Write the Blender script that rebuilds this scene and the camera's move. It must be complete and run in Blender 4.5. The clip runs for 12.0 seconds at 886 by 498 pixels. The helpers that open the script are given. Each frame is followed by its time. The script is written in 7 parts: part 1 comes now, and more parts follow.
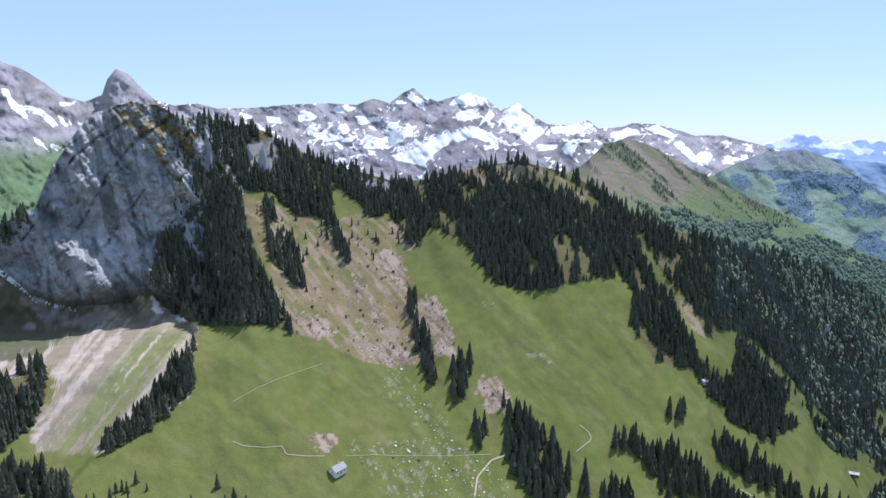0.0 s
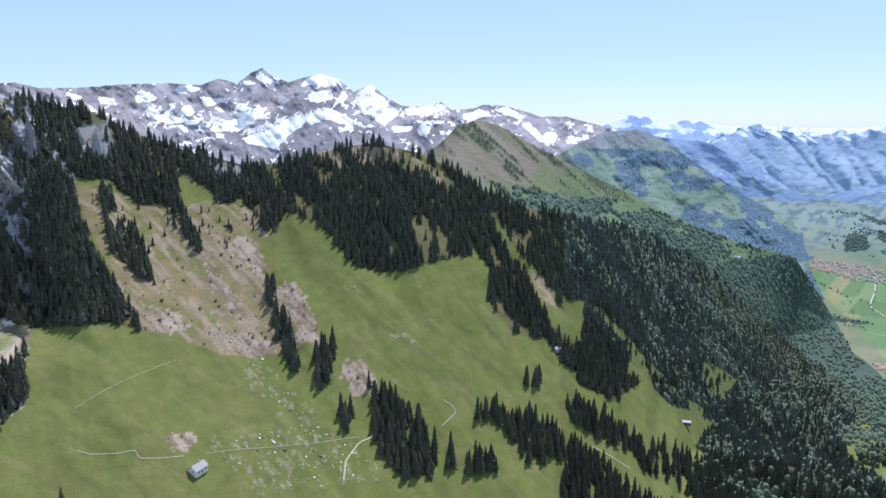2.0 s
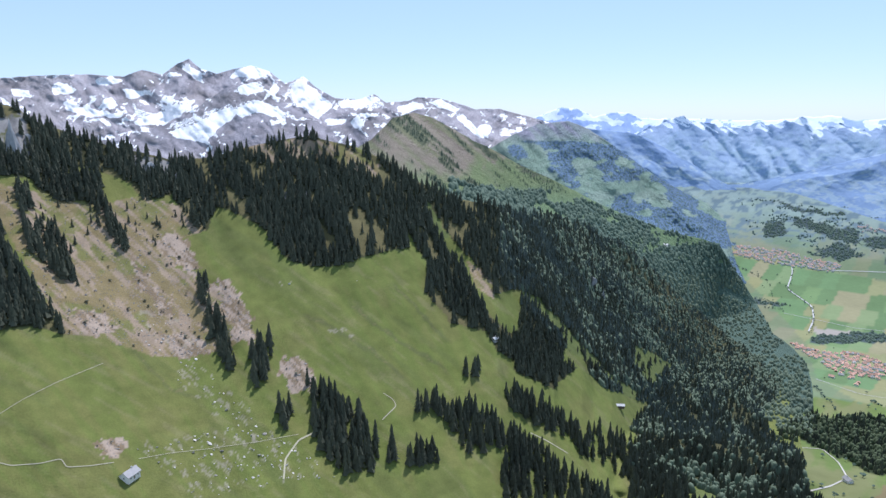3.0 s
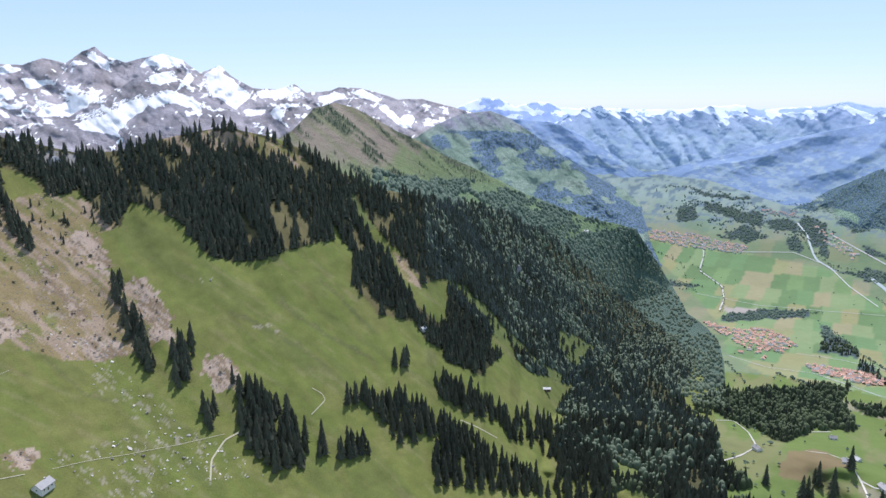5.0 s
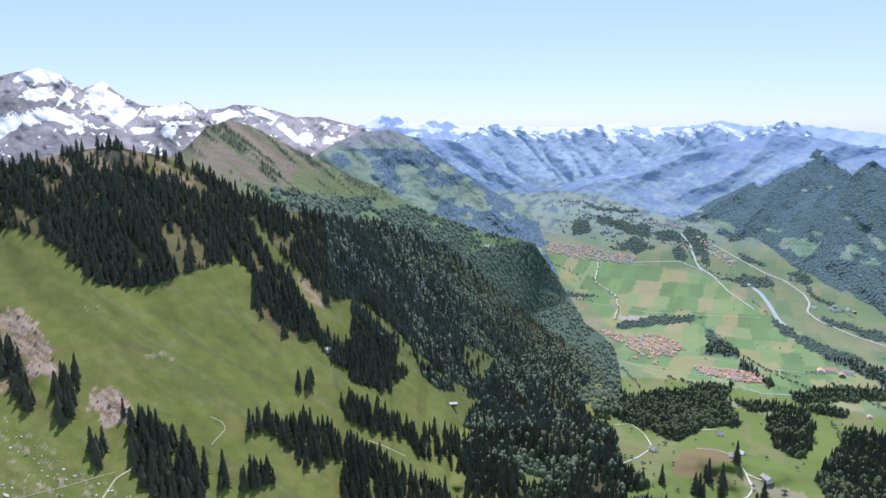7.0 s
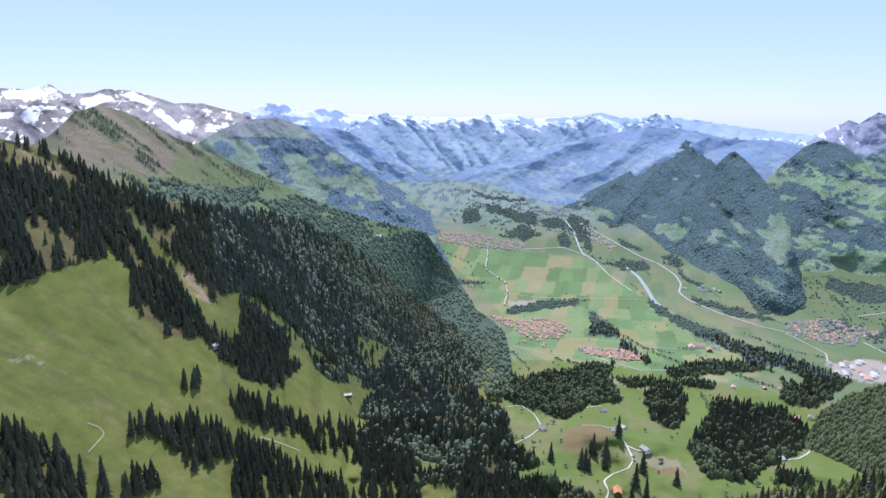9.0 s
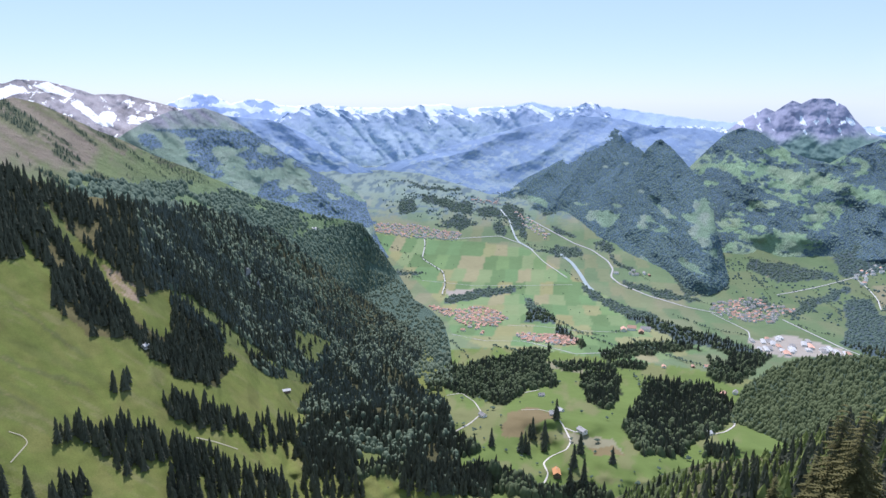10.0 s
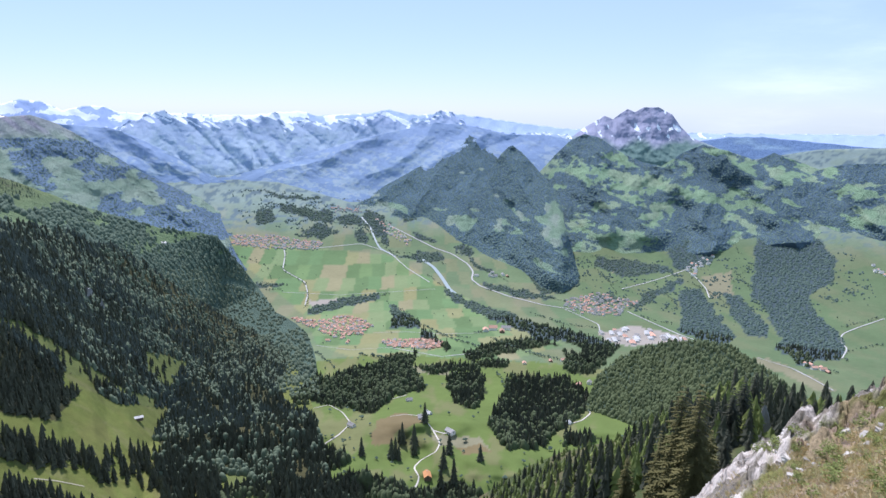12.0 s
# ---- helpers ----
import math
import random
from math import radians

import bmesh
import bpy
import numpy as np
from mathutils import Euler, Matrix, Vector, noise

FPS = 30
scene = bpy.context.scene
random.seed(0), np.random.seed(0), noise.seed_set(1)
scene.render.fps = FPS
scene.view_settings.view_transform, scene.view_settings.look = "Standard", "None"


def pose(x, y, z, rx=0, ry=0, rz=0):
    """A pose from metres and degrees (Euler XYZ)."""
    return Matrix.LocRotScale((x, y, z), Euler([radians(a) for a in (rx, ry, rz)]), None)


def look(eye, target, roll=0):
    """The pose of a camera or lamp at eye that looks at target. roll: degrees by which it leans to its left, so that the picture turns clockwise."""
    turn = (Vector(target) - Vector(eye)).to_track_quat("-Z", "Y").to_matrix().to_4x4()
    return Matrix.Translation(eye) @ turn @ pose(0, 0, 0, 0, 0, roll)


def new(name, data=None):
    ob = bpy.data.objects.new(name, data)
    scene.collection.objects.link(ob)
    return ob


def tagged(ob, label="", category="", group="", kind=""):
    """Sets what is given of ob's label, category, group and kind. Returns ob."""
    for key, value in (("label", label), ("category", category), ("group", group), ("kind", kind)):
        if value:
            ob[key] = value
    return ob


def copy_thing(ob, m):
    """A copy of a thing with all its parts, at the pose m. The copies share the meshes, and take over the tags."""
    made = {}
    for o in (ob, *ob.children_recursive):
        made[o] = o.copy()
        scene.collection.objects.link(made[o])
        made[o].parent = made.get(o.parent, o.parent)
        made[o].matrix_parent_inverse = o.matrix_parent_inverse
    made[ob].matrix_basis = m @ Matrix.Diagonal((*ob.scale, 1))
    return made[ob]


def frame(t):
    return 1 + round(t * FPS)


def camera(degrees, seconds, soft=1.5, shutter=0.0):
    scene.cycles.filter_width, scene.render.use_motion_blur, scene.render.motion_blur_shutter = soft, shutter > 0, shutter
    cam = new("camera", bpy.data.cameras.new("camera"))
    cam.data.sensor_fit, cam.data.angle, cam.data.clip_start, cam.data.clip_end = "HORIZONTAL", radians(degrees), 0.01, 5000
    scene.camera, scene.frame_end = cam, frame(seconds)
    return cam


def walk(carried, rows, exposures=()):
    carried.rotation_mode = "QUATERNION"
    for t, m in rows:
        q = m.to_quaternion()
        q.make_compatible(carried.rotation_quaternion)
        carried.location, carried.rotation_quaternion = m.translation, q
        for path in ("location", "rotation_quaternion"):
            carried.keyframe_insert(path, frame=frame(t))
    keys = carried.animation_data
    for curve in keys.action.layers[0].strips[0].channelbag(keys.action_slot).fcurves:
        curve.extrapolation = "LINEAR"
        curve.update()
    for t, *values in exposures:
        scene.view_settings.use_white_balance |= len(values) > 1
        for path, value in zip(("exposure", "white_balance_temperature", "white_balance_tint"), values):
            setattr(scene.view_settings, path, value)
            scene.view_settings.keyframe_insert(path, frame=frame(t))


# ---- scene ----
EYE = 700.0   # height of the summit's onlooker over the valley floor

cam = camera(66.31, 12.0)
walk(cam, [
    (0.0, pose(0, 0, EYE, 80.901, -0.052, 0.259)),
    (0.5, pose(0, 0, EYE, 80.604, 0.096, -2.567)),
    (1.0, pose(0, 0, EYE, 80.423, 0.238, -5.569)),
    (1.5, pose(0, 0, EYE, 79.892, 0.178, -8.879)),
    (2.0, pose(0, 0, EYE, 79.388, 0.180, -11.781)),
    (2.5, pose(0, 0, EYE, 79.067, 0.220, -14.682)),
    (3.0, pose(0, 0, EYE, 78.762, 0.295, -17.203)),
    (5.0, pose(0, 0, EYE, 77.922, 0.424, -23.597)),
    (5.5, pose(0, 0, EYE, 78.771, 0.414, -25.366)),
    (6.0, pose(0, 0, EYE, 79.261, 0.427, -27.488)),
    (6.5, pose(0, 0, EYE, 79.350, 0.407, -29.738)),
    (7.0, pose(0, 0, EYE, 79.333, 0.326, -31.925)),
    (9.0, pose(0, 0, EYE, 78.459, -0.433, -41.040)),
    (9.5, pose(0, 0, EYE, 77.900, -0.200, -44.046)),
    (10.0, pose(0, 0, EYE, 77.683, -0.185, -46.532)),
    (10.5, pose(0, 0, EYE, 78.023, -0.352, -49.880)),
    (11.0, pose(0, 0, EYE, 78.350, -0.403, -53.304)),
    (11.5, pose(0, 0, EYE, 78.445, -0.336, -55.870)),
    (12.0, pose(0, 0, EYE, 78.353, -0.389, -58.337)),
], exposures=[(0.0, 0.08, 5720, 19), (3.0, 0.08, 5720, 19), (5.0, 0.1, 5960, 20.5), (7.0, 0.1, 5940, 21), (9.0, 0.1, 5900, 22.5), (12.0, 0.1, 5900, 22.5)])

# ---- sky and sun ----
SUN_BEARING, SUN_HEIGHT = 34.0, 61.0
world = bpy.data.worlds.new("sky")
scene.world = world
world.use_nodes = True
wn, wl = world.node_tree.nodes, world.node_tree.links
sky = wn.new("ShaderNodeTexSky")
sky.sky_type = "NISHITA"
sky.sun_disc = False
sky.sun_elevation = radians(SUN_HEIGHT)
sky.sun_rotation = radians(SUN_BEARING)
sky.altitude = 1800
sky.air_density, sky.dust_density, sky.ozone_density = 1.0, 0.6, 1.0
wl.new(sky.outputs[0], wn["Background"].inputs[0])
wn["Background"].inputs[1].default_value = 0.055
# a pale veil of haze over the whole sky
veil = wn.new("ShaderNodeBackground")
veil.inputs[0].default_value, veil.inputs[1].default_value = (0.62, 0.86, 1.03, 1), 0.5
both = wn.new("ShaderNodeAddShader")
wl.new(wn["Background"].outputs[0], both.inputs[0])
wl.new(veil.outputs[0], both.inputs[1])

# a bank of thin cirrus, low in the east
coord = wn.new("ShaderNodeTexCoord")
squash = wn.new("ShaderNodeMapping")
squash.inputs["Scale"].default_value = (1.0, 1.0, 5.0)
squash.inputs["Location"].default_value = (0.35, 0.1, 0.0)
wl.new(coord.outputs["Generated"], squash.inputs["Vector"])
wisp = wn.new("ShaderNodeTexNoise")
wisp.inputs["Scale"].default_value, wisp.inputs["Detail"].default_value, wisp.inputs["Roughness"].default_value = 2.2, 7, 0.6
wl.new(squash.outputs[0], wisp.inputs["Vector"])
thin = wn.new("ShaderNodeMapRange")
thin.interpolation_type = "SMOOTHSTEP"
thin.inputs["From Min"].default_value, thin.inputs["From Max"].default_value = 0.44, 0.76
thin.inputs["To Max"].default_value = 0.24
wl.new(wisp.outputs["Fac"], thin.inputs["Value"])
cirrus = wn.new("ShaderNodeBackground")
cirrus.inputs[0].default_value = (1.0, 0.97, 0.95, 1)
part_ = wn.new("ShaderNodeSeparateXYZ")
wl.new(coord.outputs["Generated"], part_.inputs[0])
bank = wn.new("ShaderNodeMapRange")
bank.interpolation_type = "SMOOTHSTEP"
bank.inputs["From Min"].default_value, bank.inputs["From Max"].default_value = 0.972, 0.999
wl.new(part_.outputs["X"], bank.inputs["Value"])
here = wn.new("ShaderNodeMath")
here.operation = "MULTIPLY"
wl.new(thin.outputs[0], here.inputs[0])
wl.new(bank.outputs[0], here.inputs[1])
wl.new(here.outputs[0], cirrus.inputs[1])
cloudy = wn.new("ShaderNodeAddShader")
wl.new(both.outputs[0], cloudy.inputs[0])
wl.new(cirrus.outputs[0], cloudy.inputs[1])
wl.new(cloudy.outputs[0], wn["World Output"].inputs[0])

sun = new("sun", bpy.data.lights.new("sun", "SUN"))
sun.data.energy, sun.data.angle, sun.data.color = 4.6, radians(0.53), (1.0, 0.96, 0.9)
_b, _h = radians(SUN_BEARING), radians(SUN_HEIGHT)
sun.matrix_world = look((math.sin(_b) * math.cos(_h), math.cos(_b) * math.cos(_h), math.sin(_h)), (0, 0, 0))

# ---- numeric tools ----
RNG = np.random.default_rng(7)


def lattice(ix, iy, seed):
    h = (ix * 374761393 + iy * 668265263 + seed * 2147483647) & 0xFFFFFFFF
    h = ((h ^ (h >> 13)) * 1274126177) & 0xFFFFFFFF
    return ((h ^ (h >> 16)) & 0xFFFF) / 65535.0


def vnoise(x, y, seed=0):
    """Smooth noise from -1 to 1."""
    x, y = np.asarray(x, float), np.asarray(y, float)
    ix, iy = np.floor(x).astype(np.int64), np.floor(y).astype(np.int64)
    fx, fy = x - ix, y - iy
    fx, fy = fx * fx * (3 - 2 * fx), fy * fy * (3 - 2 * fy)
    a, b = lattice(ix, iy, seed), lattice(ix + 1, iy, seed)
    c, d = lattice(ix, iy + 1, seed), lattice(ix + 1, iy + 1, seed)
    return 2 * ((a + (b - a) * fx) * (1 - fy) + (c + (d - c) * fx) * fy) - 1


def fbm(x, y, octaves=4, seed=0):
    total, amp = 0.0, 0.5
    for k in range(octaves):
        total = total + amp * vnoise(x, y, seed + k)
        x, y, amp = 1.62 * x + 1.22 * y + 11.3, 1.62 * y - 1.22 * x - 7.1, amp * 0.5
    return total


def ridged(x, y, octaves=4, seed=0):
    """Sharp crests at 1, hollows towards 0."""
    total, amp = 0.0, 0.5
    for k in range(octaves):
        total = total + amp * (1 - np.abs(vnoise(x, y, seed + k)))
        x, y, amp = 1.62 * x + 1.22 * y + 5.7, 1.62 * y - 1.22 * x + 3.9, amp * 0.5
    return total


def smooth(a, b, v):
    u = np.clip((v - a) / (b - a), 0, 1)
    return u * u * (3 - 2 * u)


def along(line, az):
    pts = sorted(line)
    return np.interp(az, [p[0] for p in pts], [p[1] for p in pts])


def inside(poly, az, el):
    """Which of the points lie in the polygon of bearings and height angles."""
    p = np.array(poly)
    got = np.zeros(az.shape, bool)
    box = (az > p[:, 0].min()) & (az < p[:, 0].max()) & (el > p[:, 1].min()) & (el < p[:, 1].max())
    a, e = az[box], el[box]
    hit = np.zeros(a.shape, bool)
    for (x0, y0), (x1, y1) in zip(poly, poly[1:] + poly[:1]):
        if y0 != y1:
            hit ^= ((y0 > e) != (y1 > e)) & (a < (x1 - x0) * (e - y0) / (y1 - y0) + x0)
    got[box] = hit
    return got


def spot(az, el, r):
    """The place at a bearing and height angle, seen from the camera on the summit, at a horizontal range."""
    a = np.radians(az)
    return np.stack([r * np.sin(a), r * np.cos(a), EYE + r * np.tan(np.radians(el))], -1)


def grid_object(name, verts, material, cover=None):
    """One sheet from rows x columns of places, smooth shaded."""
    rows, cols = verts.shape[:2]
    i = np.arange(rows * cols).reshape(rows, cols)
    quads = np.stack([i[:-1, :-1], i[:-1, 1:], i[1:, 1:], i[1:, :-1]], -1).reshape(-1, 4)
    me = bpy.data.meshes.new(name)
    me.vertices.add(rows * cols)
    me.vertices.foreach_set("co", verts.reshape(-1).astype(np.float32))
    me.loops.add(quads.size)
    me.loops.foreach_set("vertex_index", quads.reshape(-1).astype(np.int32))
    me.polygons.add(len(quads))
    me.polygons.foreach_set("loop_start", np.arange(0, quads.size, 4, dtype=np.int32))
    me.polygons.foreach_set("use_smooth", np.ones(len(quads), bool))
    me.update(calc_edges=True)
    if cover is not None:
        at = me.color_attributes.new("cover", "FLOAT_COLOR", "POINT")
        rgba = cover.reshape(rows * cols, -1)
        if rgba.shape[1] == 3:
            rgba = np.concatenate([rgba, -np.ones((rows * cols, 1))], 1)
        at.data.foreach_set("color", rgba.reshape(-1).astype(np.float32))
    me.materials.append(material)
    return new(name, me)


# ---- materials ----
def shader(name, rough=0.9, spec=0.2):
    m = bpy.data.materials.new(name)
    m.use_nodes = True
    b = m.node_tree.nodes["Principled BSDF"]
    b.inputs["Roughness"].default_value = rough
    b.inputs["Specular IOR Level"].default_value = spec
    return m, m.node_tree.nodes, m.node_tree.links, b


def ground_material(name, grain=0.25, scale=0.15, bump=0.6, dist=1.0, rough=0.95, spec=0.1, snow=None):
    """Ground cover: its colour from the cover layer, broken by tufts, stones and larger patches."""
    m, n, l, b = shader(name, rough, spec)
    att = n.new("ShaderNodeAttribute")
    att.attribute_name = "cover"
    geo = n.new("ShaderNodeNewGeometry")
    fine = n.new("ShaderNodeTexNoise")
    fine.inputs["Scale"].default_value = scale
    fine.inputs["Detail"].default_value = 8
    fine.inputs["Roughness"].default_value = 0.7
    l.new(geo.outputs["Position"], fine.inputs["Vector"])
    big = n.new("ShaderNodeTexNoise")
    big.inputs["Scale"].default_value = scale * 0.12
    big.inputs["Detail"].default_value = 4
    l.new(geo.outputs["Position"], big.inputs["Vector"])
    add = n.new("ShaderNodeMath")
    add.operation = "ADD"
    l.new(fine.outputs["Fac"], add.inputs[0])
    l.new(big.outputs["Fac"], add.inputs[1])
    gain = n.new("ShaderNodeMapRange")
    gain.inputs["From Min"].default_value, gain.inputs["From Max"].default_value = 0.6, 1.4
    gain.inputs["To Min"].default_value, gain.inputs["To Max"].default_value = 1 - grain, 1 + grain
    l.new(add.outputs[0], gain.inputs["Value"])
    mul = n.new("ShaderNodeVectorMath")
    mul.operation = "MULTIPLY"
    l.new(att.outputs["Color"], mul.inputs[0])
    l.new(gain.outputs[0], mul.inputs[1])
    if snow:
        # patches of snow: their field comes with the cover, their ragged edge from the noise
        edge = n.new("ShaderNodeMath")
        edge.operation = "MULTIPLY_ADD"
        edge.inputs[1].default_value, edge.inputs[2].default_value = 0.5, -0.25
        l.new(fine.outputs["Fac"], edge.inputs[0])
        field = n.new("ShaderNodeMath")
        field.operation = "ADD"
        l.new(edge.outputs[0], field.inputs[0])
        l.new(att.outputs["Alpha"], field.inputs[1])
        step = n.new("ShaderNodeMapRange")
        step.interpolation_type = "SMOOTHSTEP"
        step.inputs["From Min"].default_value, step.inputs["From Max"].default_value = 0.0, 0.02
        l.new(field.outputs[0], step.inputs["Value"])
        mix = n.new("ShaderNodeMix")
        mix.data_type = "RGBA"
        l.new(step.outputs[0], mix.inputs["Factor"])
        l.new(mul.outputs[0], mix.inputs["A"])
        mix.inputs["B"].default_value = (*snow, 1)
        l.new(mix.outputs["Result"], b.inputs["Base Color"])
    else:
        l.new(mul.outputs[0], b.inputs["Base Color"])
    bp = n.new("ShaderNodeBump")
    bp.inputs["Strength"].default_value, bp.inputs["Distance"].default_value = bump, dist
    l.new(fine.outputs["Fac"], bp.inputs["Height"])
    l.new(bp.outputs[0], b.inputs["Normal"])
    return m


M_ALP = ground_material("alpine_ground", 0.26, 0.6, 0.7, 1.0)
M_VALLEY = ground_material("valley_ground", 0.15, 0.06, 0.3, 1.5)
M_FAR = ground_material("mountain_ground", 0.22, 0.025, 0.9, 25.0)
M_SNOWY = ground_material("snowy_mountain_rock", 0.4, 0.08, 0.7, 14.0, snow=(0.95, 0.95, 0.95))
# haze put into the material: fainter grain, bluish snow
M_DISTANT = ground_material("hazy_snowy_rock", 0.08, 0.025, 0.3, 12.0, snow=(0.8, 0.86, 0.94))
M_ROCK = ground_material("limestone_wall", 0.42, 0.12, 0.9, 5.0)
M_SUMMIT = ground_material("summit_ground", 0.5, 7.0, 1.0, 0.12)

# ---- land forms, fitted to the view by bearing and height angle from the summit camera ----
SNOW = (0.85, 0.87, 0.9)
DUFF = (0.03, 0.045, 0.018)

ALP_TOP = [(-37.51, -6.49), (-35.6, -6.26), (-33.6, -6), (-31.37, -4.92), (-30.36, -2.51), (-28.51, 0.34), (-27.38, 1.78), (-25.75, 2.55), (-24.38, 2.79), (-22.82, 2.66), (-21.45, 1.96), (-19.82, 1.59), (-18.35, 1.6), (-16.88, 1.09), (-14.5, 0.65), (-13.42, -0.34), (-10.74, -1.44), (-8.92, -2.15), (-6.6, -2.76), (-4.25, -3.43), (-1.4, -3.25), (0.5, -2.63), (4.28, -1.92), (6.16, -1.68), (9.89, -2.58), (12.68, -3.94), (14.53, -5.28), (18.14, -6.99), (21.15, -7.44), (23.27, -8.29), (27.28, -8.95), (30.37, -10.26), (26.94, -8.49), (29.42, -9.19), (32.01, -10.38), (34.28, -12.09), (37.05, -14.54), (40, -16.59), (43.11, -18.66), (45.16, -20.4), (46.28, -22.52), (47.16, -25.27), (48.45, -31.49)]
BROWN_TOP = [(6.76, -4.51), (8.96, -3.25), (11.2, -2.05), (13.05, -0.28), (14.76, 0.16), (16.18, -0.22), (17.96, -1.14), (19.77, -2.18), (21.61, -3.04), (23.47, -4.09), (26.3, -5.35), (30.6, -7.46), (35.39, -9.23), (39.64, -10.08), (41.35, -12.57), (42.82, -14.58), (44.05, -16.55), (45.7, -17.55), (46.66, -18.58), (47.19, -20.07), (47.63, -23.51)]
GREEN_TOP = [(16.87, -5.28), (21.15, -2.8), (23.05, -1.66), (24.94, -0.84), (27.48, -0.58), (29.17, -1.24), (30.59, -2.18), (32, -3.12), (33.9, -4.53), (36.27, -5.92), (38.62, -7.06), (40.28, -8.43), (41.5, -10.48), (43.02, -14.1)]
SNOW_TOP = [(-37.5, 6.07), (-35.12, 5.89), (-32.61, 5.39), (-31.32, 4.93), (-30.18, 4.1), (-29.02, 3.15), (-27.6, 2.79), (-26.45, 3.31), (-25.99, 4.47), (-25.37, 5.22), (-24.63, 4.93), (-23.72, 3.93), (-22.8, 2.99), (-21.41, 2.64), (-19.76, 2.84), (-18.31, 2.48), (-15.95, 2.51), (-13.31, 2.81), (-9.71, 2.98), (-7.42, 2.87), (-6.03, 3.38), (-4.65, 3.07), (-3.48, 3.93), (-2.68, 4.25), (-1.85, 3.53), (-0.68, 3.17), (0.48, 3.53), (1.88, 3.85), (3.28, 3.39), (4.46, 2.48), (5.15, 2.71), (5.93, 3.07), (6.78, 2.24), (8.41, 1.33), (10.24, 1.23), (11.58, 1.63), (12.5, 0.95), (14.27, 1.08), (15.13, 1.39), (16.87, 1.29), (18.59, 0.84), (19.87, 0.4), (21.92, 0.4), (24.34, -0.24), (26.68, -0.86), (29.7, -2.05)]
SHOULDER_TOP = [(-8.92, -2.38), (-4.69, -0.53), (-2.33, 0.64), (-0.26, 2.03), (1.42, 2.49), (3.3, 1.8), (5.19, 0.41), (7.54, -0.88), (9.15, -0.6), (10.71, 0.64), (12.54, -0.04), (13.91, -0.95)]
SIDE_TOP = [(38.0, -5.6), (41.0, -5.4), (44.0, -4.6), (46.5, -3.9), (49.5, -3.0), (52.5, -2.2), (55.3, -1.6), (57.7, -1.1), (60.5, -1.3), (63.8, -2.0), (66.6, -2.0), (68.9, -2.35), (71.2, -3.36)]
BLUE_TOP = [(30.7, -3.32), (33.94, -1.06), (35.56, -0.42), (36.77, -0.42), (37.96, -0.84), (40.89, -1.05), (43.07, -0.61), (44.7, -0.38), (45.47, -1.04), (47.05, -0.81), (48.85, -1.26), (49.78, -0.8), (51.63, -0.56), (53.48, -0.23), (55.34, -0.77), (57.22, -0.85), (57.92, -0.3), (58.62, 0.03), (59.32, -0.52), (60.51, -1.43), (63.8, -2), (66.58, -1.83), (68.88, -2.03), (73, -3.33)]
FAR_TOP = [(23.97, -0.54), (25.48, -0.03), (25.76, 0.12), (26.98, 0.52), (28.16, 0.34), (29.52, -0.24), (31.38, 0.09), (32.12, 0.06), (33.22, -0.43), (36.77, -0.42), (41.77, -0.61), (46.62, -0.19), (47.96, -0.58), (52.09, -0.33), (53.95, -0.05), (56.28, -0.54), (58.62, -0.29), (60.49, -0.51), (63.77, -0.94), (68.4, -1.49), (77.22, -1.72), (85.2, -1.65), (95.33, -1.48)]
PYRAMID_TOP = [(54.91, -9.12), (56.91, -8.42), (59.06, -7.54), (60.92, -6.41), (62.28, -5.02), (63.2, -3.67), (63.8, -3.05), (64.15, -2.9), (65.0, -3.52), (66.09, -4.63), (67.4, -6.06), (68.29, -7.28), (68.67, -9.16), (69.34, -11.23), (70.08, -13.47)]
HUMP_TOP = [(47.7, -9.2), (49.5, -8.7), (51.4, -7.7), (53.17, -6.49), (54.94, -5.51), (56.67, -4.55), (58.34, -3.37), (59.57, -2.59), (60.59, -2.12), (61.46, -2.54), (62.61, -3.7), (63.94, -4.9), (65.66, -6.0), (68.0, -7.0)]
FLANK_TOP = [(25.0, -1.0), (27.07, -0.96), (29.74, -1.26), (32.46, -1.52), (33.8, -2.0), (35.22, -2.76), (37.09, -3.83), (38.98, -4.99), (40.65, -5.79)]
FOOTHILL_TOP = [(63.91, -6.3), (66.24, -5.31), (67.8, -3.52), (68.9, -2.4), (70.01, -1.88), (71.15, -2.14), (72.54, -3.11), (74.36, -3.97), (76.13, -4.37), (77.75, -3.21), (79.17, -2.56), (81.04, -3.03), (83.09, -3.69), (84.2, -3.02), (85.39, -3.48), (87.31, -4.14), (89.06, -3.65), (91.39, -3.54), (95.62, -3.7)]
CITADEL_TOP = [(67.09, -3.07), (69.11, -2.03), (69.98, -1.34), (71.5, -0.42), (72.18, -0.73), (73.23, 0.13), (73.9, -0.13), (74.53, 0.27), (75.6, 0.27), (76.7, -0.29), (77.4, -1.24), (78.3, -2.1), (79.79, -2.63), (81.47, -3.32)]
PLATEAU_TOP = [(76.46, -2.89), (78.94, -2.3), (80.95, -1.95), (83.32, -1.9), (86, -2.13), (88.92, -2.37), (91.27, -2.52), (95.5, -2.77)]
KNOLL_TOP = [(71.15, -24.12), (71.78, -22.49), (72.11, -21.56), (73.56, -20.29), (75.35, -19.12), (77.58, -18.35), (80.21, -17.91), (82.37, -18.02), (84.12, -18.76), (85.87, -19.75), (87.16, -20.57), (88.87, -21.68), (91.47, -24.09)]
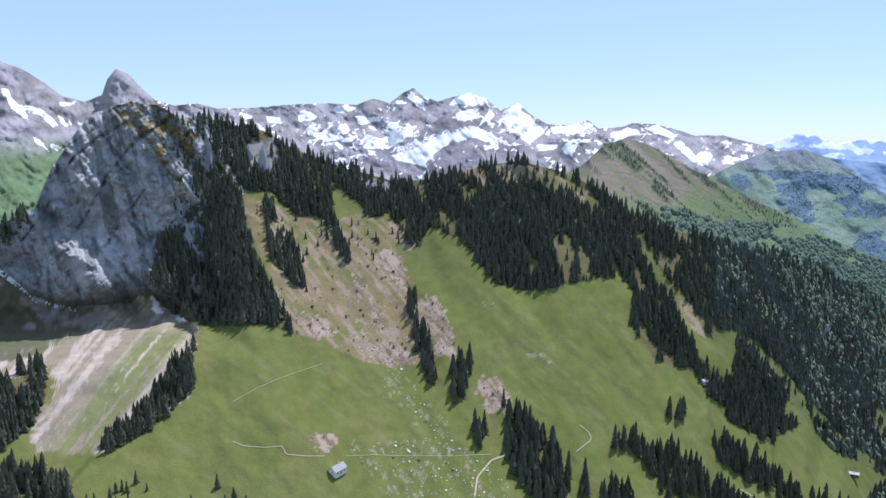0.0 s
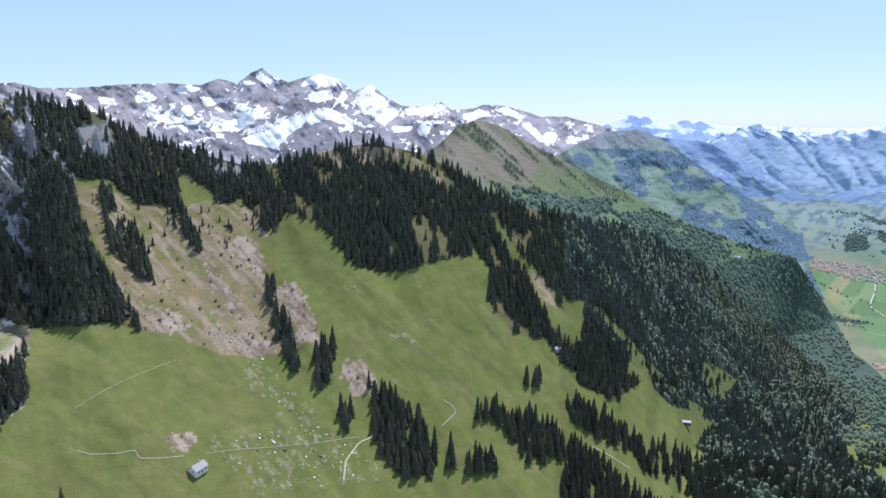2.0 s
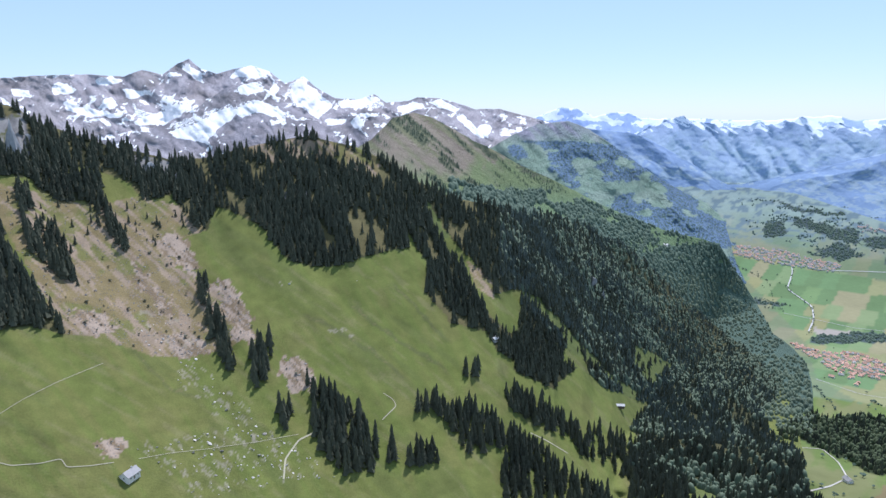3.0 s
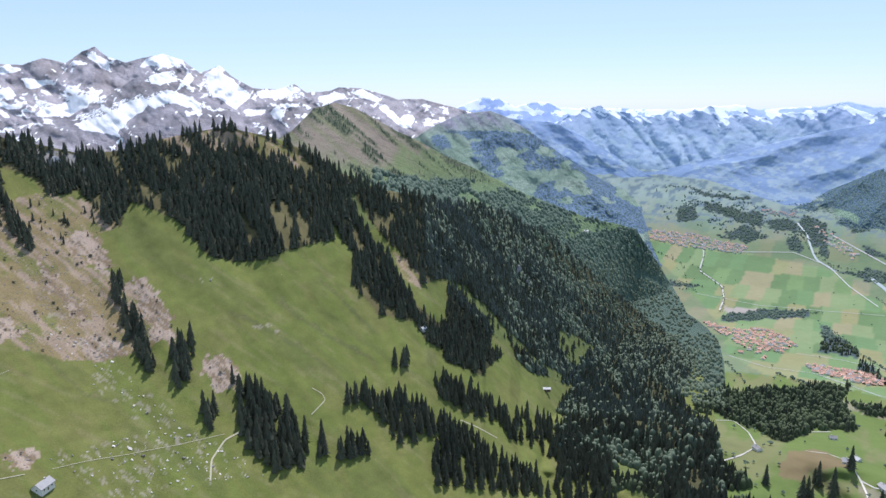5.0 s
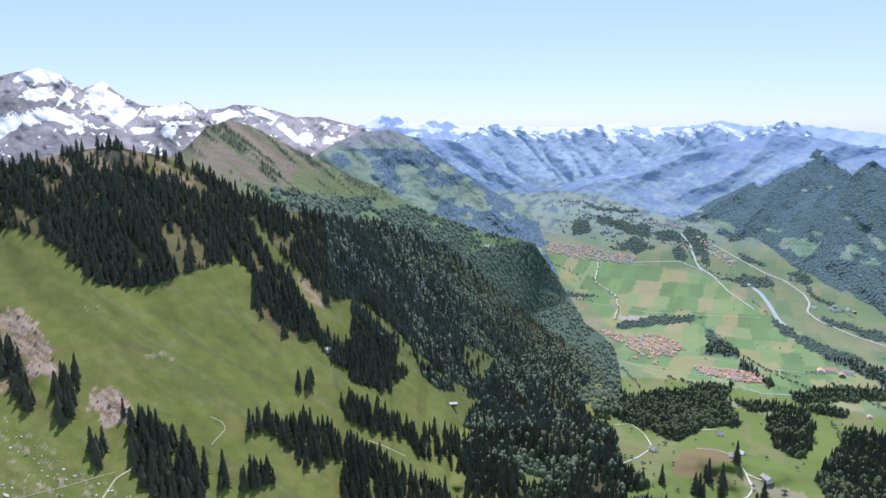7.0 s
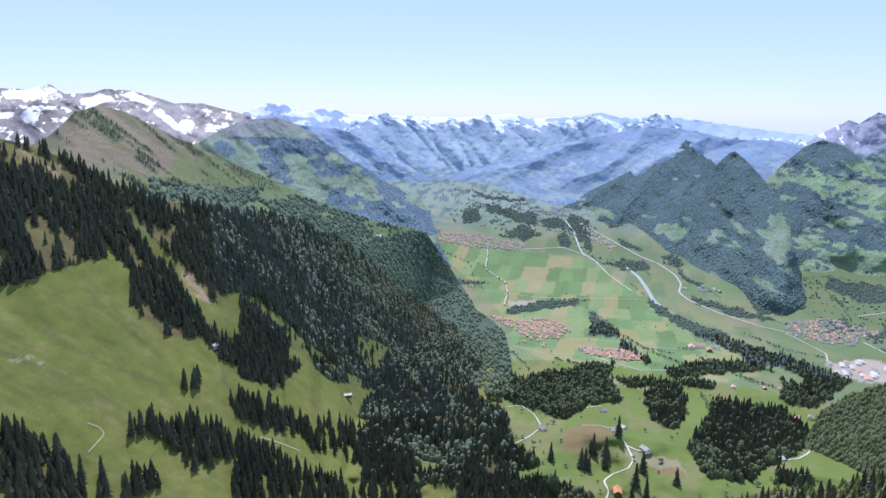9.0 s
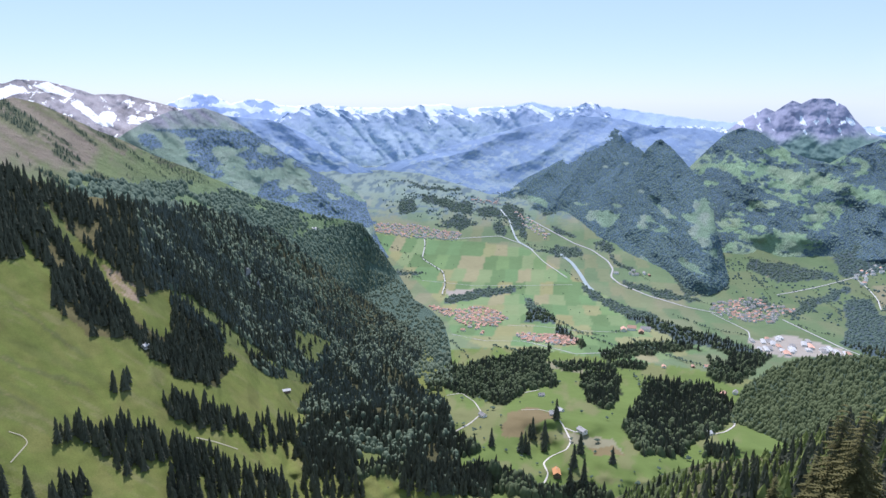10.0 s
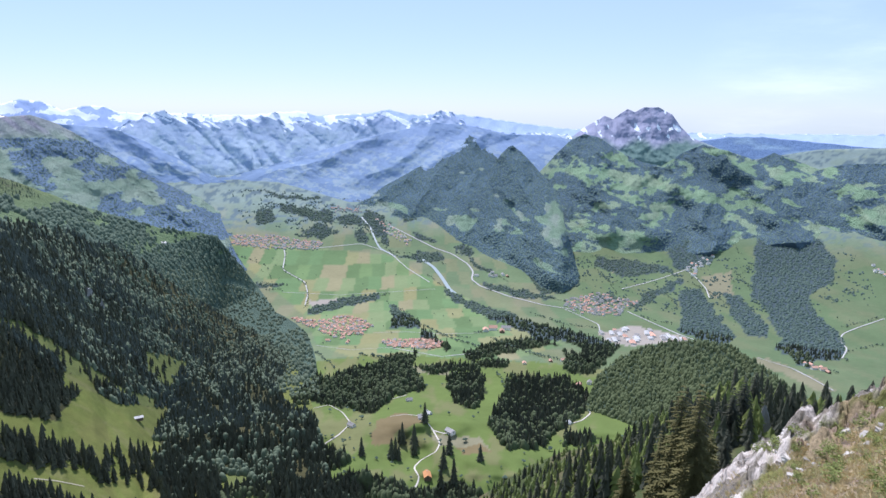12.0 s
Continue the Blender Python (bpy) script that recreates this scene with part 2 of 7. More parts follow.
SPUR_TOP = [(61.54, -32.1), (66.14, -29.34), (69.62, -27.78), (74.45, -26.41), (77.14, -24.33), (81.04, -22.25), (84.36, -21.07), (87.31, -21.87), (90.42, -21.75), (93.52, -20.83), (97.69, -19.01)]
CRAG_TOP = [(80.26, -30.55), (81.06, -29.39), (83.26, -26.93), (84.84, -25.59), (86.36, -24.25), (87.45, -23.08), (88.92, -22.08), (91.03, -20.68), (93.27, -18.91), (95.77, -16.79), (98.56, -14.28)]

# far ranges squeezed to under 5 km; only the camera's sight angles hold
VALLEY_R = [(-40, 560), (-34, 640), (-30, 720), (-26, 860), (-22, 1250), (-20, 1580), (-18, 1980), (-16, 2380), (-14, 2700),
            (-12, 3000), (-10, 3250), (-8, 3500), (-6, 3750), (-4, 3980), (-2, 4150), (2, 4350)]


def valley_range(az, el):
    r = along(VALLEY_R, el)
    return r * (1 + 0.05 * fbm(az * 0.22, el * 0.35, 3, 5) * smooth(-16, -19, el))


def rise(top, low, near, far, power=1.0, cap=None):
    """The range function of a slope that climbs from a low height angle to its skyline."""
    def rng(az, el):
        t, lo = along(top, az), (along(low, az) if isinstance(low, list) else low)
        s = np.clip((el - lo) / np.maximum(t - lo, 0.5), 0, 1) ** power
        rn = near(az, lo) if callable(near) else along(near, az) if isinstance(near, list) else near
        rf = rn * (1 + far(az) * (t - lo)) if callable(far) else along(far, az) if isinstance(far, list) else far
        r = rn * (rf / rn) ** s
        return np.minimum(r, cap(az, el)) if cap else r
    return rng


ALP_FAR = [(-45, 980), (-27, 930), (-10, 940), (5, 960), (15, 980), (22, 1050), (27, 1250), (32, 1550), (36, 1900), (40, 2250), (46, 2100), (50, 1700)]
ALP_NEAR = [(-45, 380), (-20, 420), (0, 430), (20, 480), (40, 580), (55, 640)]
BRINK = [(-31.79, -25.87), (-28.61, -23.22), (-25.46, -22.15), (-21.9, -20.13), (-21.29, -17.37), (-20.5, -15.02), (-21.52, -13.81), (-20.72, -11.2)]   # edge of the gully beside the meadow
SURFACE = {}


def alp_range(az, el):
    top = np.where(az < -20, 1.6, along(ALP_TOP, az))
    rn, rf = along(ALP_NEAR, az), along(ALP_FAR, az)

    def slope(e):
        return rn * (rf / rn) ** np.clip((e + 36) / np.maximum(top + 36, 0.5), 0, 1)
    r = slope(el)
    foot = -12.5
    wall = slope(np.minimum(el, foot)) * (1 + 0.10 * np.clip((el - foot) / 16, 0, 1))
    r = r + (wall - r) * smooth(-16.5, -20, az)
    r = r * (1 + 0.18 * smooth(-17.5, -12.5, el) * smooth(-16.5, -20, az))
    e = sorted((b, a) for a, b in BRINK)
    edge = np.interp(el, [b for b, a in e], [a for b, a in e])
    r = r * (1 + 0.05 * smooth(0.0, 0.7, edge - az) * smooth(-11, -15, el))
    # hollows that run down the slope
    u = az + 0.55 * el
    r = r * (1 + 0.017 * smooth(-24, -17, az) * fbm(u * 0.2, el * 0.08, 3, 3) + 0.0025 * fbm(az * 0.9, el * 0.9, 3, 4))
    grown = smooth(2, 8, az) * smooth(-20, -12, el)
    r = r * (1 + grown * 0.05 * (ridged((az + 0.9 * el) * 0.16, el * 0.05, 3, 14) - 0.65))
    crag = smooth(-18, -20.5, az) * smooth(-14, -12.5, el)
    r = r * (1 + crag * (0.09 * (ridged(az * 0.2 + el * 0.12, el * 0.07, 5, 6) - 0.65) + 0.01 * (ridged(az * 1.7 - el * 0.9, el * 1.3, 4, 9) - 0.6)))
    return np.minimum(r, 0.992 * valley_range(az, el))


def landform(name, top, low, rng, rows, step, material, cover, jag=0.05, back=350.0, az_span=None, dip=0.9, label="", cast=(1, 1, 1), crest=1.0, heave=None):
    """A mountain side from its foot to its skyline, and its far side falling away behind."""
    bearings = [p[0] for p in top]
    a0, a1 = az_span or (min(bearings), max(bearings))
    cols = int((a1 - a0) / step) + 2
    az = np.linspace(a0, a1, cols)[None, :].repeat(rows, 0)
    t = along(top, az) + jag * fbm(az * 2.2, az * 0 + 3.1, 5, 31)
    lo = along(low, az) if isinstance(low, list) else low
    s = 1 - (1 - np.linspace(0, 1, rows)[:, None]) ** crest
    el = lo + (t - lo) * s
    r = rng(az, el)
    SURFACE[name] = rng
    front = spot(az, el, r)
    if heave:
        front[..., 2] += heave(az, el, front, t)
    cov = cover(az, el, front, t)
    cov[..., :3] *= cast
    k = np.linspace(0, 1, 9)[1:, None]
    br = np.minimum(r[-1:] + back * k, 4960)
    a = np.radians(az[:1])
    bz = np.maximum(front[-1:, :, 2] - dip * back * k ** 1.3 * (1 + 0.1 * fbm(az[:1] * 1.5, k * 3, 3, 8)), -20)
    rear = np.stack([br * np.sin(a), br * np.cos(a), bz], -1)
    verts = np.concatenate([front, rear])
    cov = np.concatenate([cov, cov[-1:].repeat(8, 0)])
    return tagged(grid_object(name, verts, material, cov), label, kind="structure")


def rough(az, el, size=0.25):
    """Bearings and height angles shifted a little, so that edges of covers come out ragged."""
    return az + size * fbm(az * 1.9, el * 1.9, 4, 71), el + 0.6 * size * fbm(az * 1.9, el * 1.9, 4, 77)


def paint(base, layers, az, el, size=0.25):
    c = np.empty(az.shape + (3,))
    c[:] = base
    a, e = rough(az, el, size)
    for colour, poly in layers:
        c[inside(poly, a, e)] = colour
    return c


def blend(c, colour, w):
    return c + (np.array(colour) - c) * np.clip(w, 0, 1)[..., None]


def ridges(base, depth, fa, fe, seed, lean=0.4, fine=0.3, foot=None):
    """A range function with crests and gullies that run down the mountain side and die out at its foot."""
    def rng(az, el):
        r = base(az, el)
        u = az + lean * el
        fade = smooth(0, 1.8, el - along(foot, az)) if foot else 1.0
        return r * (1 + fade * depth * ((ridged(u * fa, el * fe, 6, seed) - 0.6) + fine * fbm(az * fa * 3, el * fa * 3, 3, seed + 9)))
    return rng


# ---- covers ----
CLIFF = [(-36.81, -5.59), (-33.58, -5.81), (-31.37, -4.92), (-30.33, -2.1), (-28.48, 0.74), (-27.35, 2.19), (-25.7, 3.25), (-24.34, 3.5), (-21.42, 2.51), (-19.82, 1.59), (-19.83, -0.07), (-20.45, -2.27), (-20.33, -4.05), (-21.24, -5.35), (-21.95, -6.66), (-22.85, -7.94), (-23.19, -10.13), (-24.25, -11.81), (-26.6, -12.66), (-29.49, -12.47), (-31.98, -11.43), (-33.88, -9.19), (-36.93, -6.93)]
CLIFF_TURF = [(-25.89, 3.25), (-21.8, 2.93), (-19.81, 1.89), (-19.83, -0.07), (-20.66, -2.27), (-21.44, -3.58), (-22.13, -2.68), (-23.22, -0.59), (-24.51, 0.77), (-25.62, 1.52)]
CRAGS = [[(-19.44, 1.03), (-18.77, 0.81), (-18.48, -1.85), (-19.94, -2.28)], [(-16.16, -0.29), (-14.07, 0.29), (-13.73, -2.57), (-14.86, -2.88), (-16.15, -2.09)], [(-7.07, -2.95), (-4.72, -3.43), (-4.64, -4.52), (-7.09, -4.26)], [(28.66, -12.96), (30.03, -12.79), (30.99, -15.34), (29.34, -15.79)],
         [(4.1, -5.93), (6, -6.15), (5.78, -7.1), (3.87, -6.88)], [(31.49, -11.84), (33.77, -13.35), (34.1, -15.36), (32.54, -15.83), (31.49, -13.99)]]
GULLY = [(-40.71, -14.33), (-34.45, -15.51), (-32.32, -15.46), (-28.46, -13.94), (-24.73, -11.76), (-21.53, -14.04), (-20.5, -15.02), (-21.29, -17.37), (-21.9, -20.13), (-25.46, -22.15), (-28.61, -23.22), (-32.93, -22.12), (-32.66, -20.02), (-31.08, -18.11), (-31.31, -16.44), (-34.59, -17.07), (-40.94, -16.48)]
DRY_SLOPE = [[(-16.91, -4.35), (-14.49, -5.09), (-10.89, -6.56), (-7.13, -6.15), (-4.28, -6.89), (-2.38, -9.05), (-4.31, -9.51), (-4.82, -11.88), (0.05, -14.76), (1.05, -17.58), (-1.43, -18.51), (-4.41, -18.93), (-7.36, -18.39), (-11.17, -16.37), (-13.05, -15.81), (-13.91, -13.91), (-15.14, -10.15), (-16.36, -6.88)],
             [(4.05, -1.92), (8.03, -2.13), (12, -4.18), (11.36, -5.35), (8.07, -3.77), (4.3, -3.33)], [(19.07, -12.15), (20.41, -12.94), (21.56, -14.17), (21.43, -15.51), (20.06, -14.31)], [(2.39, -1.92), (0.5, -2.4), (2.89, -3.81), (4.31, -3.8)]]
BARE = [[(-6.47, -9.48), (-4.31, -9.27), (-3.12, -11.9), (-3.61, -12.85), (-5.29, -10.92)], [(-2.15, -13.24), (-0.83, -13.1), (0.79, -16.64), (0.95, -18.51), (-0.69, -17.81), (-1.67, -15.23)], [(2.95, -19.64), (5.03, -19.82), (5.67, -22.07), (4.08, -22.8), (2.56, -20.79)],
        [(-12.52, -14.22), (-10.64, -14.54), (-9.26, -16.46), (-11.17, -16.37)], [(-8.16, -10.39), (-6.77, -12.79), (-4.86, -15.66), (-6.32, -15.16), (-8.2, -12.28)], [(-20.19, -5.39), (-18.64, -4.31), (-19.2, -6.78), (-20.31, -7.63)], [(-12.15, -23.97), (-9.95, -23.91), (-9.48, -25.03), (-11.46, -25.33)],
        [(-7.32, -16.53), (-4.39, -17.08), (-2.43, -18.73), (-4.91, -18.92)]]
CLEARINGS = [[(27.38, -18.46), (29.21, -19.39), (31.08, -20.75), (35.12, -22.86), (32.98, -22.74), (30.68, -20.68), (28.04, -19.4)], [(33.55, -18.55), (36.67, -19.82), (35.21, -21.8), (33.61, -20.29)], [(38.28, -28.61), (40.62, -29.02), (44.89, -31.51), (40.97, -31.05)], [(23.71, -14.83), (25.36, -15.07), (27.95, -17.67), (31.28, -20.74), (29.72, -20.24), (25.49, -16.76)],
             [(15.72, -6.85), (16.69, -8.65), (17.65, -10.2), (17, -10.46), (16.02, -8.68)]]


ALP_WOODS = [[(-20.24, -2.27), (-17.93, -2.84), (-16.92, -4.58), (-16.4, -7.8), (-15.2, -11.53), (-13.92, -14.14), (-13.05, -15.9), (-15.34, -14.97), (-20.49, -14.71), (-22.37, -13.74), (-24.12, -11.82), (-23.49, -8.35), (-21.11, -6.7), (-20.36, -4.49)], [(-15.15, -4.62), (-14.14, -5.19), (-13.78, -7.89), (-12.22, -9.34), (-11.72, -12.63), (-13.14, -11.63), (-14.67, -9.71), (-15.02, -6.92)], [(-14.45, -3.94), (-9.89, -4.24), (-9.03, -7.07), (-8.16, -10.3), (-8.86, -10), (-9.75, -7.52), (-10.88, -6.23), (-12.26, -6.21), (-13.61, -5.48)]]
ALP_WOODS += [[(-19.77, 2.54), (-16.83, 2.15), (-13.38, 0.84), (-8.88, -0.76), (-4.24, -2.4), (-1.39, -2.16), (4.27, -0.75), (9.87, -1.89), (9.9, -2.82), (14.55, -5.74), (15.72, -6.85), (16.75, -10.02), (17.51, -11.8), (18.87, -12.61), (20.14, -15.64), (21.75, -17.23), (24, -19.1), (29, -20.79), (27.13, -22.27), (21.92, -19.81), (20.95, -18.2), (17.8, -17.42), (15.49, -14.77), (15.83, -12.36), (14.78, -11.04), (13.55, -8.87), (14.32, -11.06), (12.95, -11.22), (11.57, -11.56), (10.17, -11.85), (8.28, -12.48), (5.88, -12.41), (3.93, -11.78), (2.95, -10.46), (1.97, -9.04), (0.52, -8), (-1.41, -7.05), (-2.28, -9.05), (-3.34, -8.71), (-4.05, -7.13), (-4.75, -6.08), (-6.66, -6.54), (-7.58, -5.11), (-8.97, -4.39), (-10.8, -3.67), (-13.56, -4.32), (-16.23, -4.05), (-17.92, -2.66), (-19.93, -0.51)]]
ALP_WOODS += [[(9.87, -1.89), (14.49, -4.13), (18.12, -6.54), (23.25, -7.85), (27.23, -8.23), (30.32, -9.65), (33.59, -11.51), (35.25, -17.56), (34.28, -21.65), (31.36, -21.52), (27.95, -17.67), (25.36, -15.07), (23.69, -14.61), (21.61, -15.05), (19.96, -12.53), (17.88, -10.41), (16.69, -8.65), (15.49, -6.86), (13.64, -5.53), (11.79, -4.65)]]
ALP_WOODS += [[(24.93, -7.72), (27.02, -7.68), (29.5, -8.36), (32.08, -9.52), (34.35, -11.21), (37.11, -13.65), (40.06, -15.69), (43.15, -17.75), (45.43, -19.74), (44.9, -20.84), (43.95, -22.79), (44.51, -24.09), (47.16, -25.36), (48.18, -27.54), (44.1, -27.64), (41.63, -28.22), (38.73, -28.88), (35.97, -28.66), (33.45, -26.99), (34.34, -25.9), (33.62, -25.16), (35.09, -23.16), (31.14, -22.22), (30.2, -21.43), (29.17, -19.8), (27.67, -19.33), (27.12, -22.69), (25.11, -22.06), (23.4, -21.28)], [(34.17, -26.29), (39.21, -28.83), (44.09, -27.72), (48.33, -27.55), (51.06, -30.3), (51.01, -32.4), (44.87, -31.92), (39.18, -29.16), (34.46, -30.41), (33.34, -28.19)]]
ALP_WOODS += [[(-34.48, -15.9), (-33.14, -16.54), (-31.82, -15.95), (-31.63, -18.01), (-32.75, -20.2), (-35.03, -21.64), (-39.98, -21.48), (-39.28, -14.99)], [(-23.99, -19.21), (-22.15, -17.28), (-20.98, -15.64), (-21.42, -19.54), (-21.9, -20.13), (-25.04, -22.22), (-28.22, -23.3), (-28.58, -22.83), (-25.79, -21.06)], [(-38.13, -3.42), (-33.43, -4.02), (-31.35, -3.9), (-31.37, -4.92), (-33.6, -6), (-38.4, -6.23)], [(-9.01, -2.38), (-7.07, -2.86), (-4.26, -4.52), (-2.84, -6.19), (-4.27, -6.08), (-6.64, -5.21), (-8.5, -4.25)]]


ALP_WOODS += [[(-33.41, -3.82), (-32.0, -3.27), (-31.3, -4.11), (-31.89, -6.12), (-32.99, -6.85), (-33.54, -9.22), (-35.24, -9.44), (-34.73, -3.76)]]
SCREE_FOOT = [(-39.9, -6.47), (-33.88, -9.19), (-31.97, -11.35), (-29.49, -12.47), (-26.6, -12.66), (-24.54, -11.87), (-28.45, -13.86), (-32.32, -15.38), (-34.45, -15.51), (-40.71, -14.33)]
RUNNELS = [[(8.59, -15.21), (10.3, -16.59), (12.5, -18.42), (15.26, -20.11), (18.1, -21.9)], [(12.29, -13.91), (14.51, -15.92), (16.33, -17.89), (18.21, -19.16)], [(4.57, -16.34), (7.52, -17.57), (11.01, -19.73), (14.18, -22.28)], [(-9.72, -15.74), (-8.09, -18.36), (-6.42, -20.72), (-3.45, -22.61)]]
STREWN = [[(3.22, -13.46), (4.17, -13.56), (4.25, -14.1), (3.3, -13.99)], [(9.59, -13.53), (10.48, -13.69), (10.37, -14.04), (9.57, -13.89)], [(6.87, -17.41), (9.39, -17.86), (9.49, -18.41), (6.97, -17.86)], [(-4.91, -18.92), (-2.44, -20.81), (0.57, -23.98), (4.14, -26.99), (7.24, -29.39), (3.67, -29.55), (-0.44, -26.62), (-3.46, -23.06), (-5.43, -20.75)], [(-9.47, -24.6), (0.58, -24.87), (4.7, -29.51), (-4.54, -29.54)], [(-8.25, -14.63), (-4.38, -15.67), (-3.42, -19.41), (-7.35, -17.92)]]


def wood_gaps(az, el):
    """High where the wood on the alp opens, in strips that slant down the slope."""
    return fbm((az + 0.55 * el) * 1.1, el * 0.4, 4, 181)


def alp_cover(az, el, p, t):
    a, e = rough(az, el)
    big = fbm(az * 0.5, el * 0.7, 4, 81)
    streak = fbm((az + 0.55 * el) * 1.6, el * 0.25, 4, 82)
    c = paint((0.128, 0.154, 0.045), [], az, el)
    c = blend(c, (0.15, 0.157, 0.056), 0.4 * smooth(3, -7, az + 4 * big))
    c = blend(blend(c, (0.158, 0.163, 0.06), 0.5 * smooth(-0.05, 0.35, big)), (0.114, 0.155, 0.04), 0.5 * smooth(0.0, 0.3, streak))
    # runnels and cattle trods that slant down the pasture
    w = el + 0.75 * az
    c = blend(c, (0.105, 0.128, 0.045), 0.45 * smooth(0.12, 0.34, fbm(w * 0.7, az * 0.12, 5, 76)))
    c = blend(c, (0.22, 0.2, 0.12), 0.25 * smooth(0.26, 0.42, fbm(w * 2.2, az * 0.45, 5, 88)))
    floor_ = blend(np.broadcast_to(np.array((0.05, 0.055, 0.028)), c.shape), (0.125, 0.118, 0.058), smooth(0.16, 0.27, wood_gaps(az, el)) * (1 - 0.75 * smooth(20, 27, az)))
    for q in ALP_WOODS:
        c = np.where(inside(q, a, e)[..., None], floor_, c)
    for q in CLEARINGS:
        c = np.where(inside(q, a, e)[..., None], np.array((0.11, 0.14, 0.05)), c)
    for q in DRY_SLOPE:
        m = inside(q, a, e)
        g = blend(blend(np.broadcast_to(np.array((0.2, 0.168, 0.088)), c.shape), (0.15, 0.155, 0.06), smooth(0.0, 0.25, big)), (0.27, 0.22, 0.165), smooth(0.02, 0.2, fbm((el + 1.2 * az) * 2.6, az * 0.9, 6, 89)))
        c = np.where(m[..., None], g, c)
    for q in BARE:
        m = inside(q, *rough(az, el, 0.9))
        g = blend(np.broadcast_to(np.array((0.33, 0.275, 0.225)), c.shape), (0.19, 0.15, 0.1), smooth(-0.05, 0.1, fbm((el + 1.2 * az) * 3.2, az * 1.6, 6, 83)))
        c = np.where(m[..., None], g, c)
    for q in CRAGS + [CLIFF]:
        m = inside(q, a, e)
        n = fbm(az * 2.3, el * 1.1, 5, 84)
        g = blend(np.broadcast_to(np.array((0.23, 0.235, 0.24)), c.shape), (0.13, 0.135, 0.14), smooth(-0.05, 0.2, n))
        g = blend(g, (0.10, 0.11, 0.05), smooth(0.25, 0.4, fbm(az * 3, el * 3, 4, 85)))
        c = np.where(m[..., None], g, c)
    m = inside(CLIFF_TURF, a, e)
    c = np.where(m[..., None], blend(c, (0.17, 0.145, 0.065), smooth(-0.15, 0.1, fbm(az * 2, el * 2.5, 4, 86))), c)
    m = inside(GULLY, *rough(az, el, 0.7))
    run = az - 0.95 * el
    n = fbm(run * 1.5, el * 0.12, 5, 87) + 0.35 * fbm(az * 5, el * 5, 3, 79)
    g = blend(np.broadcast_to(np.array((0.4, 0.36, 0.32)), c.shape), (0.25, 0.22, 0.17), smooth(0.0, 0.25, n))
    turf = smooth(-3.2, -1.6, run + 8.4) * smooth(2.2, 0.6, run + 8.4) * smooth(-0.22, 0.02, 0.35 - np.abs(n) * 1.6 - 0.3 * fbm(run * 3.0, el * 0.2, 4, 75)) * smooth(-13.6, -15.5, el)
    g = blend(g, (0.15, 0.175, 0.065), 0.9 * turf)
    g = blend(g, (0.33, 0.25, 0.16), 0.6 * smooth(1.2, 2.0, run + 8.4) * smooth(0.0, 0.15, fbm(run * 4.0, el * 0.3, 4, 73)))
    c = np.where(m[..., None], g, c)
    m = inside(SCREE_FOOT, *rough(az, el, 0.6))
    c = np.where(m[..., None], blend(np.broadcast_to(np.array((0.3, 0.285, 0.27)), c.shape), (0.12, 0.125, 0.08), smooth(-0.1, 0.2, fbm(az * 1.2, el * 1.2, 5, 74) + 0.3 * smooth(-29, -34, az))), c)
    # worn runnels on the open pasture, their hollows drawn only in darker colour
    for line in RUNNELS:
        p_ = sorted(line)
        off = np.abs(el - np.interp(az, [q[0] for q in p_], [q[1] for q in p_]) + 0.5 * fbm(az * 1.2, el * 1.2, 3, 72))
        on = smooth(0.0, 1.0, az - p_[0][0]) * smooth(0.0, 1.5, p_[-1][0] - az)
        c = blend(c, (0.1, 0.115, 0.05), 0.7 * smooth(0.3, 0.05, off) * on)
        c = blend(c, (0.2, 0.18, 0.09), 0.5 * smooth(0.1, 0.02, off) * on * smooth(-0.1, 0.2, fbm(az * 3, el * 3, 3, 70)))
    # stones strewn down the pasture
    for q in STREWN:
        m = inside(q, *rough(az, el, 0.8))
        c = np.where(m[..., None], blend(c, (0.32, 0.3, 0.25), 0.55 * smooth(0.28, 0.36, fbm((az + 0.7 * el) * 4, el * 2, 5, 78))), c)
    # old snow at the foot of the wall
    m = inside([(-24.25, -11.81), (-23.74, -12.29), (-23.19, -13.44), (-23.8, -13.25)], a, e) | inside([(-22.37, -13.82), (-21.52, -13.9), (-21.54, -14.26), (-22.18, -14.2)], a, e)
    return np.where(m[..., None], np.array(SNOW), c)


WALL_FOOT = [(-38.72, -6.39), (-36.97, -7.31), (-33.9, -9.47), (-31.99, -11.59), (-29.51, -12.68), (-26.62, -12.83), (-24.27, -12.15), (-21.52, -13.81), (-17.13, -14.17), (-12.97, -13.5)]


CRACKS = [([(-29.88, -7.91), (-28.22, -5.71), (-26.48, -2.6), (-24.37, -0.07), (-21.45, 1.87)], 0.45), ([(-31.3, -3.3), (-29.03, -1.71), (-27.05, 0.13), (-24.67, 1.4)], 0.3), ([(-27.29, -8.53), (-25.75, -6.04), (-23.72, -3.52), (-22.11, -2.46)], 0.25), ([(-33.09, -8.06), (-31.54, -6.14), (-30.13, -4.16)], 0.25)]


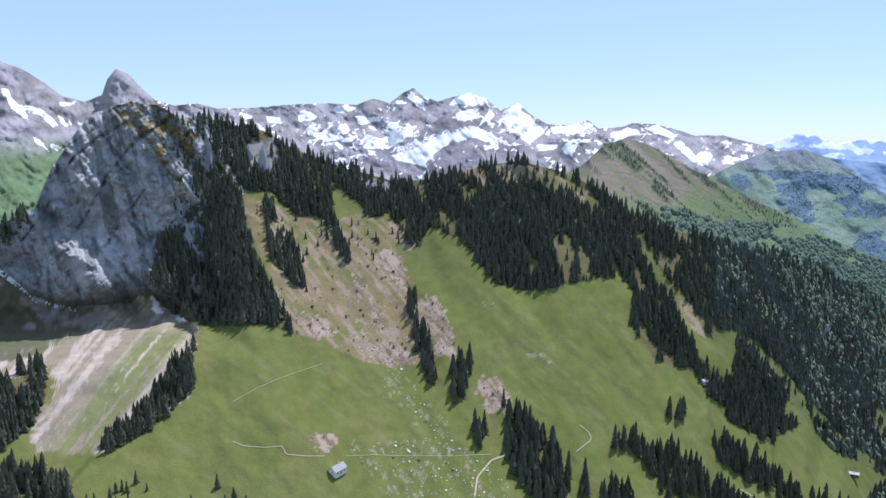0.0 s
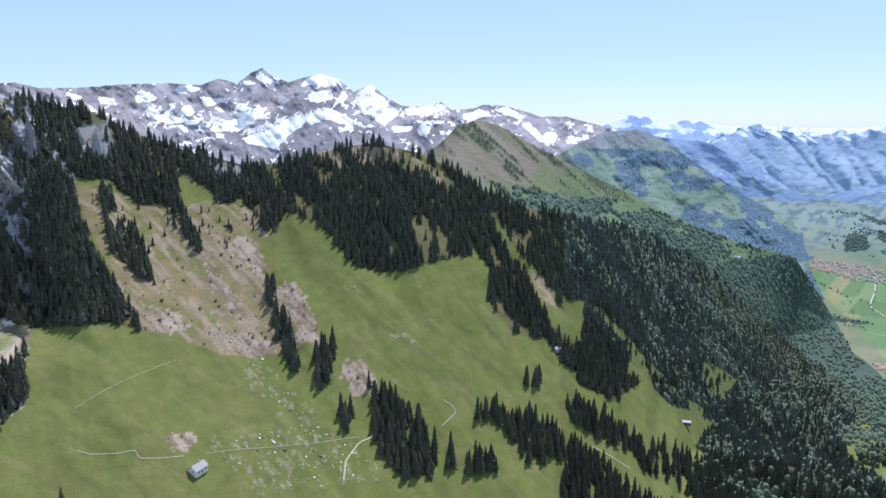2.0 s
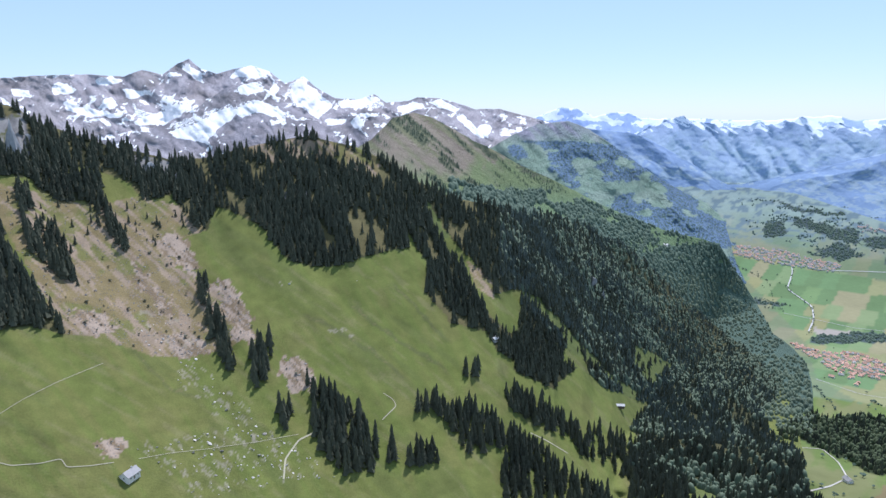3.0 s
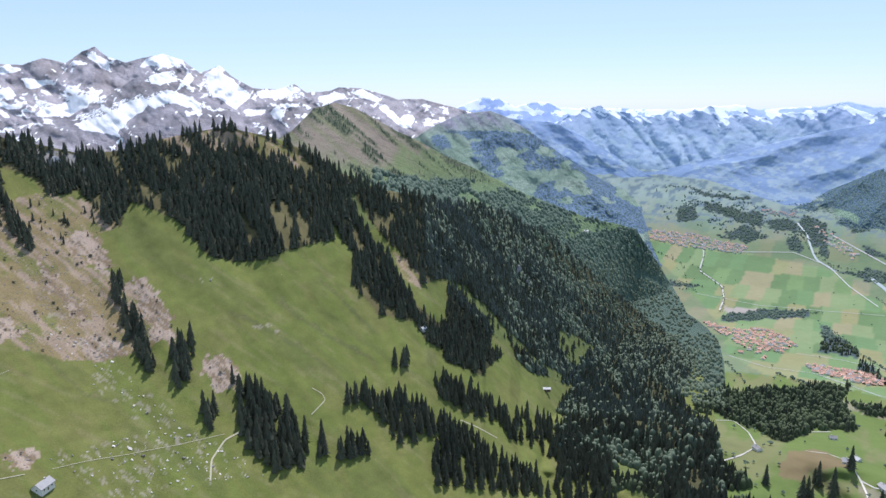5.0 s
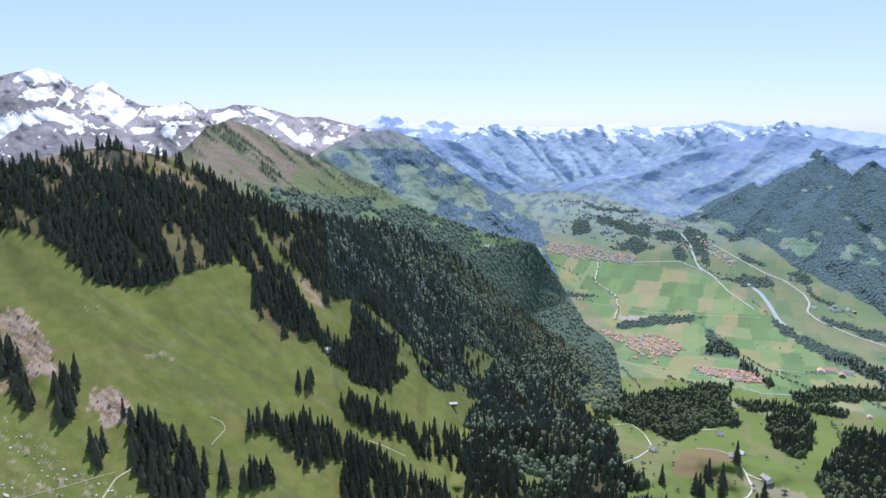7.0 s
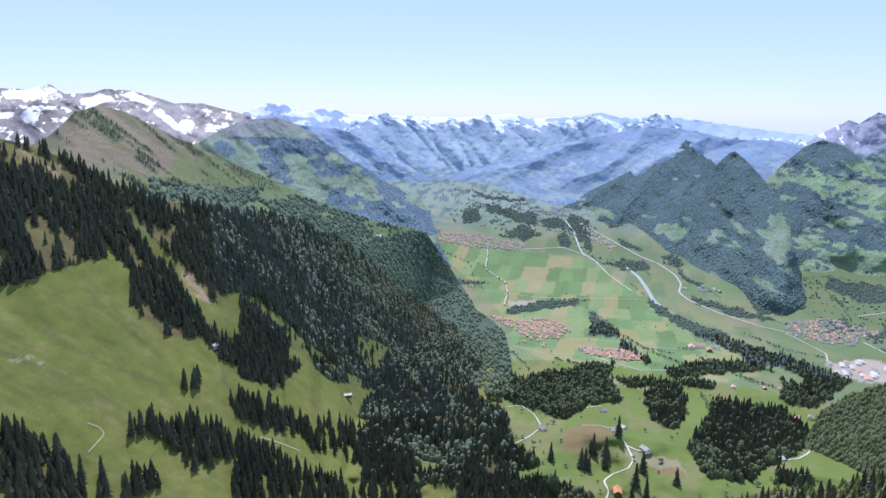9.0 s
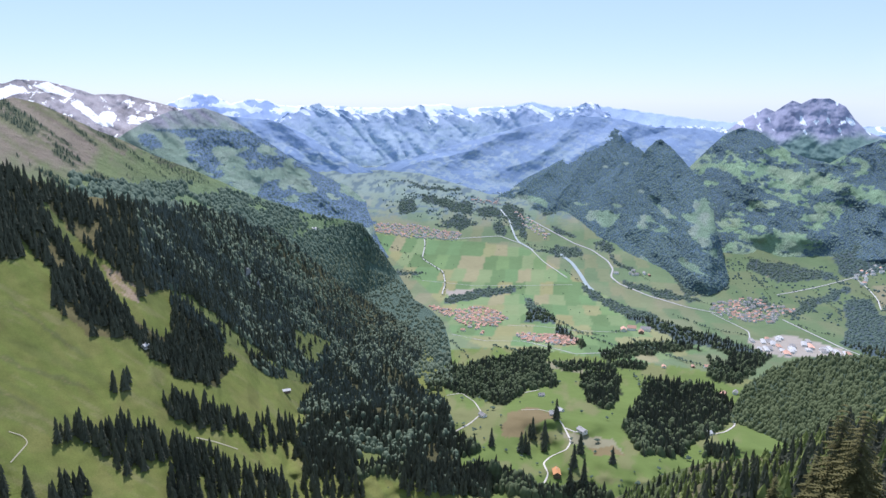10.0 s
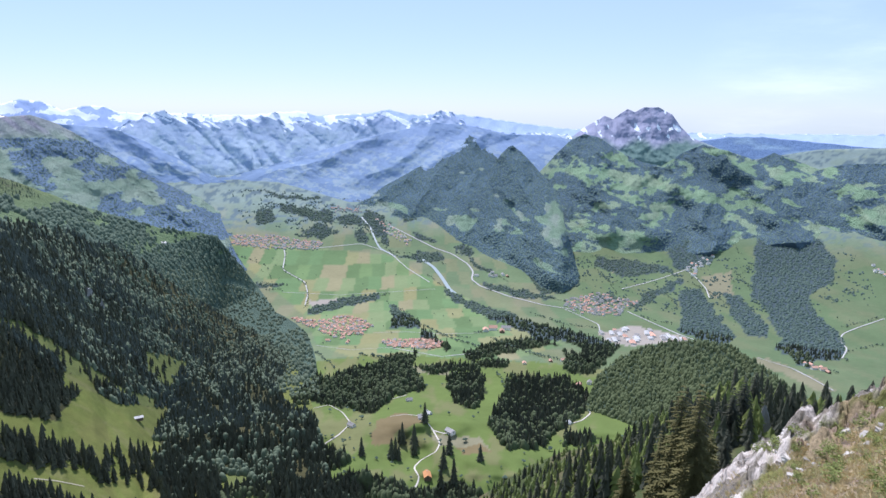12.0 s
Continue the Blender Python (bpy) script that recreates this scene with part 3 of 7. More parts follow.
def wall_range(az, el):
    """The bare rock wall: buttresses, slabs and cracks a little proud of the slope."""
    r = alp_range(az, el)
    m = smooth(-0.1, 0.7, el - along(WALL_FOOT, az) - 0.3) * smooth(-15.0, -20.5, az + 1.5 * fbm(az * 0.3, el * 0.4, 4, 155))
    u, v = az * 0.8 + el * 0.45, el * 0.55 - az * 0.35
    slab = np.abs(vnoise(u * 0.55, v * 0.5, 151)) + 0.5 * np.abs(vnoise(u * 1.3, v * 1.1, 152)) + 0.25 * np.abs(vnoise(u * 3.1, v * 2.3, 153)) + 0.14 * np.abs(vnoise(u * 7.0, v * 5.0, 154))
    crack = 0.0
    for line, wide in CRACKS:
        p = sorted(line)
        off = np.abs(el - np.interp(az, [q[0] for q in p], [q[1] for q in p])) + 0.7 * np.abs(fbm(az * 1.4, el * 1.4, 4, 159))
        crack = crack + smooth(wide, 0.0, off) * smooth(p[0][0], p[0][0] + 1, az) * smooth(p[-1][0], p[-1][0] - 1, az)
    return r * (1.004 - m * (0.0075 + 0.021 * slab - 0.009 * crack))


def rock_cover(az, el, p, t):
    n = fbm(az * 1.6 + el * 0.3, el * 0.45, 5, 84)
    c = blend(paint((0.43, 0.435, 0.45), [], az, el), (0.33, 0.335, 0.355), smooth(0.0, 0.25, n))
    c = blend(c, (0.5, 0.495, 0.49), smooth(0.1, 0.3, fbm(az * 0.8, el * 0.7, 4, 156)) * 0.8)
    c = blend(c, (0.2, 0.21, 0.215), smooth(0.1, 0.3, fbm(az * 2.6 + el * 0.4, el * 0.35, 4, 158)) * 0.8)
    m = inside(CLIFF_TURF, *rough(az, el))
    c = np.where(m[..., None], blend(c, (0.26, 0.215, 0.11), smooth(-0.15, 0.12, fbm(az * 2.2, el * 3.0, 4, 86))), c)
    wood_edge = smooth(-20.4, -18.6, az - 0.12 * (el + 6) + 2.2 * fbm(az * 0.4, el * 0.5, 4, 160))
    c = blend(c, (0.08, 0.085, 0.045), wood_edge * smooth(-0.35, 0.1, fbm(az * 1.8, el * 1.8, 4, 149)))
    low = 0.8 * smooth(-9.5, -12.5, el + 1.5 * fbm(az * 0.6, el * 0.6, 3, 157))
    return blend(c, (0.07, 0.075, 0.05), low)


def plain_cover(colour, other=None, fa=0.8, fe=0.8):
    def cover(az, el, p, t):
        c = paint(colour, [], az, el)
        return blend(c, other, smooth(-0.1, 0.25, fbm(az * fa, el * fe, 4, 91))) if other else c
    return cover


SNOWFIELDS = [[(-4.69, -0.9), (-3.51, -0.29), (-1.39, 0.41), (-0.26, 0.78), (1.9, 1.24), (3.78, 0.74), (5.19, -0.05), (7.99, -0.6), (5.2, -0.38), (2.61, 0.18), (0.26, -0.15), (-1.63, -1.08), (-2.58, -2.02), (-3.67, -1.93), (-4.22, -1.22)], [(0.16, 3.08), (1.65, 3.94), (2.91, 3.71), (4.32, 2.25), (3.29, 2.71), (1.42, 2.9)], [(5.15, 2.43), (5.93, 3.16), (6.78, 2.11), (7.86, 1.05), (6.2, 1.06), (5.42, 0.5), (4.23, 1.7)], [(-7, 0.77), (-4.68, -0.06), (-3.17, 1.05), (-2.47, 1.33), (-3.04, 0.41), (-4.69, -0.71), (-6.56, -0.62)], [(1.19, 2.44), (2.45, 2.62), (2.92, 1.89), (1.71, 1.52)], [(9.79, 1.1), (11.58, 1.72), (12.6, 0.64), (11.17, 0.41)]]
SNOWFIELDS += [[(-3.25, 3.71), (-2.68, 4.3), (-2.32, 3.39), (-2.97, 3.53)], [(17.76, 0.63), (19.96, -1.13), (20.62, -1.78), (19.78, -1.79)], [(14.27, 1.04), (15.6, 0.76), (16.91, 0.41), (14.74, 0.41)], [(-32.47, 3.23), (-30.85, 2.31), (-30.36, 1.93), (-31.07, 1.71), (-32.2, 2.47)], [(-29.63, -0.07), (-28.25, -1.11), (-27.92, -1.52), (-28.99, -1.1)]]


SNOW_PATCHES = [[(-7.02, -0.43), (-4.68, 0.4), (-2.42, 1.05), (-3.18, 0.5), (-4.69, -0.62), (-6.56, -0.71)], [(-4.6, -1.27), (-2.24, -0.62), (-0.54, 0.41), (0.49, 0.6), (0.4, -0.06), (-1.16, -1.37), (-1.77, -1.98), (-3.99, -1.79)], [(0.4, 0.32), (2.18, 1.15), (4.35, 0.23), (3.88, -0.19), (2.0, 0.32), (0.78, -0.15)], [(0.77, 2.16), (1.89, 2.53), (2.64, 1.8), (1.05, 1.52)], [(0.16, 2.81), (0.76, 3.53), (1.51, 3.81), (2.91, 3.67), (3.38, 3.35), (2.26, 2.99), (1.19, 2.9)], [(4.83, 2.39), (5.42, 2.84), (6.02, 3.07), (6.36, 2.43), (7.02, 1.79), (8.15, 0.69), (6.88, -0.33), (5.75, 0.41), (4.98, 1.43)], [(3.57, 2.8), (3.86, 2.02), (3.68, 1.24), (3.3, 2.03)]]
SNOW_PATCHES += [[(-3.25, 3.53), (-2.55, 3.85), (-1.85, 3.17), (-1.76, 2.44), (-2.41, 2.8)], [(-7.53, 2.0), (-5.68, 1.87), (-5.5, 1.6), (-7.18, 1.23)], [(-11.49, 0.94), (-9.32, 0.4), (-7.57, 0.12), (-7.67, -0.15), (-9.79, -0.06), (-11.37, 0.39)], [(-11.22, 0.94), (-10.85, 1.03), (-10.23, 0.49), (-11.05, 0.39)], [(-8.84, 1.22), (-8.28, 1.41), (-7.93, 0.77), (-8.58, 0.58)], [(-9.26, 2.67), (-8.25, 2.95), (-7.34, 2.6), (-8.27, 2.23), (-9.27, 2.22)], [(-12.26, 2.11), (-11.62, 2.47), (-10.56, 1.94), (-10.88, 1.57), (-12.02, 1.48)], [(-32.54, 3.23), (-32.04, 2.75), (-31.37, 1.9), (-31.26, 1.47), (-31.73, 1.58), (-32.46, 2.58)], [(-31.06, 2.3), (-30.53, 1.92), (-29.55, 0.98), (-29.78, 0.81), (-30.63, 1.6)]]
SNOW_PATCHES += [[(-30.64, 2.32), (-30.04, 1.93), (-29.26, 1.06), (-29.48, 0.9), (-30.21, 1.61)], [(-29.48, 1.94), (-29.07, 1.63), (-28.76, 0.99), (-29.05, 0.9)], [(-29.27, 2.75), (-28.41, 2.69), (-28.65, 2.44), (-29.3, 2.35)], [(-28.79, 1.55), (-28.45, 1.23), (-28.4, 0.91), (-28.75, 1.15)], [(-28.21, 1.48), (-27.79, 1.16), (-27.88, 0.95), (-28.2, 1.07)], [(-31.15, 0.32), (-30.62, 0.05), (-29.91, -0.89), (-30.27, -0.92), (-30.98, -0.16)], [(-30.13, -0.07), (-29.38, -0.48), (-29.55, -0.81), (-29.96, -0.56)], [(-32.71, 3.49), (-32.24, 3.59), (-32.21, 3.13), (-32.62, 3.04)], [(-26.09, 3.0), (-25.17, 3.18), (-25.26, 2.93), (-25.88, 2.84)], [(-16.61, 2.24), (-15.63, 1.98), (-15.56, 1.63), (-16.42, 1.71)]]
SNOW_PATCHES += [[(-14.67, 1.9), (-13.52, 1.83), (-13.36, 1.29), (-14.51, 1.37)], [(19.77, -1.57), (20.19, -0.91), (21.1, -0.82), (20.91, -1.78), (20.42, -1.92)], [(18.23, -0.26), (18.85, -0.12), (20.05, -1.26), (19.77, -1.53)], [(13.4, 0.63), (14.72, 0.95), (15.6, 0.63), (14.53, 0.18), (13.51, 0.23)], [(8.64, 1.1), (10.01, 1.23), (11.81, 1.41), (11.6, 0.96), (9.8, 0.5), (8.79, 0.6)], [(9.38, -0.6), (10.28, -0.05), (10.76, -0.96), (9.85, -1.06)], [(16.02, 1.07), (17.09, 1.2), (18.61, 0.4), (18.21, 0.14), (16.91, 0.49)], [(7.53, -0.42), (9.14, -0.32), (8.92, -0.78), (7.77, -0.88)]]
HORN = [(-27.04, 2.81), (-25.75, 5.28), (-25.32, 5.91), (-24.59, 5.54), (-23.28, 3.53), (-23.8, 2.68)]   # the steep bare peak


def snow_cover(rock, line, spread, turf=None, turf_line=0.0, amount=0.02, hollow=None):
    """Bare rock with snow left in gullies and on ledges, more of it higher up, and turf at the foot."""
    def cover(az, el, p, t):
        c = blend(paint(rock, [], az, el), np.array(rock) * 0.72, smooth(0.0, 0.3, fbm(az * 0.9, el * 1.6, 4, 40)))
        c = blend(c, (0.3, 0.27, 0.23), smooth(0.05, 0.3, fbm(az * 0.5, el * 0.8, 4, 43)) * 0.35)
        if turf:
            c = blend(c, turf, smooth(0.8, -0.8, el - along(turf_line, az) + 1.2 * fbm(az * 0.6, el * 0.6, 3, 41)))
        # ledges along the strata, and couloirs that slant down either way
        v = el + 0.1 * az + 0.5 * fbm(az * 0.45, el * 0.6, 3, 47)
        strata = 0.6 * vnoise(v * 3.4, az * 0.55, 48) + 0.4 * vnoise(v * 8.0, az * 1.6, 49)
        chute = np.maximum(fbm((az - 0.85 * el) * 4.2, (el + 0.8 * az) * 0.8, 4, 44), fbm((az + 1.0 * el) * 3.8, (el - 0.9 * az) * 0.8, 4, 46) - 0.05)
        n = 0.3 * strata + 0.5 * chute + 0.4 * fbm(az * 2.4, el * 3.6, 4, 45) + 0.6 * (0.55 - hollow(az, el)) + (el - line) * spread
        n = n - 0.14 * smooth(-18, -25, az)
        if turf:
            n = n - 0.5 * smooth(1.4, -0.4, el - along(turf_line, az))
        n = n - amount
        spread_ = ((-0.05, 0.02), (0.05, -0.02), (0.02, 0.05), (-0.02, -0.05))
        for fields, size, level in ((SNOWFIELDS, 0.5, 0.02), (SNOW_PATCHES, 0.25, 0.2)):
            shifted = [rough(az + da, el + de, size) for da, de in spread_]
            for q in fields:
                m = sum(inside(q, *ae) * 0.25 for ae in shifted)
                n = n + m * np.maximum(level - n, 0)
        n[inside(HORN, az, el)] -= 0.45
        return np.concatenate([c, n[..., None]], -1)
    return cover


def crest_noise(fa, fe, seed, lean):
    """The same crests as ridges(): low values are hollows."""
    def f(az, el):
        return ridged((az + lean * el) * fa, el * fe, 6, seed)
    return f


VALLEY_WOODS = [[(44.66, -24.1), (47.27, -22.23), (51.25, -21.51), (53.76, -20.66), (56.27, -20.32), (56.01, -21.52), (56.88, -23.37), (54.23, -23.79), (52.18, -25.32), (49.17, -24.6), (47.21, -23.94), (45.23, -24.33)], [(58.7, -22.36), (61.83, -21.75), (62.28, -23.75), (61.49, -24.91), (59.74, -24.49), (59.07, -23.36)], [(64.61, -22.2), (69.32, -21.92), (71.44, -23.29), (70.96, -25.02), (69.03, -26.16), (67.59, -27.5), (64.8, -27.98), (62.43, -26.09), (63.9, -23.78)], [(58.44, -15.03), (61.72, -16.31), (66.68, -17.74), (71.56, -18.55), (73.96, -19.12), (72.26, -20.87), (70.81, -20.62), (70.64, -19.26), (66.72, -18.81), (62.24, -17.34), (58.74, -15.74)], [(46.75, -16.49), (49.41, -15.76), (52.83, -15.33), (52.82, -15.71), (49.39, -16.46), (46.97, -16.87)]]
VALLEY_WOODS += [[(53.95, -16.34), (56.52, -17.78), (56.37, -18.35), (53.78, -18.23)], [(60.29, -20.39), (64.26, -19.06), (67.22, -18.83), (68.46, -19.41), (64.3, -20.18), (60.81, -21.08)], [(65.96, -13.82), (66.97, -12.6), (69.38, -13.1), (70.25, -14.41), (68.51, -15.12), (66.57, -14.74)], [(63.17, -14.95), (67.07, -15.19), (68.3, -15.6), (65.14, -15.64)], [(74.2, -15.67), (76.81, -14.08), (78.29, -13.14), (78.54, -13.57), (76.43, -15.03), (74.68, -16)], [(51.49, -8.25), (53.39, -8.98), (53.85, -11.59), (52.89, -10.63), (51.95, -9.44)], [(44.98, -7.67), (47.72, -8.43), (49.11, -8.92), (47.69, -9.36), (44.96, -8.22)], [(45.8, -10.25), (47.67, -10.07), (49.56, -10.11), (48.12, -10.78)], [(53.84, -12.31), (57.25, -12.8), (58.72, -12.65), (57.25, -12.08)]]
VALLEY_WOODS += [[(60.67, -12.29), (62.64, -13.44), (63.14, -14), (61.17, -13)], [(42.69, -8.52), (44.06, -8.1), (44.47, -9.13), (42.87, -9.45)], [(42.41, -14.03), (44.71, -14.3), (44.7, -14.53), (42.62, -14.41)], [(71.37, -15.18), (72.99, -14.84), (73.49, -15.5), (71.87, -15.62)], [(56.27, -21.53), (64.32, -20.92), (64.58, -21.37), (57.28, -22.08)], [(56.77, -18.26), (59.28, -19.89), (58.78, -20.22), (56.52, -18.96)], [(69.21, -19.73), (72.14, -20.42), (71.74, -21.73), (69.3, -21.56)], [(85.97, -16.97), (88.47, -18.25), (88.14, -18.72), (85.65, -17.67)], [(46.06, -27.82), (48.57, -28), (50.07, -28.75), (48.52, -29.29), (46.28, -28.69)], [(38.65, -29.91), (46.95, -30.53), (51.06, -30.09), (54.16, -30.93), (58.9, -32.36), (38.58, -30.91)]]
VALLEY_WOODS += [[(56.26, -32.15), (59.41, -30.88), (62.05, -31.67), (62.07, -32.29)], [(69.55, -26.47), (72.51, -26.41), (71.58, -27.16), (69.59, -27.34)]]
VALLEY_WOODS += [[(45.87, -8.19), (46.66, -7.92), (47.67, -8.48), (47.46, -9.0), (46.27, -8.8)], [(47.76, -8.6), (48.57, -8.25), (49.35, -8.75), (49.15, -9.28), (48.06, -9.26)], [(46.42, -10.01), (47.69, -9.44), (48.77, -9.59), (48.93, -10.2), (47.66, -10.46)], [(42.7, -8.82), (43.2, -8.07), (43.55, -8.37), (43.0, -9.18)], [(50.84, -9.99), (51.58, -9.88), (52.19, -10.74), (51.81, -11.23), (50.95, -10.85)], [(49.4, -8.87), (50.62, -8.77), (51.84, -9.15), (51.59, -9.64), (49.87, -9.49)], [(55.8, -12.12), (57.05, -11.81), (58.44, -12.0), (58.62, -12.54), (57.06, -12.69)], [(59.44, -11.37), (60.19, -11.19), (61.08, -11.97), (60.84, -12.34), (59.95, -11.98)], [(55.8, -10.28), (57.05, -10.4), (57.81, -11.01), (57.3, -11.14), (56.18, -10.77)]]
VALLEY_WOODS += [[(54.56, -8.68), (55.81, -8.44), (56.3, -9.17), (55.31, -9.42)], [(42.86, -6.46), (45.16, -6.98), (48.24, -7.28), (47.99, -7.47), (44.91, -7.26)], [(61.88, -14.41), (63.92, -14.85), (65.93, -15.02), (64.93, -15.18), (62.4, -15.01)]]
VALLEY_WOODS += [[(83.76, -8.69), (85.66, -8.11), (87.44, -8.81), (89.05, -10.73), (88.93, -12.33), (87.57, -13.56), (88.47, -14.9), (90.2, -16.28), (90.31, -17.82), (88.47, -18.25), (86.42, -17.42), (85.59, -16.39), (84.64, -14.93), (83.64, -13.84), (83.55, -10.8)], [(78.37, -14.17), (79.65, -13.82), (80.82, -15.04), (82.74, -17.44), (82.37, -18.02), (80.2, -17.77), (78.4, -17.32)], [(81.67, -14.06), (82.85, -14.15), (85.1, -16.25), (84.98, -17.12), (83.52, -16.9), (82.14, -15.55)], [(77.74, -8.8), (80.25, -8.19), (82.35, -8.71), (81.63, -9.87), (80.14, -11.99), (78.02, -12.53), (77.02, -10.88)], [(66.26, -12.86), (69.38, -13.2), (69.68, -14.59), (67.07, -15.19), (65.81, -13.82)], [(71.66, -11.91), (77.12, -12.24), (77.59, -12.66), (73.6, -13.41), (71.24, -12.63)]]
SHOULDER = [(43.35, -23.19), (47.32, -20.77), (51.27, -20.49), (64.32, -20.92), (72.17, -20.88), (78.81, -22.36), (81.42, -26.23), (62.58, -31.65), (54.1, -36.57), (37.77, -34.93), (38.22, -29.43)]
PLAIN = [(40.59, -10.26), (47.63, -11.47), (53.84, -12.17), (59.23, -15.17), (69.19, -19.27), (64.32, -20.92), (51.26, -20.96), (47.37, -19.4), (46.49, -17.04), (43.33, -14.08), (41.16, -12.12)]
TILLED = [[(51.88, -27.66), (52.58, -25.91), (54.22, -25.24), (56.67, -25.41), (56.88, -25.86), (54.46, -26.72), (53.68, -27.68)], [(59.63, -28.07), (61.95, -27.57), (63, -28.2), (60.42, -28.49)]]
GRAVEL = [[(72.1, -18.14), (74.54, -17.34), (78.42, -17.63), (79.57, -18.12), (74.88, -18.99), (72.76, -18.86)], [(46.92, -15.75), (49.42, -15.67), (48.92, -16.21), (46.9, -16.36)]]
HAY = [[(84.52, -18.57), (86.98, -18.93), (90.19, -19.89), (89.49, -20.44), (86.66, -19.61), (84.57, -19.12)], [(71.23, -12.63), (74.89, -12.31), (76.27, -12.76), (73.6, -13.41)], [(54.25, -21.5), (58.29, -21.29), (59.31, -22.21), (55.26, -21.98)], [(79.79, -12.92), (81.85, -12.28), (82.42, -13.98), (80.79, -14.6)],
       [(57.3, -26.98), (61.94, -27.13), (63, -28.2), (58.34, -27.86)]]


def valley_cover(az, el, p, t):
    c = paint((0.122, 0.178, 0.092), [], az, el)
    c = blend(c, (0.165, 0.195, 0.11), smooth(0.0, 0.3, fbm(az * 0.45, el * 0.9, 4, 101)))
    # strips of meadow, corn and fallow, side by side along the valley
    x, y = p[..., 0], p[..., 1]
    u, v = 0.82 * x + 0.57 * y, -0.57 * x + 0.82 * y
    iu = np.floor(u / 170 + 0.3 * np.sin(v / 300))
    iv = np.floor(v / 52 + 7 * lattice(iu.astype(np.int64), 0 * iu.astype(np.int64), 3))
    h = lattice(iu.astype(np.int64), iv.astype(np.int64), 12)
    fields = np.array([(0.125, 0.225, 0.085), (0.165, 0.25, 0.1), (0.22, 0.25, 0.105), (0.115, 0.2, 0.075), (0.24, 0.25, 0.12), (0.14, 0.235, 0.085), (0.18, 0.255, 0.105), (0.225, 0.245, 0.1), (0.11, 0.19, 0.07)])
    f = fields[np.minimum((h * 9).astype(int), 8)]
    m = inside(PLAIN, az, el)
    c = np.where(m[..., None], f, 0.6 * c + 0.4 * f)
    # the next four blends put distance haze into meadow and copse colours
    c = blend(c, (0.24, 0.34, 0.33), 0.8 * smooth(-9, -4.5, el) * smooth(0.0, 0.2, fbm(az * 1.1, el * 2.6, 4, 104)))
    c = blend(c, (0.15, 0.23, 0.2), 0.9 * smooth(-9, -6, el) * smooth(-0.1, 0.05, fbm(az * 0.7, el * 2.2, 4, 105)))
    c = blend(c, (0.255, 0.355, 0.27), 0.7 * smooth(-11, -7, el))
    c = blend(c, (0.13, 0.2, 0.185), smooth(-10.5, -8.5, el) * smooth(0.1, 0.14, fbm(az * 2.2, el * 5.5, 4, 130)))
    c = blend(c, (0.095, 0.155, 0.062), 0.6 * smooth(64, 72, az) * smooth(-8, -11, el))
    m = inside(SHOULDER, *rough(az, el))
    g = blend(np.broadcast_to(np.array((0.115, 0.175, 0.042)), c.shape), (0.155, 0.182, 0.065), smooth(0, 0.3, fbm(az * 0.6, el * 0.8, 4, 103)))
    c = np.where(m[..., None], g, c)
    for polys, col in ((HAY, (0.205, 0.215, 0.115)), (TILLED, (0.17, 0.15, 0.065)), (GRAVEL, (0.3, 0.3, 0.22))):
        for q in polys:
            c[inside(q, *rough(az, el, 0.35))] = col
    a, e = rough(az, el, 0.5)
    for q in VALLEY_WOODS:
        m = inside(q, a, e)
        c[m] = DUFF
        # farther wood floors get a haze tint, like the leaves over them
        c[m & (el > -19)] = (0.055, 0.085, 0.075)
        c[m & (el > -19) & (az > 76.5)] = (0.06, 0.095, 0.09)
    return c




def foot_copse(az, el):
    return fbm(az * 0.5, (el + 0.25 * az) * 1.2, 3, 108) > 0.12


def foot_wooded(az, el):
    return fbm(az * 0.55, (el + 0.3 * az) * 1.2, 3, 106) < 0.12


# leaf and turf tones of the far hills, haze mixed in
HAZY_LEAF, HAZY_TURF = (0.105, 0.165, 0.165), (0.2, 0.29, 0.16)
HILL_MEADOWS = [[(66.89, -10.47), (67.26, -7.63), (67.95, -7.38), (68.74, -9.47), (68.35, -11.36)], [(58.4, -9.3), (60.2, -8.6), (61.4, -9.1), (60.3, -10.1)], [(52.2, -8.1), (53.6, -7.6), (55.2, -8.2), (54.0, -8.9)]]


def hill_open(az, el):
    """Meadows on the wooded hills, most of them low on their long flank."""
    m = fbm(az * 0.6, (el + 0.3 * az) * 1.1, 3, 191) > 0.36 - 0.3 * smooth(54, 49.5, az) - 0.12 * smooth(-7.5, -9.5, el) * smooth(63, 58, az)
    a, e = rough(az, el, 0.6)
    for q in HILL_MEADOWS:
        m |= inside(q, a, e)
    return m


def hill_cover(az, el, p, t):
    c = blend(paint(HAZY_TURF, [], az, el), (0.26, 0.32, 0.205), smooth(0, 0.3, fbm(az, el, 4, 192)))
    return np.where(hill_open(az, el)[..., None], c, np.array(HAZY_LEAF))


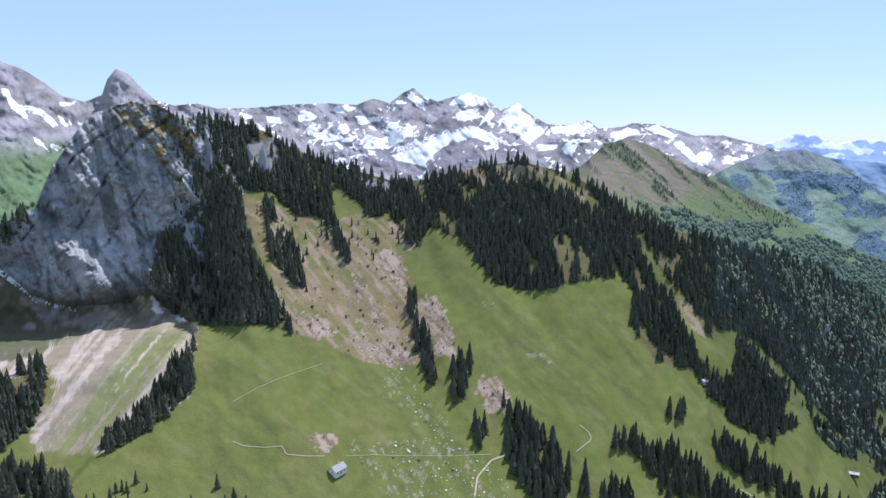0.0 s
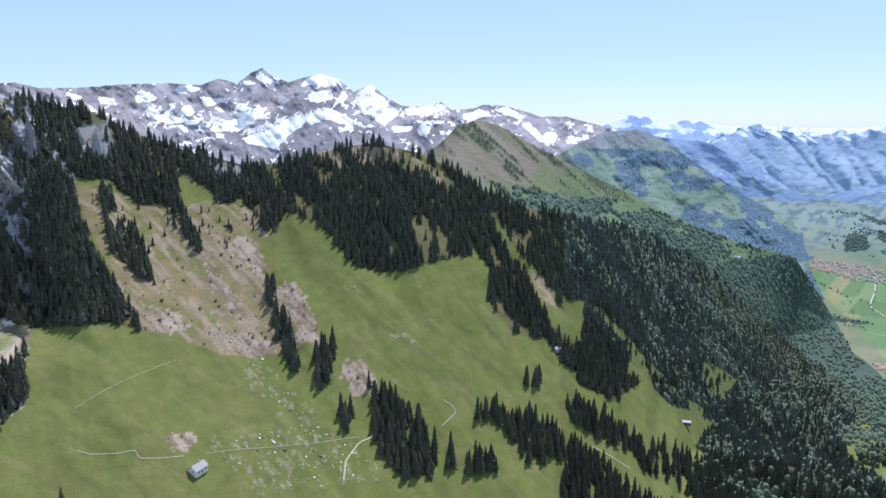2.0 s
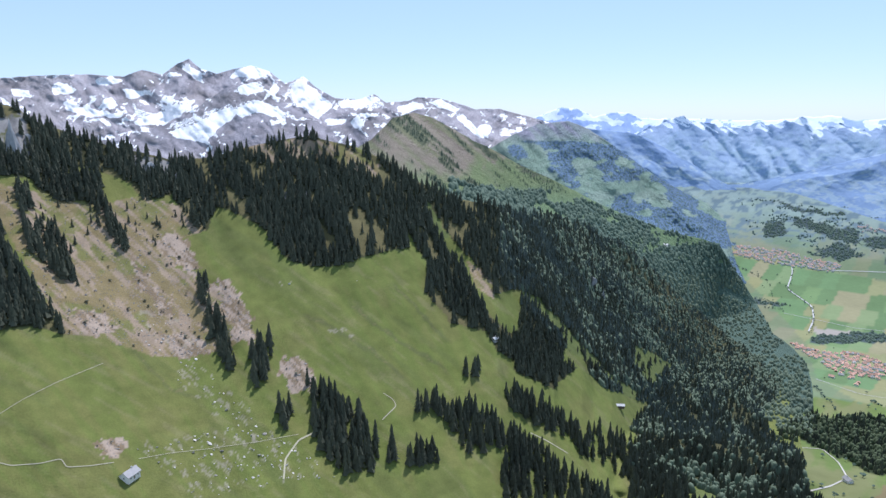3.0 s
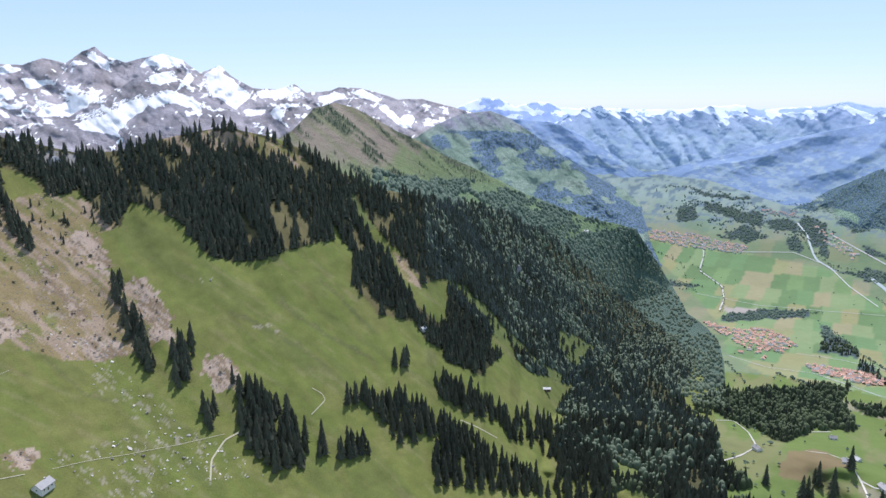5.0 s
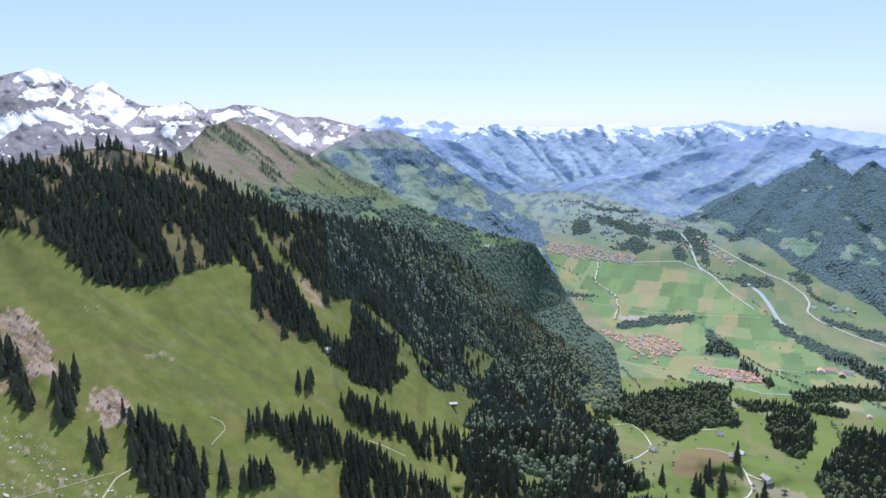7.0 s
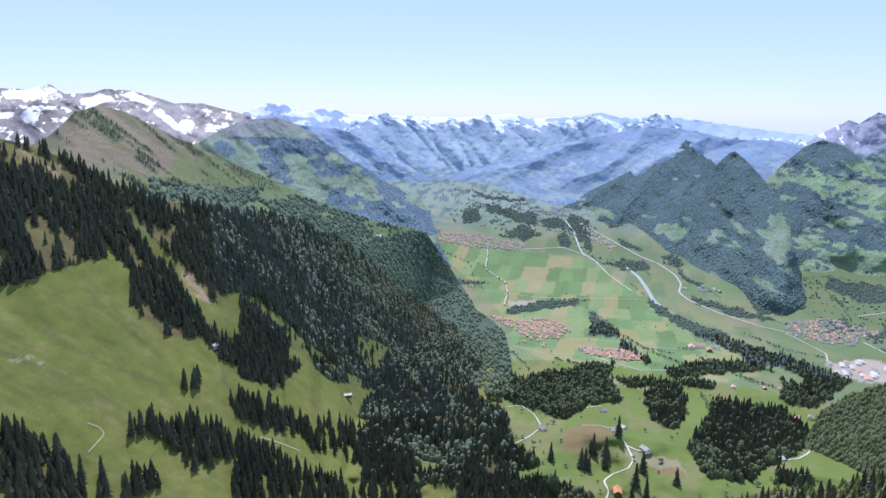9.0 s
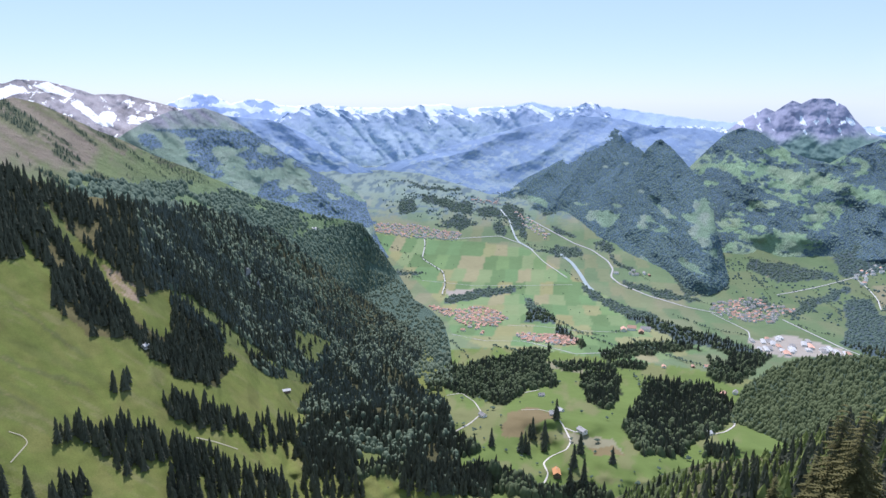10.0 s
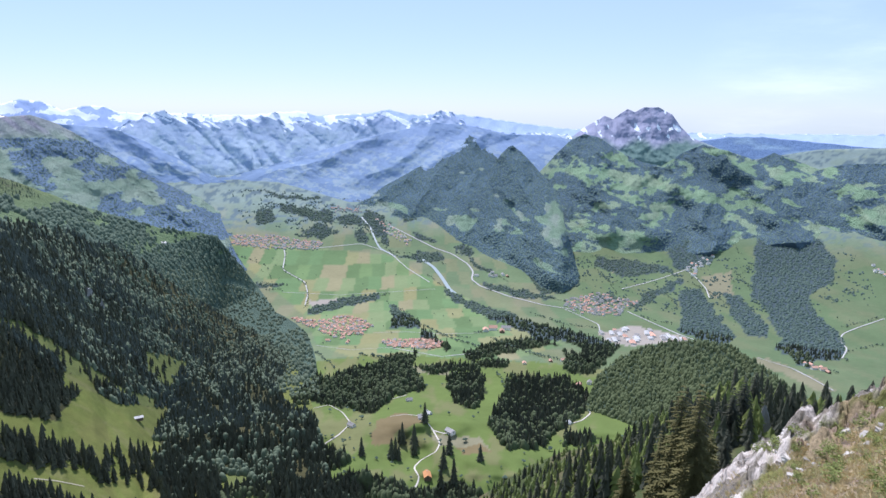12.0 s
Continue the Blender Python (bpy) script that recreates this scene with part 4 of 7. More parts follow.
FOOT_MEADOWS = [[(68.82, -11.34), (71.55, -9.82), (74.25, -9.22), (76.11, -10.49), (73.97, -12.0), (70.76, -12.42)], [(70.21, -6.15), (72.18, -4.71), (75.31, -5.07), (77.07, -5.46), (75.41, -6.65), (72.72, -6.3)], [(74.66, -8.74), (76.33, -7.29), (77.58, -6.56), (76.85, -8.4), (75.58, -9.15)], [(77.53, -5.89), (80.48, -5.97), (83.35, -6.47), (83.05, -7.57), (80.59, -7.29), (78.02, -6.76)], [(81.54, -8.77), (83.13, -8.43), (84.03, -9.45), (83.35, -10.81), (81.9, -10.51)]]
FOOT_MEADOWS += [[(85.03, -7.65), (87.38, -8.31), (88.98, -9.41), (88.71, -10.27), (86.35, -9.24)], [(88.17, -5.33), (91.53, -4.72), (91.67, -5.91), (89.37, -6.48)], [(83.11, -3.9), (85.46, -4.23), (87.03, -4.99), (84.8, -5.32)], [(89.77, -6.86), (91.74, -6.5), (91.9, -7.89), (90.58, -7.81)], [(89.11, -10.64), (90.93, -10.83), (90.98, -11.23), (89.57, -11.41)], [(66.5, -4.9), (67.6, -3.6), (68.4, -3.4), (68.2, -4.6), (67.0, -5.7)], [(71.6, -2.9), (73.2, -3.6), (74.6, -4.3), (72.6, -4.4)], [(70.4, -12.6), (76.0, -12.2), (80.5, -11.2), (82.3, -12.4), (74.0, -14.5)]]


def foot_open(az, el):
    """Alpine meadows between the woods of the foothills."""
    m = fbm(az * 0.5, (el + 0.25 * az) * 1.3, 4, 106) > 0.17
    a, e = rough(az, el, 1.0)
    for q in FOOT_MEADOWS:
        m |= inside(q, a, e)
    for q in VALLEY_WOODS[-6:]:
        m &= ~inside(q, a, e)
    return m & (fbm(az * 1.5, el * 2.6, 3, 108) < 0.24)


def foothill_cover(az, el, p, t):
    c = blend(paint((0.22, 0.325, 0.16), [], az, el), (0.26, 0.34, 0.18), smooth(0, 0.3, fbm(az * 0.7, el * 1.2, 4, 107)))
    # the woods between take a haze-blue tone
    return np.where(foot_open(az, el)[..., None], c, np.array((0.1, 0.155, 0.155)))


def wooded(az, el, seed, level=-0.03):
    return fbm((az + 0.5 * el) * 0.6, el * 1.0, 5, seed) > level - 0.1 * smooth(-3, -5, el) - 0.3 * smooth(-7, -9.5, el)


def green_cover(az, el, p, t):
    # meadow and wood tones here include distance haze
    c = blend(paint((0.22, 0.3, 0.18), [], az, el), (0.265, 0.335, 0.21), smooth(0, 0.3, fbm(az * 0.8, el * 1.2, 4, 109)))
    c = blend(c, (0.31, 0.3, 0.28), smooth(-2.6, -1.2, el + 0.6 * fbm(az, el, 3, 110)) * (0.55 + 0.45 * smooth(-0.1, 0.15, fbm((az + 1.1 * el) * 1.6, el * 0.4, 4, 120))))
    return np.where((wooded(az, el, 111) & (el < -2.2))[..., None], np.array((0.14, 0.205, 0.225)), c)


BROWN_TURF = [[(20.37, -5.36), (21.12, -3.97), (23, -3.99), (27.73, -6.4), (27.24, -7.83), (24.36, -7.32)], [(24.42, -4.01), (27.73, -5.46), (31.08, -7.6), (30.6, -8.08), (27.25, -6.4)]]


def ridge_rows(az, el):
    """Rows of spruces that slant down the ridge, with gaps."""
    return fbm((az + 1.15 * el) * 1.5, el * 0.16, 4, 113) - 0.25 * smooth(0.0, -0.25, fbm(az * 0.8, el * 0.9, 4, 116)) - 0.12 * smooth(20, 27, az)


def brown_cover(az, el, p, t):
    u = az + 1.15 * el
    c = blend(paint((0.25, 0.215, 0.165), [], az, el), (0.17, 0.135, 0.115), smooth(0.0, 0.3, fbm(u * 1.1, el * 0.25, 4, 112)) * smooth(2.2, 0.2, t - el))
    c = blend(c, (0.165, 0.185, 0.09), smooth(-0.05, 0.2, fbm(u * 1.3, el * 0.15, 5, 126)) * 0.75)
    c = blend(c, (0.17, 0.215, 0.1), smooth(0.6, -1.6, el + 4.0 + 2.2 * fbm(az * 0.7, el * 0.7, 4, 114)))
    c = blend(c, (0.1, 0.115, 0.07), smooth(0.0, 0.1, ridge_rows(az, el)) * smooth(4.5, 1, el))
    for q in BROWN_TURF:
        m = inside(q, *rough(az, el, 1.2))
        c[m] = 0.3 * c[m] + 0.7 * np.array((0.15, 0.2, 0.09))
    low = smooth(-5.5, -7.5, el)
    return blend(blend(c, (0.15, 0.215, 0.11), low), (0.09, 0.135, 0.105), low * smooth(-0.15, 0.0, fbm(az * 0.6, el * 1.3, 4, 115) + smooth(-11, -13, el)))


def spurs(az, el):
    """Long spurs that slant down from the crest of the blue range."""
    w = 1.3 * fbm(az * 0.35, el * 0.35, 4, 37)
    u = az + 0.9 * el + w
    return np.abs(vnoise(u * 0.42, el * 0.16, 34)) + 0.5 * np.abs(vnoise(u * 0.95 - 0.6 * el, el * 0.35, 35)) + 0.3 * np.abs(fbm(az * 1.3, el * 1.3, 4, 36))


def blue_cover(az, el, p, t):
    # the blue is haze put into the base colour, greener towards the foot
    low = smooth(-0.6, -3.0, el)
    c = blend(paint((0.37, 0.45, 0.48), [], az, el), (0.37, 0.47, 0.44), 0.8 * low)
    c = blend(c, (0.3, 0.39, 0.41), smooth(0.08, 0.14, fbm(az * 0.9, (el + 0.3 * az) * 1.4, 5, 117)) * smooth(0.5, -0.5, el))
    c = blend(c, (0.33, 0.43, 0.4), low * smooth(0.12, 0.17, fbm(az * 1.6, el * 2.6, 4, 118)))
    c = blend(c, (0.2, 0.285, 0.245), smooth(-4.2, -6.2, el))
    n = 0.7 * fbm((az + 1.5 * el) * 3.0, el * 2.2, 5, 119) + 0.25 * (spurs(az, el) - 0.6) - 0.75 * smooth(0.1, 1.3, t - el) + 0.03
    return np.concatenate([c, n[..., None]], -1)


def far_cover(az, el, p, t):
    # close to the sky's own colour: thick haze painted into the rock
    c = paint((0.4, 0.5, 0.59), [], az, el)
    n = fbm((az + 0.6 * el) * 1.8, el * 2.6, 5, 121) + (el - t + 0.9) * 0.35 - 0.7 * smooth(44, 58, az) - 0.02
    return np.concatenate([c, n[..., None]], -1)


def side_cover(az, el, p, t):
    # meadow and wood colours with haze already in them
    c = blend(paint((0.31, 0.4, 0.38), [], az, el), (0.35, 0.43, 0.39), smooth(0, 0.25, fbm(az * 2.2, el * 4.4, 4, 126)))
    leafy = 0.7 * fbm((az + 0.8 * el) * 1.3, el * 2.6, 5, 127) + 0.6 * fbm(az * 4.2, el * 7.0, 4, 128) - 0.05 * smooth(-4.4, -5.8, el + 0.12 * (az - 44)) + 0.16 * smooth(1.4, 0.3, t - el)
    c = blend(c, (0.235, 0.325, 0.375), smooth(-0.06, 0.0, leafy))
    # more painted haze higher up, towards the skyline
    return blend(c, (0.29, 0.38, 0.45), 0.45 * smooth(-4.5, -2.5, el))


def citadel_cover(az, el, p, t):
    c = blend(paint((0.37, 0.375, 0.385), [], az, el), (0.29, 0.3, 0.32), smooth(0, 0.2, fbm(az * 1.5, el * 0.6, 4, 123)))
    c = blend(c, (0.18, 0.27, 0.19), smooth(-2.2, -3.0, el + 0.8 * fbm(az * 0.7, el * 0.7, 3, 124)))
    n = fbm(az * 2.3 + el, el * 1.4, 4, 125) - 0.34 - 0.5 * smooth(-2.2, -3.4, el)
    return np.concatenate([c, n[..., None]], -1)


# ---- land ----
HAZE_CAST = (0.97, 0.985, 1.26)   # haze on rock, woods and turf beyond the valley, put into their colours
def capped(a, e):
    return valley_range(a, e) * 0.995


def brown_range(az, el):
    """The ridge beyond the alp: it rises behind the alp's own skyline."""
    lo, t = along(ALP_TOP, az) - 0.5, along(BROWN_TOP, az)
    s = np.clip((el - lo) / np.maximum(t - lo, 0.5), 0, 1) ** 0.8
    rn = 1.04 * along(ALP_FAR, az)
    rf = np.maximum(along([(0, 1650), (20, 1750), (30, 2200), (45, 2700)], az), 1.08 * rn)
    return np.minimum(rn * (rf / rn) ** s, capped(az, el))


def green_range(az, el):
    return np.minimum(np.maximum(rise(GREEN_TOP, -14, 2450, 3500)(az, el), 1.08 * brown_range(az, el)), capped(az, el))


def below(line, by=0.5):
    return [(a, e - by) for a, e in line]


def buried(a, e):
    return valley_range(a, e) * 1.008


def over_floor(shape, foot):
    """Keeps a hill above the valley floor all the way up."""
    return lambda az, el: np.minimum(shape(az, el), valley_range(az, el) * (1.008 - 0.02 * np.clip((el - along(foot, az)) / 4, 0, 1)))


valley_top = [(13.62, -5.31), (36.33, -5.5), (39.71, -5.3), (45.03, -5.3), (51.99, -5.6), (58.38, -5.8), (66.25, -5.78), (79.53, -4.47), (83.46, -3.46), (87.16, -2.71), (91.26, -2.45), (96.91, -2.23)]
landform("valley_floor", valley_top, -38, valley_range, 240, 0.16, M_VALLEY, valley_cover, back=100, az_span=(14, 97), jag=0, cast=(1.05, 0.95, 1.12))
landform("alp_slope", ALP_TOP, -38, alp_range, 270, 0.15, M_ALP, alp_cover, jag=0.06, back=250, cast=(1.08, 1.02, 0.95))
wall_top = [p for p in ALP_TOP if -40 < p[0] < -14] + [(-14.0, float(along(ALP_TOP, -14.0)))]
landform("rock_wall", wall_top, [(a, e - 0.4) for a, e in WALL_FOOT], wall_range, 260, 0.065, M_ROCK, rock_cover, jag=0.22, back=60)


def alp_skin(az, el):
    """The alp with the rock wall that stands out of it."""
    on = (az < -14) & (el > along(WALL_FOOT, az) - 0.3)
    return np.where(on, np.minimum(alp_range(az, el), wall_range(az, el)), alp_range(az, el))


SURFACE["alp_slope"] = alp_skin
landform("brown_ridge", BROWN_TOP, -22, ridges(brown_range, 0.009, 0.5, 0.08, 13, 1.15), 110, 0.13, M_FAR, brown_cover)
def ribbed(base, ribs):
    """Sharp ribs that stand out of a mountain side: each a line of bearings and height angles, a half width and a depth."""
    def rng(az, el):
        r = base(az, el)
        for line, wide, deep in ribs:
            p = sorted((e, a) for a, e in line)
            off = np.abs(az - np.interp(el, [e for e, a in p], [a for e, a in p]) + 1.2 * fbm(az * 0.5, el * 0.6, 4, 39))
            fade = smooth(p[0][0] - 0.6, p[0][0] + 1.2, el)
            r = r * (1 - deep * fade * np.maximum(0, 1 - off / wide))
        return r
    return rng


green_ribs = [([(27.0, -0.7), (28.6, -3.0), (31.0, -5.6), (33.4, -8.4)], 1.5, 0.012), ([(30.5, -2.2), (33.0, -4.6), (36.0, -7.2), (38.5, -9.6)], 1.4, 0.012), ([(24.4, -1.0), (25.4, -3.4), (27.4, -6.0)], 1.3, 0.01), ([(34.5, -5.0), (37.0, -7.4), (39.6, -10.0)], 1.0, 0.009)]
landform("green_mountain", GREEN_TOP, -14, lambda a, e: ribbed(ridges(green_range, 0.05, 0.14, 0.06, 17, 0.9), green_ribs)(a, e) * (1 + 0.008 * (0.6 - spurs(1.6 * a, 1.2 * e))), 130, 0.12, M_FAR, green_cover, cast=HAZE_CAST)
# a milder bluish haze cast goes into the snow mountains' colours
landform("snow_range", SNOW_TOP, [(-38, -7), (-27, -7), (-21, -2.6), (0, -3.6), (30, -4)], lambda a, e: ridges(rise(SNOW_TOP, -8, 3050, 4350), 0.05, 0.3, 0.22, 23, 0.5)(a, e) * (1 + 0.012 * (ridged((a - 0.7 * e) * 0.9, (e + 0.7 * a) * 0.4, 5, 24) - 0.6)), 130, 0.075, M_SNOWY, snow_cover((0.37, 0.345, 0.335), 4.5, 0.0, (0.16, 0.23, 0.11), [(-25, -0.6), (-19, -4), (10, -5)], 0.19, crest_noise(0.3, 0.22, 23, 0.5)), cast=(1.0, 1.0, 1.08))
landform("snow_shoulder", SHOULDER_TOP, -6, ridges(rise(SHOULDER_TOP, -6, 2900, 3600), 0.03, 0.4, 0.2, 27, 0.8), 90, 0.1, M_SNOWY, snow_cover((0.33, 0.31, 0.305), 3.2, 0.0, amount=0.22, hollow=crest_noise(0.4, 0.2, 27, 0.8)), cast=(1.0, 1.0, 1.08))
landform("blue_range", BLUE_TOP, -7, lambda a, e: rise(BLUE_TOP, -7, 4050, lambda z: 0.019)(a, e) * (1 + 0.009 * (0.6 - spurs(1.7 * a, 1.5 * e))), 120, 0.09, M_DISTANT, blue_cover, jag=0.34, cast=HAZE_CAST)
landform("far_range", FAR_TOP, -4, ridges(rise(FAR_TOP, -4, 4450, 4830), 0.008, 0.6, 0.3, 37), 36, 0.14, M_DISTANT, far_cover, back=120, jag=0.12, cast=HAZE_CAST)
PYRAMID_FOOT = [(54.92, -9.3), (57.45, -10.0), (59.78, -11.45), (62.91, -12.76), (65.94, -13.77), (67.07, -14.94), (68.7, -15.23), (70.14, -14.1)]
HUMP_FOOT = [(47.7, -9.3), (50.0, -9.4), (52.0, -9.5), (55.0, -9.8), (58.0, -10.4), (62.0, -11.5), (68.0, -12.5)]
SIDE_FOOT = [(30.0, -5.6), (36.0, -5.7), (40.65, -5.85), (44.71, -6.05), (47.58, -6.95), (50.44, -7.8), (52.0, -7.8), (54.5, -6.6), (57.0, -5.8), (72.0, -5.8)]


hump_ribs = [([(60.59, -2.12), (58.8, -4.6), (56.8, -7.0), (55.3, -9.0)], 2.0, 0.016), ([(57.4, -4.0), (54.2, -6.4), (51.8, -8.6)], 1.8, 0.013), ([(61.2, -3), (61.0, -6), (60.6, -9)], 1.6, 0.012)]
landform("wooded_hump", HUMP_TOP, below(HUMP_FOOT), over_floor(ribbed(ridges(rise(HUMP_TOP, HUMP_FOOT, buried, lambda a: 0.036), 0.03, 0.2, 0.06, 42, 0.9, foot=HUMP_FOOT), hump_ribs), HUMP_FOOT), 110, 0.12, M_FAR, hill_cover, cast=HAZE_CAST)
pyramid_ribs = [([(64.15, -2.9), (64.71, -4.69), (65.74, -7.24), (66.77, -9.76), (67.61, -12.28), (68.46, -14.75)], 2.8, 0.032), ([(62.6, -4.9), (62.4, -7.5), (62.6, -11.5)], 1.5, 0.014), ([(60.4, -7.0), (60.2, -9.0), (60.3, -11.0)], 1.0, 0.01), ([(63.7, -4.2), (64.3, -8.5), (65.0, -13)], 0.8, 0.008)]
landform("pyramid_hill", PYRAMID_TOP, below(PYRAMID_FOOT), over_floor(ribbed(ridges(rise(PYRAMID_TOP, PYRAMID_FOOT, buried, lambda a: 0.03), 0.016, 0.3, 0.08, 43, 0.5, foot=PYRAMID_FOOT), pyramid_ribs), PYRAMID_FOOT), 120, 0.1, M_FAR, hill_cover, cast=HAZE_CAST)
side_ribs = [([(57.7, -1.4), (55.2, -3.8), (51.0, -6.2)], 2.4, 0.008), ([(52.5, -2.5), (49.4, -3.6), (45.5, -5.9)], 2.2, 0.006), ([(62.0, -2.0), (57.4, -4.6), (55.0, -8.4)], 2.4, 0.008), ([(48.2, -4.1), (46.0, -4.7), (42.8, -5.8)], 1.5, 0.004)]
landform("side_range", SIDE_TOP, below(SIDE_FOOT, 0.3), ribbed(ridges(rise(SIDE_TOP, SIDE_FOOT, lambda a, e: 1.002 * valley_range(a, e), lambda a: 0.022), 0.005, 0.6, 0.5, 45, 0.6, foot=SIDE_FOOT), side_ribs), 100, 0.11, M_DISTANT, side_cover, cast=HAZE_CAST)
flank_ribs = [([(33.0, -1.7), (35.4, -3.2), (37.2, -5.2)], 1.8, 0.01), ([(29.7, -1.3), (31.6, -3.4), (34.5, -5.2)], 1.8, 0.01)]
landform("valley_head", FLANK_TOP, -6.6, ribbed(ridges(rise(FLANK_TOP, -6.0, lambda a, e: 1.002 * valley_range(a, e), lambda a: 0.02), 0.006, 0.6, 0.4, 46, 0.9), flank_ribs), 80, 0.11, M_DISTANT, side_cover, cast=HAZE_CAST)
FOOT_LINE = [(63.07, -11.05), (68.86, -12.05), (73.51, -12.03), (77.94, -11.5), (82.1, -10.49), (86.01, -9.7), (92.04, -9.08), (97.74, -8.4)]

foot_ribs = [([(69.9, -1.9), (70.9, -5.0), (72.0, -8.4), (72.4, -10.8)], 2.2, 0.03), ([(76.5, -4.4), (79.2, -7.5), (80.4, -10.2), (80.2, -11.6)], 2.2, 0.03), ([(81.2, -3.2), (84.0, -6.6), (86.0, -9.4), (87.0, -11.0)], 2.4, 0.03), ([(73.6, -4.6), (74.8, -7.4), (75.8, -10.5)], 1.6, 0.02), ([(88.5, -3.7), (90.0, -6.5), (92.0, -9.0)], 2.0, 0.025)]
landform("foothill", FOOTHILL_TOP, below(FOOT_LINE), over_floor(ribbed(ridges(rise(FOOTHILL_TOP, FOOT_LINE, buried, lambda a: 0.032), 0.045, 0.17, 0.1, 47, 0.5, foot=FOOT_LINE), foot_ribs), FOOT_LINE), 120, 0.1, M_FAR, foothill_cover, cast=HAZE_CAST)
landform("flat_topped_mountain", CITADEL_TOP, -6, ridges(rise(CITADEL_TOP, -4, 4150, 4400), 0.014, 0.6, 0.25, 53, 0.3), 110, 0.07, M_DISTANT, citadel_cover, cast=HAZE_CAST)
landform("plateau", PLATEAU_TOP, -6, rise(PLATEAU_TOP, -4, 4250, 4550), 40, 0.15, M_FAR, plain_cover((0.14, 0.22, 0.29), (0.2, 0.3, 0.33), 0.5, 3.0), back=300, cast=HAZE_CAST)
KNOLL_FOOT = [(70.92, -24.49), (72.4, -24.66), (74.36, -25.02), (79.15, -26.18), (83.62, -26.24), (91.78, -26.36)]
landform("wooded_knoll", KNOLL_TOP, below(KNOLL_FOOT, 0.8), ridges(rise(KNOLL_TOP, KNOLL_FOOT, buried, lambda a: 0.045), 0.05, 0.14, 0.06, 57, 0.8, foot=KNOLL_FOOT), 90, 0.12, M_ALP, plain_cover((0.055, 0.08, 0.055)))
landform("near_spur", SPUR_TOP, -40, ridges(rise(SPUR_TOP, -40, [(50, 400), (62, 300), (70, 60), (97, 30)], [(50, 700), (70, 480), (80, 260), (97, 160)], 2.2), 0.03, 0.2, 0.15, 63), 120, 0.15, M_ALP, plain_cover((0.07, 0.09, 0.035), (0.13, 0.12, 0.06)), back=120)

# lowland that closes the country all round
ring = np.array([0, 500, 1500, 3000, 4980.0])[:, None]
a = np.radians(np.linspace(-180, 180, 73))[None, :]
low = np.stack([ring * np.sin(a), ring * np.cos(a), ring * 0 * a - 25], -1)
tagged(grid_object("ground", low, M_VALLEY, np.full(low.shape, 0.1)), "green lowland that closes the country", kind="structure")

# ---- woods ----
def foliage_material(name, dark, light, rough=0.8, spec=0.1, stand=0.014, single=0.35):
    """Leaves or needles: each tree a little different, whole stands lighter or darker."""
    m, n, l, b = shader(name, rough, spec)
    geo = n.new("ShaderNodeNewGeometry")

    def cloud(scale, detail):
        tex = n.new("ShaderNodeTexNoise")
        tex.inputs["Scale"].default_value, tex.inputs["Detail"].default_value = scale, detail
        l.new(geo.outputs["Position"], tex.inputs["Vector"])
        return tex.outputs["Fac"]

    def madd(a, k, c):
        node = n.new("ShaderNodeMath")
        node.operation = "MULTIPLY_ADD"
        node.inputs[1].default_value = k
        l.new(a, node.inputs[0])
        if isinstance(c, float):
            node.inputs[2].default_value = c
        else:
            l.new(c, node.inputs[2])
        return node.outputs[0]
    v = madd(cloud(0.9, 4), 0.5, -0.75 - 0.5 * single)
    v = madd(cloud(stand, 3), 2.0, v)
    v = madd(geo.outputs["Random Per Island"], single, v)
    v = madd(v, 1.0, 0.5)
    ramp = n.new("ShaderNodeValToRGB")
    ramp.color_ramp.elements[0].color, ramp.color_ramp.elements[1].color = (*dark, 1), (*light, 1)
    l.new(v, ramp.inputs[0])
    l.new(ramp.outputs[0], b.inputs["Base Color"])
    return m


M_SPRUCE = foliage_material("spruce_needles", (0.017, 0.02, 0.017), (0.082, 0.088, 0.06))
M_BROAD = foliage_material("broad_leaves", (0.085, 0.112, 0.034), (0.21, 0.245, 0.078))
# woods farther off have haze put into their leaf colours: bluer and paler
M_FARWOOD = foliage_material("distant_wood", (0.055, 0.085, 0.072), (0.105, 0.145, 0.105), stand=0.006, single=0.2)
M_HAZEWOOD = foliage_material("hazy_far_wood", (0.085, 0.135, 0.145), (0.14, 0.205, 0.185), stand=0.004, single=0.08)
M_KNOLL = foliage_material("knoll_leaves", (0.04, 0.056, 0.03), (0.1, 0.125, 0.06), single=0.3)
M_HANGING = foliage_material("hanging_wood_leaves", (0.05, 0.07, 0.06), (0.13, 0.165, 0.11), stand=0.006, single=0.25)
M_COPSE = foliage_material("copse_leaves", (0.035, 0.05, 0.03), (0.085, 0.108, 0.055), single=0.3)
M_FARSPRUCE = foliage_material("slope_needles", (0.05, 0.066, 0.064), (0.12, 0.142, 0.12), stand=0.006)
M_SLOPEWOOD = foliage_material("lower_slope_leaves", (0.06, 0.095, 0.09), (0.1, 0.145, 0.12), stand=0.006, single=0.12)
# brownish copy of the needles with warm sunlight put into the colour
M_GOLD = foliage_material("sunlit_needles", (0.035, 0.042, 0.018), (0.125, 0.115, 0.045))
M_BARK, _n, _l, _p = shader("bark", 0.95, 0.1)
_t = _n.new("ShaderNodeTexNoise")
_t.inputs["Scale"].default_value = 6
_r = _n.new("ShaderNodeValToRGB")
_r.color_ramp.elements[0].color, _r.color_ramp.elements[1].color = (0.05, 0.04, 0.03, 1), (0.16, 0.13, 0.1, 1)
_l.new(_t.outputs["Fac"], _r.inputs[0])
_l.new(_r.outputs[0], _p.inputs["Base Color"])


